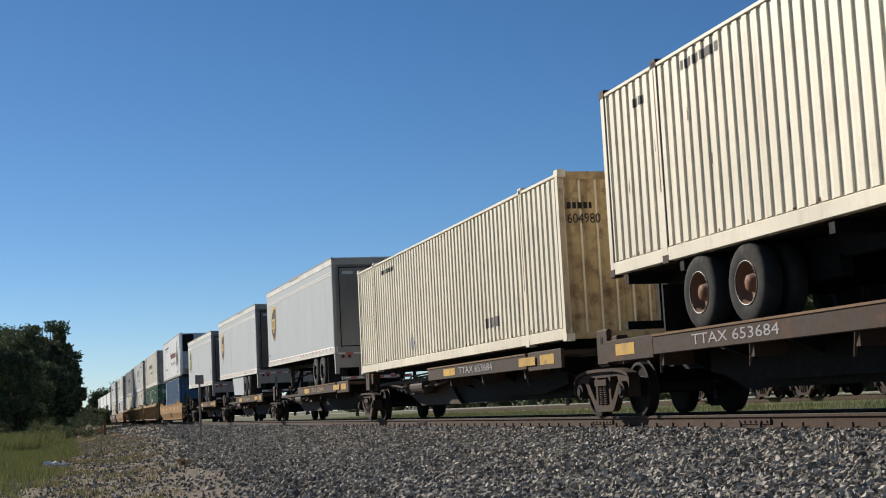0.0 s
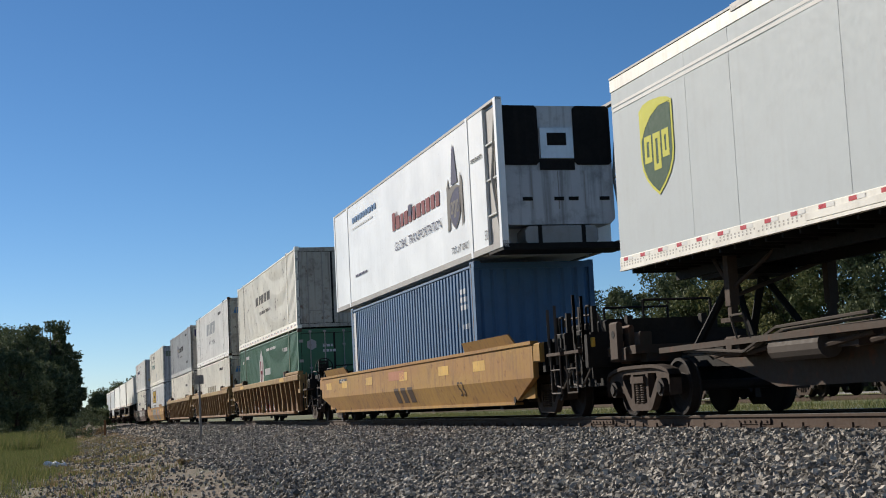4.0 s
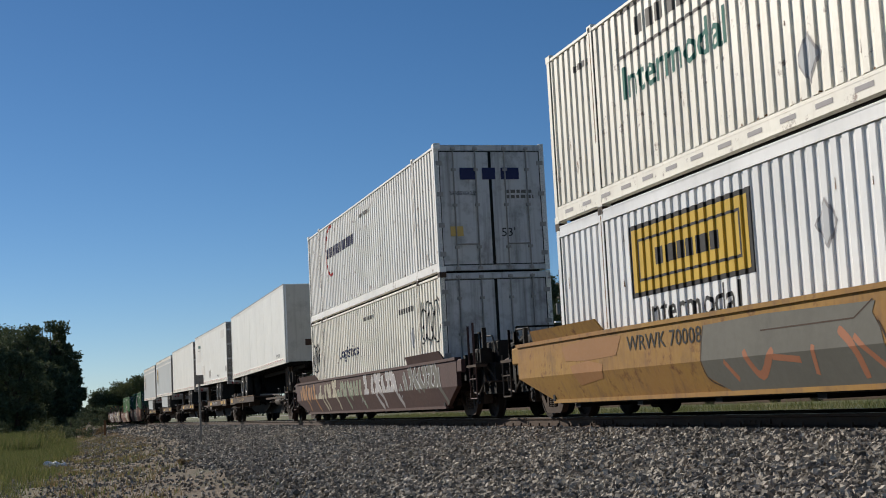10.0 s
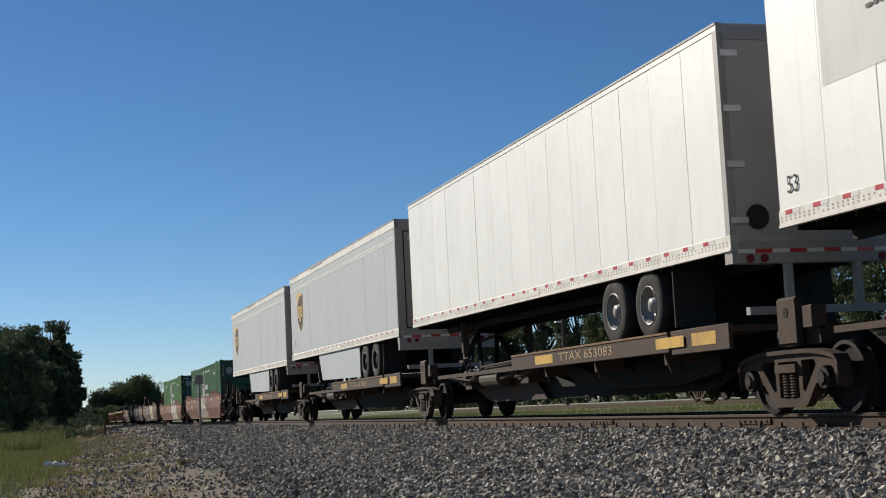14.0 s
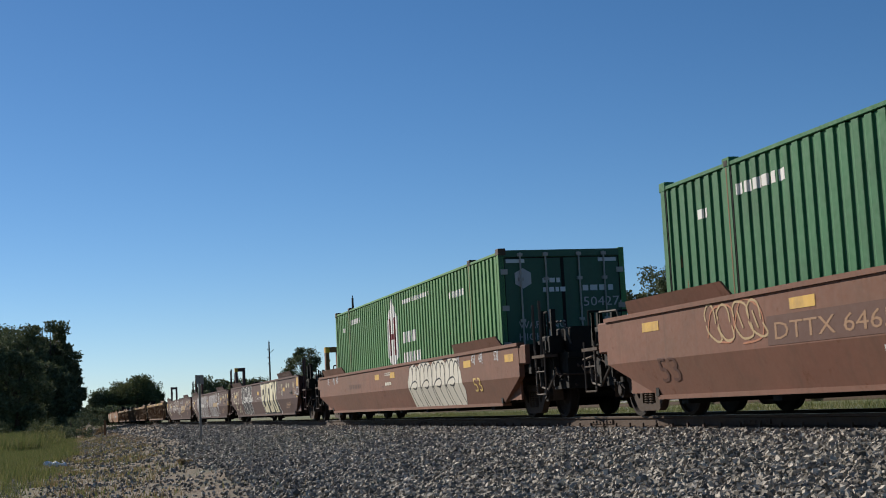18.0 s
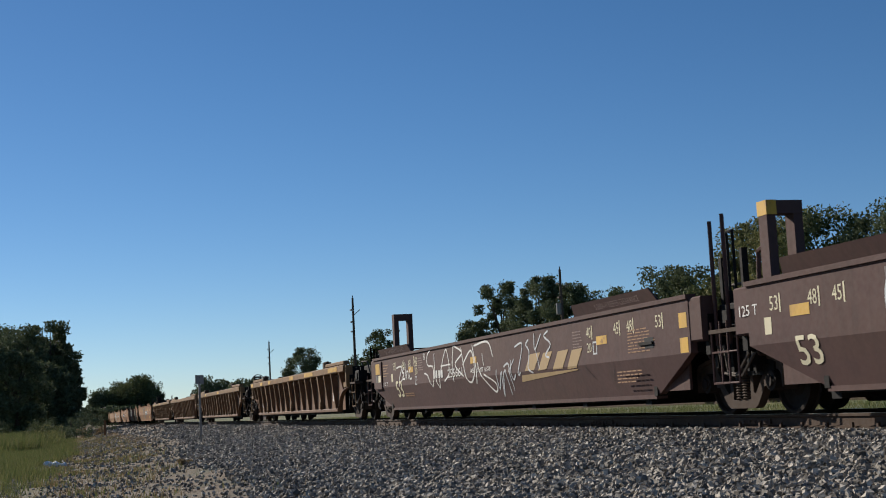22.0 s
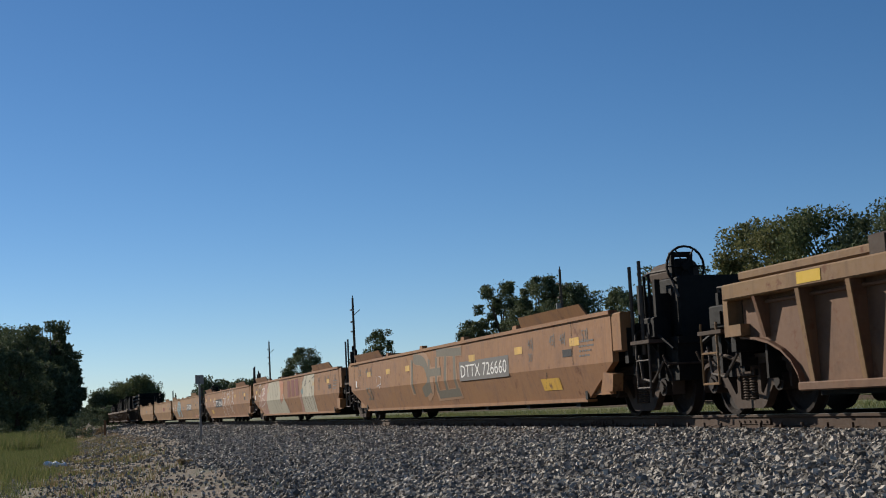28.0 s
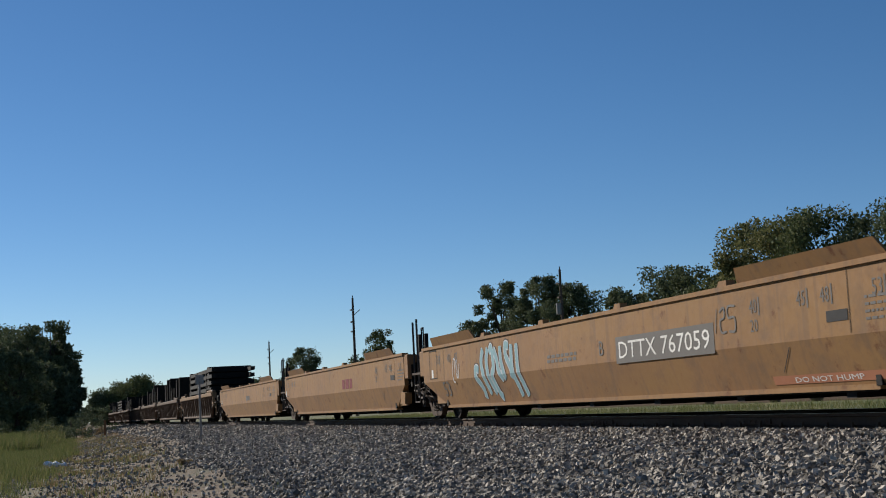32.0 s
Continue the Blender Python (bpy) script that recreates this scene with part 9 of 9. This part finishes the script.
bars(F2, 1.4, 0.85, 1.5, 0.42, 3, P_MAROON, 76, y=WS - 0.003)
bars(F3, 0.4, 0.9, 1.2, 0.3, 4, P_GREYPATCH, 77, y=WS - 0.003)
for k, t in enumerate(FIVE_A + FIVE_B):
    d = -1 if k in (0, 5) else 1
    letters(t, "TTAX 653684" if k < 5 else "TTAX 653083", 1.7 if d > 0 else -4.75, 0.95, 2.3, 0.14, P_SILVER if k in (0, 1, 6) else P_TANGOLD, -1.406)

# ---- beside the track ----
make_ground()
make_ballast()
make_track()
# ---- plants, poles, sign ----
def leaf_cloud(rng, centres, radii, count, size, flat=0.8):
    """Leaf quads scattered over lumpy clumps."""
    pick = rng.integers(0, len(centres), count)
    d = rng.normal(size=(count, 3))
    d /= np.linalg.norm(d, axis=1, keepdims=True)
    sub = centres[pick] + np.clip(rng.normal(size=(count, 3)), -1.25, 1.25)[rng.integers(0, max(1, count // 40), count)] * radii[pick][:, None] * 0.62
    r = (radii[pick] * 1.0)[:, None] * np.minimum(np.abs(rng.normal(0, 0.30, (count, 1))), 0.55)
    p = sub + d * r * np.array([1, 1, flat])
    a = rng.normal(size=(count, 3))
    a /= np.linalg.norm(a, axis=1, keepdims=True)
    b = np.cross(a, rng.normal(size=(count, 3)))
    b /= np.linalg.norm(b, axis=1, keepdims=True)
    s = size * rng.uniform(0.6, 1.4, (count, 1))
    q = np.stack([p - a * s, p + b * s * 0.5, p + a * s, p - b * s * 0.5], 1)
    return q.reshape(-1, 3), np.arange(count * 4).reshape(-1, 4)


def tree(x, y, height, width, leaves, size, mat, label, seed, low=0.35, clumps=26, lean=0.0, airy=1.0):
    """Tapered trunk with limbs and an uneven crown of leaf clumps."""
    rng = np.random.default_rng(seed)
    rnd = random.Random(seed)
    t = thing("tree", label, "tree", "trees beyond the railway")
    z0 = ground_height(y) - 0.1
    t.location = (x, y, z0)
    g = Geo()
    n = 7
    rings = []
    for i in range(6):
        k = i / 5
        rr = height * 0.024 * (1.15 - k) + 0.03
        cx, cy = lean * k * k * height + 0.15 * math.sin(3 * k + seed), 0.15 * math.cos(4 * k + seed)
        rings.append([(cx + rr * math.cos(2 * math.pi * j / n), cy + rr * math.sin(2 * math.pi * j / n), height * 0.72 * k) for j in range(n)])
    g.tube(rings)
    centres, radii = [], []
    for i in range(clumps):
        a = rnd.uniform(0, 6.283)
        k = rnd.uniform(low, 0.94)
        spread = width * 0.5 * math.sin(math.pi * min(1.0, (k - low * 0.6) / (1.08 - low * 0.6))) ** 0.6 * rnd.uniform(0.35, 1.0)
        c = (lean * height * k + spread * math.cos(a), spread * math.sin(a), height * k)
        centres.append(c)
        radii.append(width * rnd.uniform(0.07, 0.15) * airy)
        if i % 2 == 0:
            g.cyl((lean * k * height * 0.4, 0, height * max(0.12, k * 0.62)), c, height * 0.008 + 0.02, 5, 0.02)
    part("trunk", g, M_BARK, t)
    v, f = leaf_cloud(rng, np.array(centres), np.array(radii), leaves, size)
    c = fill_mesh("crown", v, f, mat, parent=t)
    c["kind"] = "stuff"
    return t


def shrub(x, y, height, width, leaves, size, mat, label, seed, name="shrub"):
    rng = np.random.default_rng(seed)
    t = thing(name, label, "shrub", "shrubs along the dirt edge")
    t.location = (x, y, ground_height(y) - 0.05)
    n = 14
    cs = np.stack([rng.uniform(-0.5, 0.5, n) * width, rng.uniform(-0.5, 0.5, n) * width, rng.uniform(0.1, 0.8, n) * height], 1)
    v, f = leaf_cloud(rng, cs, rng.uniform(0.12, 0.25, n) * max(height, 0.4 * width), leaves, size)
    part("stem", Geo().cyl((0, 0, -0.1), (0.1, 0, height * 0.6), 0.04, 5, 0.015).cyl((0, 0, 0), (-0.2, 0.1, height * 0.7), 0.03, 5, 0.01), M_BARK, t)
    c = fill_mesh("foliage", v, f, mat, parent=t)
    c["kind"] = "stuff"
    return t


DARK = "dense dark green broadleaf tree standing in its own shade"
for i, (x, y, h, w) in enumerate(((-172, -16.0, 13.4, 9), (-165, -13.2, 12.8, 8), (-176, -11.4, 12.0, 7), (-168, -10.2, 13.6, 5.4), (-170, -8.9, 11.8, 4.4), (-174, -8.0, 9.4, 3.2), (-150, -17.5, 11.0, 8), (-148, -13.5, 9.0, 6), (-155, -10.4, 8.0, 5.5), (-160, -9.2, 7.0, 4.0), (-190, -20, 14, 10), (-185, -8.4, 8.5, 3.4))):
    tree(x, y, h, w, 20000, 0.16, M_LEAF_DARK, DARK, 100 + i, low=0.05, clumps=60, airy=1.15)
for i, (x, y, h, w) in enumerate(((-305, 4.4, 8.8, 7.5), (-300, 7.0, 10.0, 8.5), (-310, 8.6, 9.6, 8), (-298, 10.6, 7.2, 4.5), (-300, -0.8, 7.2, 5), (-330, 1.0, 8.0, 8), (-345, 8, 9.5, 10), (-300, 1.4, 6.8, 6))):
    tree(x, y, h, w, 16000, 0.20, M_LEAF if i not in (4, 5) else M_LEAF_DARK, "rounded green tree beside the far end of the track", 130 + i, low=0.04, clumps=70, airy=1.3)
SILVER = "loose-crowned green tree behind the railway"
for i, (x, y, h, w, m, n) in enumerate(((-277, 39.3, 14.0, 8.0, M_LEAF_DARK, 5000), (-279, 37.0, 10.5, 6, M_LEAF_DARK, 3000), (-250, 48.2, 15.8, 6.0, M_LEAF, 3200), (-252, 45.6, 11.0, 6, M_LEAF, 2600), (-420, 36, 12, 12, M_LEAF_DARK, 3000), (-390, 42, 10, 14, M_LEAF_DARK, 3000), (-175, 47.8, 17.0, 7.4, M_LEAF_DARK, 7000), (-177, 45.4, 13.0, 6.5, M_LEAF_DARK, 5200), (-165, 50.0, 16.8, 7.6, M_LEAF_DARK, 7000), (-158, 52.0, 15.0, 7.4, M_LEAF_DARK, 6000), (-150, 52, 10.6, 7, M_LEAF, 4500), (-144, 52.8, 13.0, 7, M_LEAF_DARK, 5000), (-135, 53.4, 14.6, 8, M_LEAF_DARK, 5600), (-126, 52, 13.4, 8.5, M_LEAF_DARK, 5600), (-120, 50, 11.5, 8, M_LEAF, 5000), (-116, 54, 16.9, 9.5, M_LEAF_YELLOW, 6500), (-110, 53, 15.6, 9, M_LEAF_YELLOW, 6000), (-103, 54, 16.2, 9.5, M_LEAF, 6500), (-96, 55, 15.6, 9, M_LEAF_DARK, 6000), (-89, 55, 14.4, 9, M_LEAF_DARK, 5600), (-82, 56, 13.5, 9, M_LEAF, 5000))):
    tree(x, y, h, w, int(n * 3.4), 0.165 if x > -300 else 0.34, m, SILVER if m is not M_LEAF_YELLOW else "airy tree with yellowing autumn leaves", 160 + i, low=0.16, clumps=64, airy=1.0)
for i in range(16):
    shrub(-235 - 9 * (i % 4), -13 + 1.15 * i, 4.2 - 0.08 * i, 5.0, 1800, 0.26, M_LEAF_DARK, "dark hedge closing the view beyond the wood", 380 + i, "hedge")
rnd = random.Random(9)
for i in range(34):
    x = -80 - 5.6 * i
    shrub(x, 46 + rnd.uniform(-1.5, 2.5), rnd.uniform(3.0, 6.0), rnd.uniform(5, 8), 1500, 0.24, M_LEAF_DARK if i % 3 else M_LEAF, "leafy undergrowth below the tree line", 300 + i, "undergrowth")
for i, (x, y, h, w, m) in enumerate(((-82, -10.3, 1.5, 2.0, M_LEAF_YELLOW), (-92, -11.2, 1.5, 2.6, M_LEAF), (-104, -8.2, 1.0, 2.4, M_LEAF_DARK), (-112, -6.9, 0.8, 2.4, M_DRY), (-118, -7.6, 1.4, 3.4, M_LEAF_DARK), (-125, -8.4, 2.4, 4, M_LEAF_DARK), (-140, -7.2, 2.6, 4, M_LEAF_DARK), (-132, -12.0, 2.4, 5, M_LEAF_DARK), (-130, -6.5, 1.8, 4, M_LEAF_DARK), (-31.5, -6.75, 0.16, 0.4, M_DRY))):
    shrub(x, y, h, w, 2600, 0.045, m, "scrubby weeds at the edge of the gravel" if m is M_DRY else "bright green bush at the edge of the grass", 340 + i)


def blades(name, label, n, area, height, mat, seed, weight=None, thick=0.006):
    rng = np.random.default_rng(seed)
    x0, x1, y0, y1 = area
    x, y = rng.uniform(x0, x1, n), rng.uniform(y0, y1, n)
    if weight is not None:
        keep = rng.uniform(0, 1, n) < weight(x, y)
        x, y = x[keep], y[keep]
    n = len(x)
    z = np.array([ground_height(b) for b in y])
    a = rng.uniform(0, 6.283, n)
    h = height * rng.uniform(0.4, 1.25, n)
    w = thick + 0.02 * h
    bend = rng.normal(0, 0.35, (n, 2)) * h[:, None]
    p0 = np.stack([x - np.cos(a) * w, y - np.sin(a) * w, z - 0.05], 1)
    p1 = np.stack([x + np.cos(a) * w, y + np.sin(a) * w, z - 0.05], 1)
    p2 = np.stack([x + bend[:, 0], y + bend[:, 1], z + h], 1)
    fill_mesh(name, np.stack([p0, p1, p2], 1).reshape(-1, 3), np.arange(3 * n).reshape(-1, 3), mat, label, "grass")


def grass_edge(x, y):
    return np.clip((-9.35 - 0.018 * (x + 33) + 0.25 * np.sin(x * 0.31) + 0.2 * np.sin(x * 0.093 + 1.3) - y) / 1.1, 0.0, 1)


def dry_edge(x, y):
    border = -7.1 - 0.058 * (x + 25)
    patch = 0.5 + 0.5 * np.sin(x * 0.9 + 2.0 * np.sin(y * 1.7)) * np.sin(y * 2.3 + x * 0.35)
    return np.clip((border - y) / 1.4, 0.03, 1) * patch ** 2


def grass_cover(x, y):
    bare = (np.abs(x + 41.5) < 2.4) & (np.abs(y + 9.6) < 0.6)
    near = np.clip((-31.0 - x) / 8.0, 0.25, 1.0)
    return np.where(bare, 0.0, grass_edge(x, y) * near)


def tall_cover(x, y):
    return np.clip((-9.6 - 0.02 * (x + 80) - y) / 0.8, 0, 1) * (0.5 + 0.5 * np.sin(x * 0.7 + y * 1.9)) ** 2


blades("grass", "rough green grass mixed with dry stalks", 150000, (-100, -18, -15, -7.6), 0.30, M_BLADE, 21, grass_cover)
blades("tall_weeds", "tall yellow-green weeds below the trees", 60000, (-120, -66, -15, -8.6), 0.85, M_BLADE, 26, tall_cover)
blades("dry_grass", "sparse dry tufts on bare dirt", 60000, (-120, -18, -11.6, -5.4), 0.11, M_DRY, 22, dry_edge, 0.014)
blades("short_grass", "thin green-brown grass on bare dirt", 40000, (-110, -18, -10.3, -6.2), 0.10, M_BLADE, 24, dry_edge, 0.012)
blades("weeds", "short grass strip on the far side of the track", 60000, (-110, -25, 5.5, 30), 0.22, M_BLADE, 23)

road = new("road", Geo().box(-600, 120, 38.5, 42.5, -0.9, -0.215).mesh("road", M_ROAD))
tagged(road, "pale gravel road beyond the railway", "road", kind="structure")

sign = thing("track_sign", "small square sign seen from behind on a thin steel post", "sign")
sign.location = (-45.7, -5.0, 0)
part("post", Geo().box(-0.025, 0.025, -0.03, 0.03, -0.65, 1.70).box(-0.03, 0.03, -0.034, -0.028, 0.2, 1.65), M_SIGN, sign)
part("panel", Geo().box(0.03, 0.042, -0.135, 0.135, 1.40, 1.70), M_SIGN, sign, "dull grey sign back")
for z in (1.46, 1.63):
    part("bolt", Geo().cyl((0.042, 0, z), (0.056, 0, z), 0.015, 6), M_TRUCK, sign)
marker = thing("marker_post", "short weathered brown marker post in the weeds", "post")
marker.location = (-100, -6.3, 0)
part("post", Geo().box(-0.06, 0.06, -0.08, 0.08, -0.9, 0.42, 0.02), M_WELL_RUST, marker)
part("cap", Geo().box(-0.08, 0.08, -0.1, 0.1, 0.42, 0.46), M_WELL_RUST, marker)

litter = thing("litter", "crumpled white plastic bag on the dirt", "litter")
litter.location = (-43.0, -9.72, ground_height(-9.72) + 0.04)
rngl = np.random.default_rng(4)
lg = Geo()
for i in range(5):
    lg.lathe_y([(-0.2 + 0.12 * i, 0.02), (-0.16 + 0.12 * i, 0.07 + 0.03 * (i % 2)), (-0.06 + 0.12 * i, 0.05 + 0.04 * ((i + 1) % 2)), (0.0 + 0.12 * i, 0.015)], 0.02 * i, 0.10 - 0.015 * i, 9)
lg.v = [(1.1 * x + float(rngl.normal(0, 0.012)), y, z + float(rngl.normal(0, 0.012))) for x, y, z in lg.v]
part("bag", lg, M_LITTER, litter)


def pole(x, y, h, seed, light=False):
    p = thing("utility_pole", "dark timber utility pole with short arms", "utility pole", "utility poles")
    p.location = (x, y, ground_height(y) - 0.3)
    part("shaft", Geo().cyl((0, 0, 0), (0, 0, h), 0.17, 10, 0.10), M_POLE, p)
    part("insulator_pin", Geo().cyl((0, 0, h), (0, 0, h + 0.25), 0.05, 6).cyl((0.0, 0.1, h * 0.86), (0, 0.7, h * 0.9), 0.04, 6), M_POLE, p)
    for k in (0.90, 0.80, 0.72):
        part("bracket", Geo().box(-0.25, 0.25, -0.28, -0.1, h * k - 0.06, h * k + 0.06), M_POLE, p)
    if light:
        part("transformer", Geo().cyl((0.1, -0.3, h * 0.68), (0.1, -0.3, h * 0.68 + 0.9), 0.22, 10), M_SIGN, p)
        part("lamp", Geo().box(-0.1, 0.25, -0.7, -0.2, h * 0.62, h * 0.62 + 0.12), M_LITTER, p)
    return p


POLES = ((-107, 30.9, 11.6, True), (-135, 19.2, 12.1, False), (-210.5, 21.9, 11.9, False))
for i, (x, y, h, l) in enumerate(POLES):
    pole(x, y, h, i, l)
# cars standing on the siding beyond
siding = thing("siding_track", "second railway track behind the train", "railway track", kind="structure")
for y in (19.25, 20.75):
    part("rail", Geo().box(-110, 60, y - 0.035, y + 0.035, -0.28, -0.10), M_RAIL, siding)
part("ballast_bed", Geo().prism_yz([(17.2, -0.5), (22.8, -0.5), (21.8, -0.27), (18.2, -0.27)], -110, 60), M_GROUND, siding)
for cx in (-55.2, -45.9, -34.0):
    u = thing("flat_car", "dark low flat car standing on the siding", "flat car", "cars standing on the siding")
    u.location = (cx, 20.0, -0.1)
    part("deck", Geo().box(-4.4, 4.4, -1.4, 1.4, 0.95, 1.12).box(-4.2, 4.2, -0.5, 0.5, 0.6, 0.95), M_BLACK, u)
    for x in (-3.0, 3.0):
        add_truck(u, x, False)


def motions():
    """Everything on the train runs at one speed; the wheelsets roll."""
    for ob, s, z, tilt in MOVERS:
        walk(ob, [(0.0, pose(s, 0, z, 0, tilt, 0)), (SECONDS, pose(s + SPEED * SECONDS, 0, z, 0, tilt, 0))])
    turn = math.degrees(SPEED / FPS / 0.42)
    first = WHEELSETS[0]
    walk(first, [(k / FPS, pose(0, 0, 0, 0, turn * k, 0)) for k in range(int(SECONDS * FPS) + 1)])
    for w in WHEELSETS[1:]:
        w.rotation_mode = "QUATERNION"
        keys = w.animation_data_create()
        keys.action, keys.action_slot = first.animation_data.action, first.animation_data.action_slot


motions()
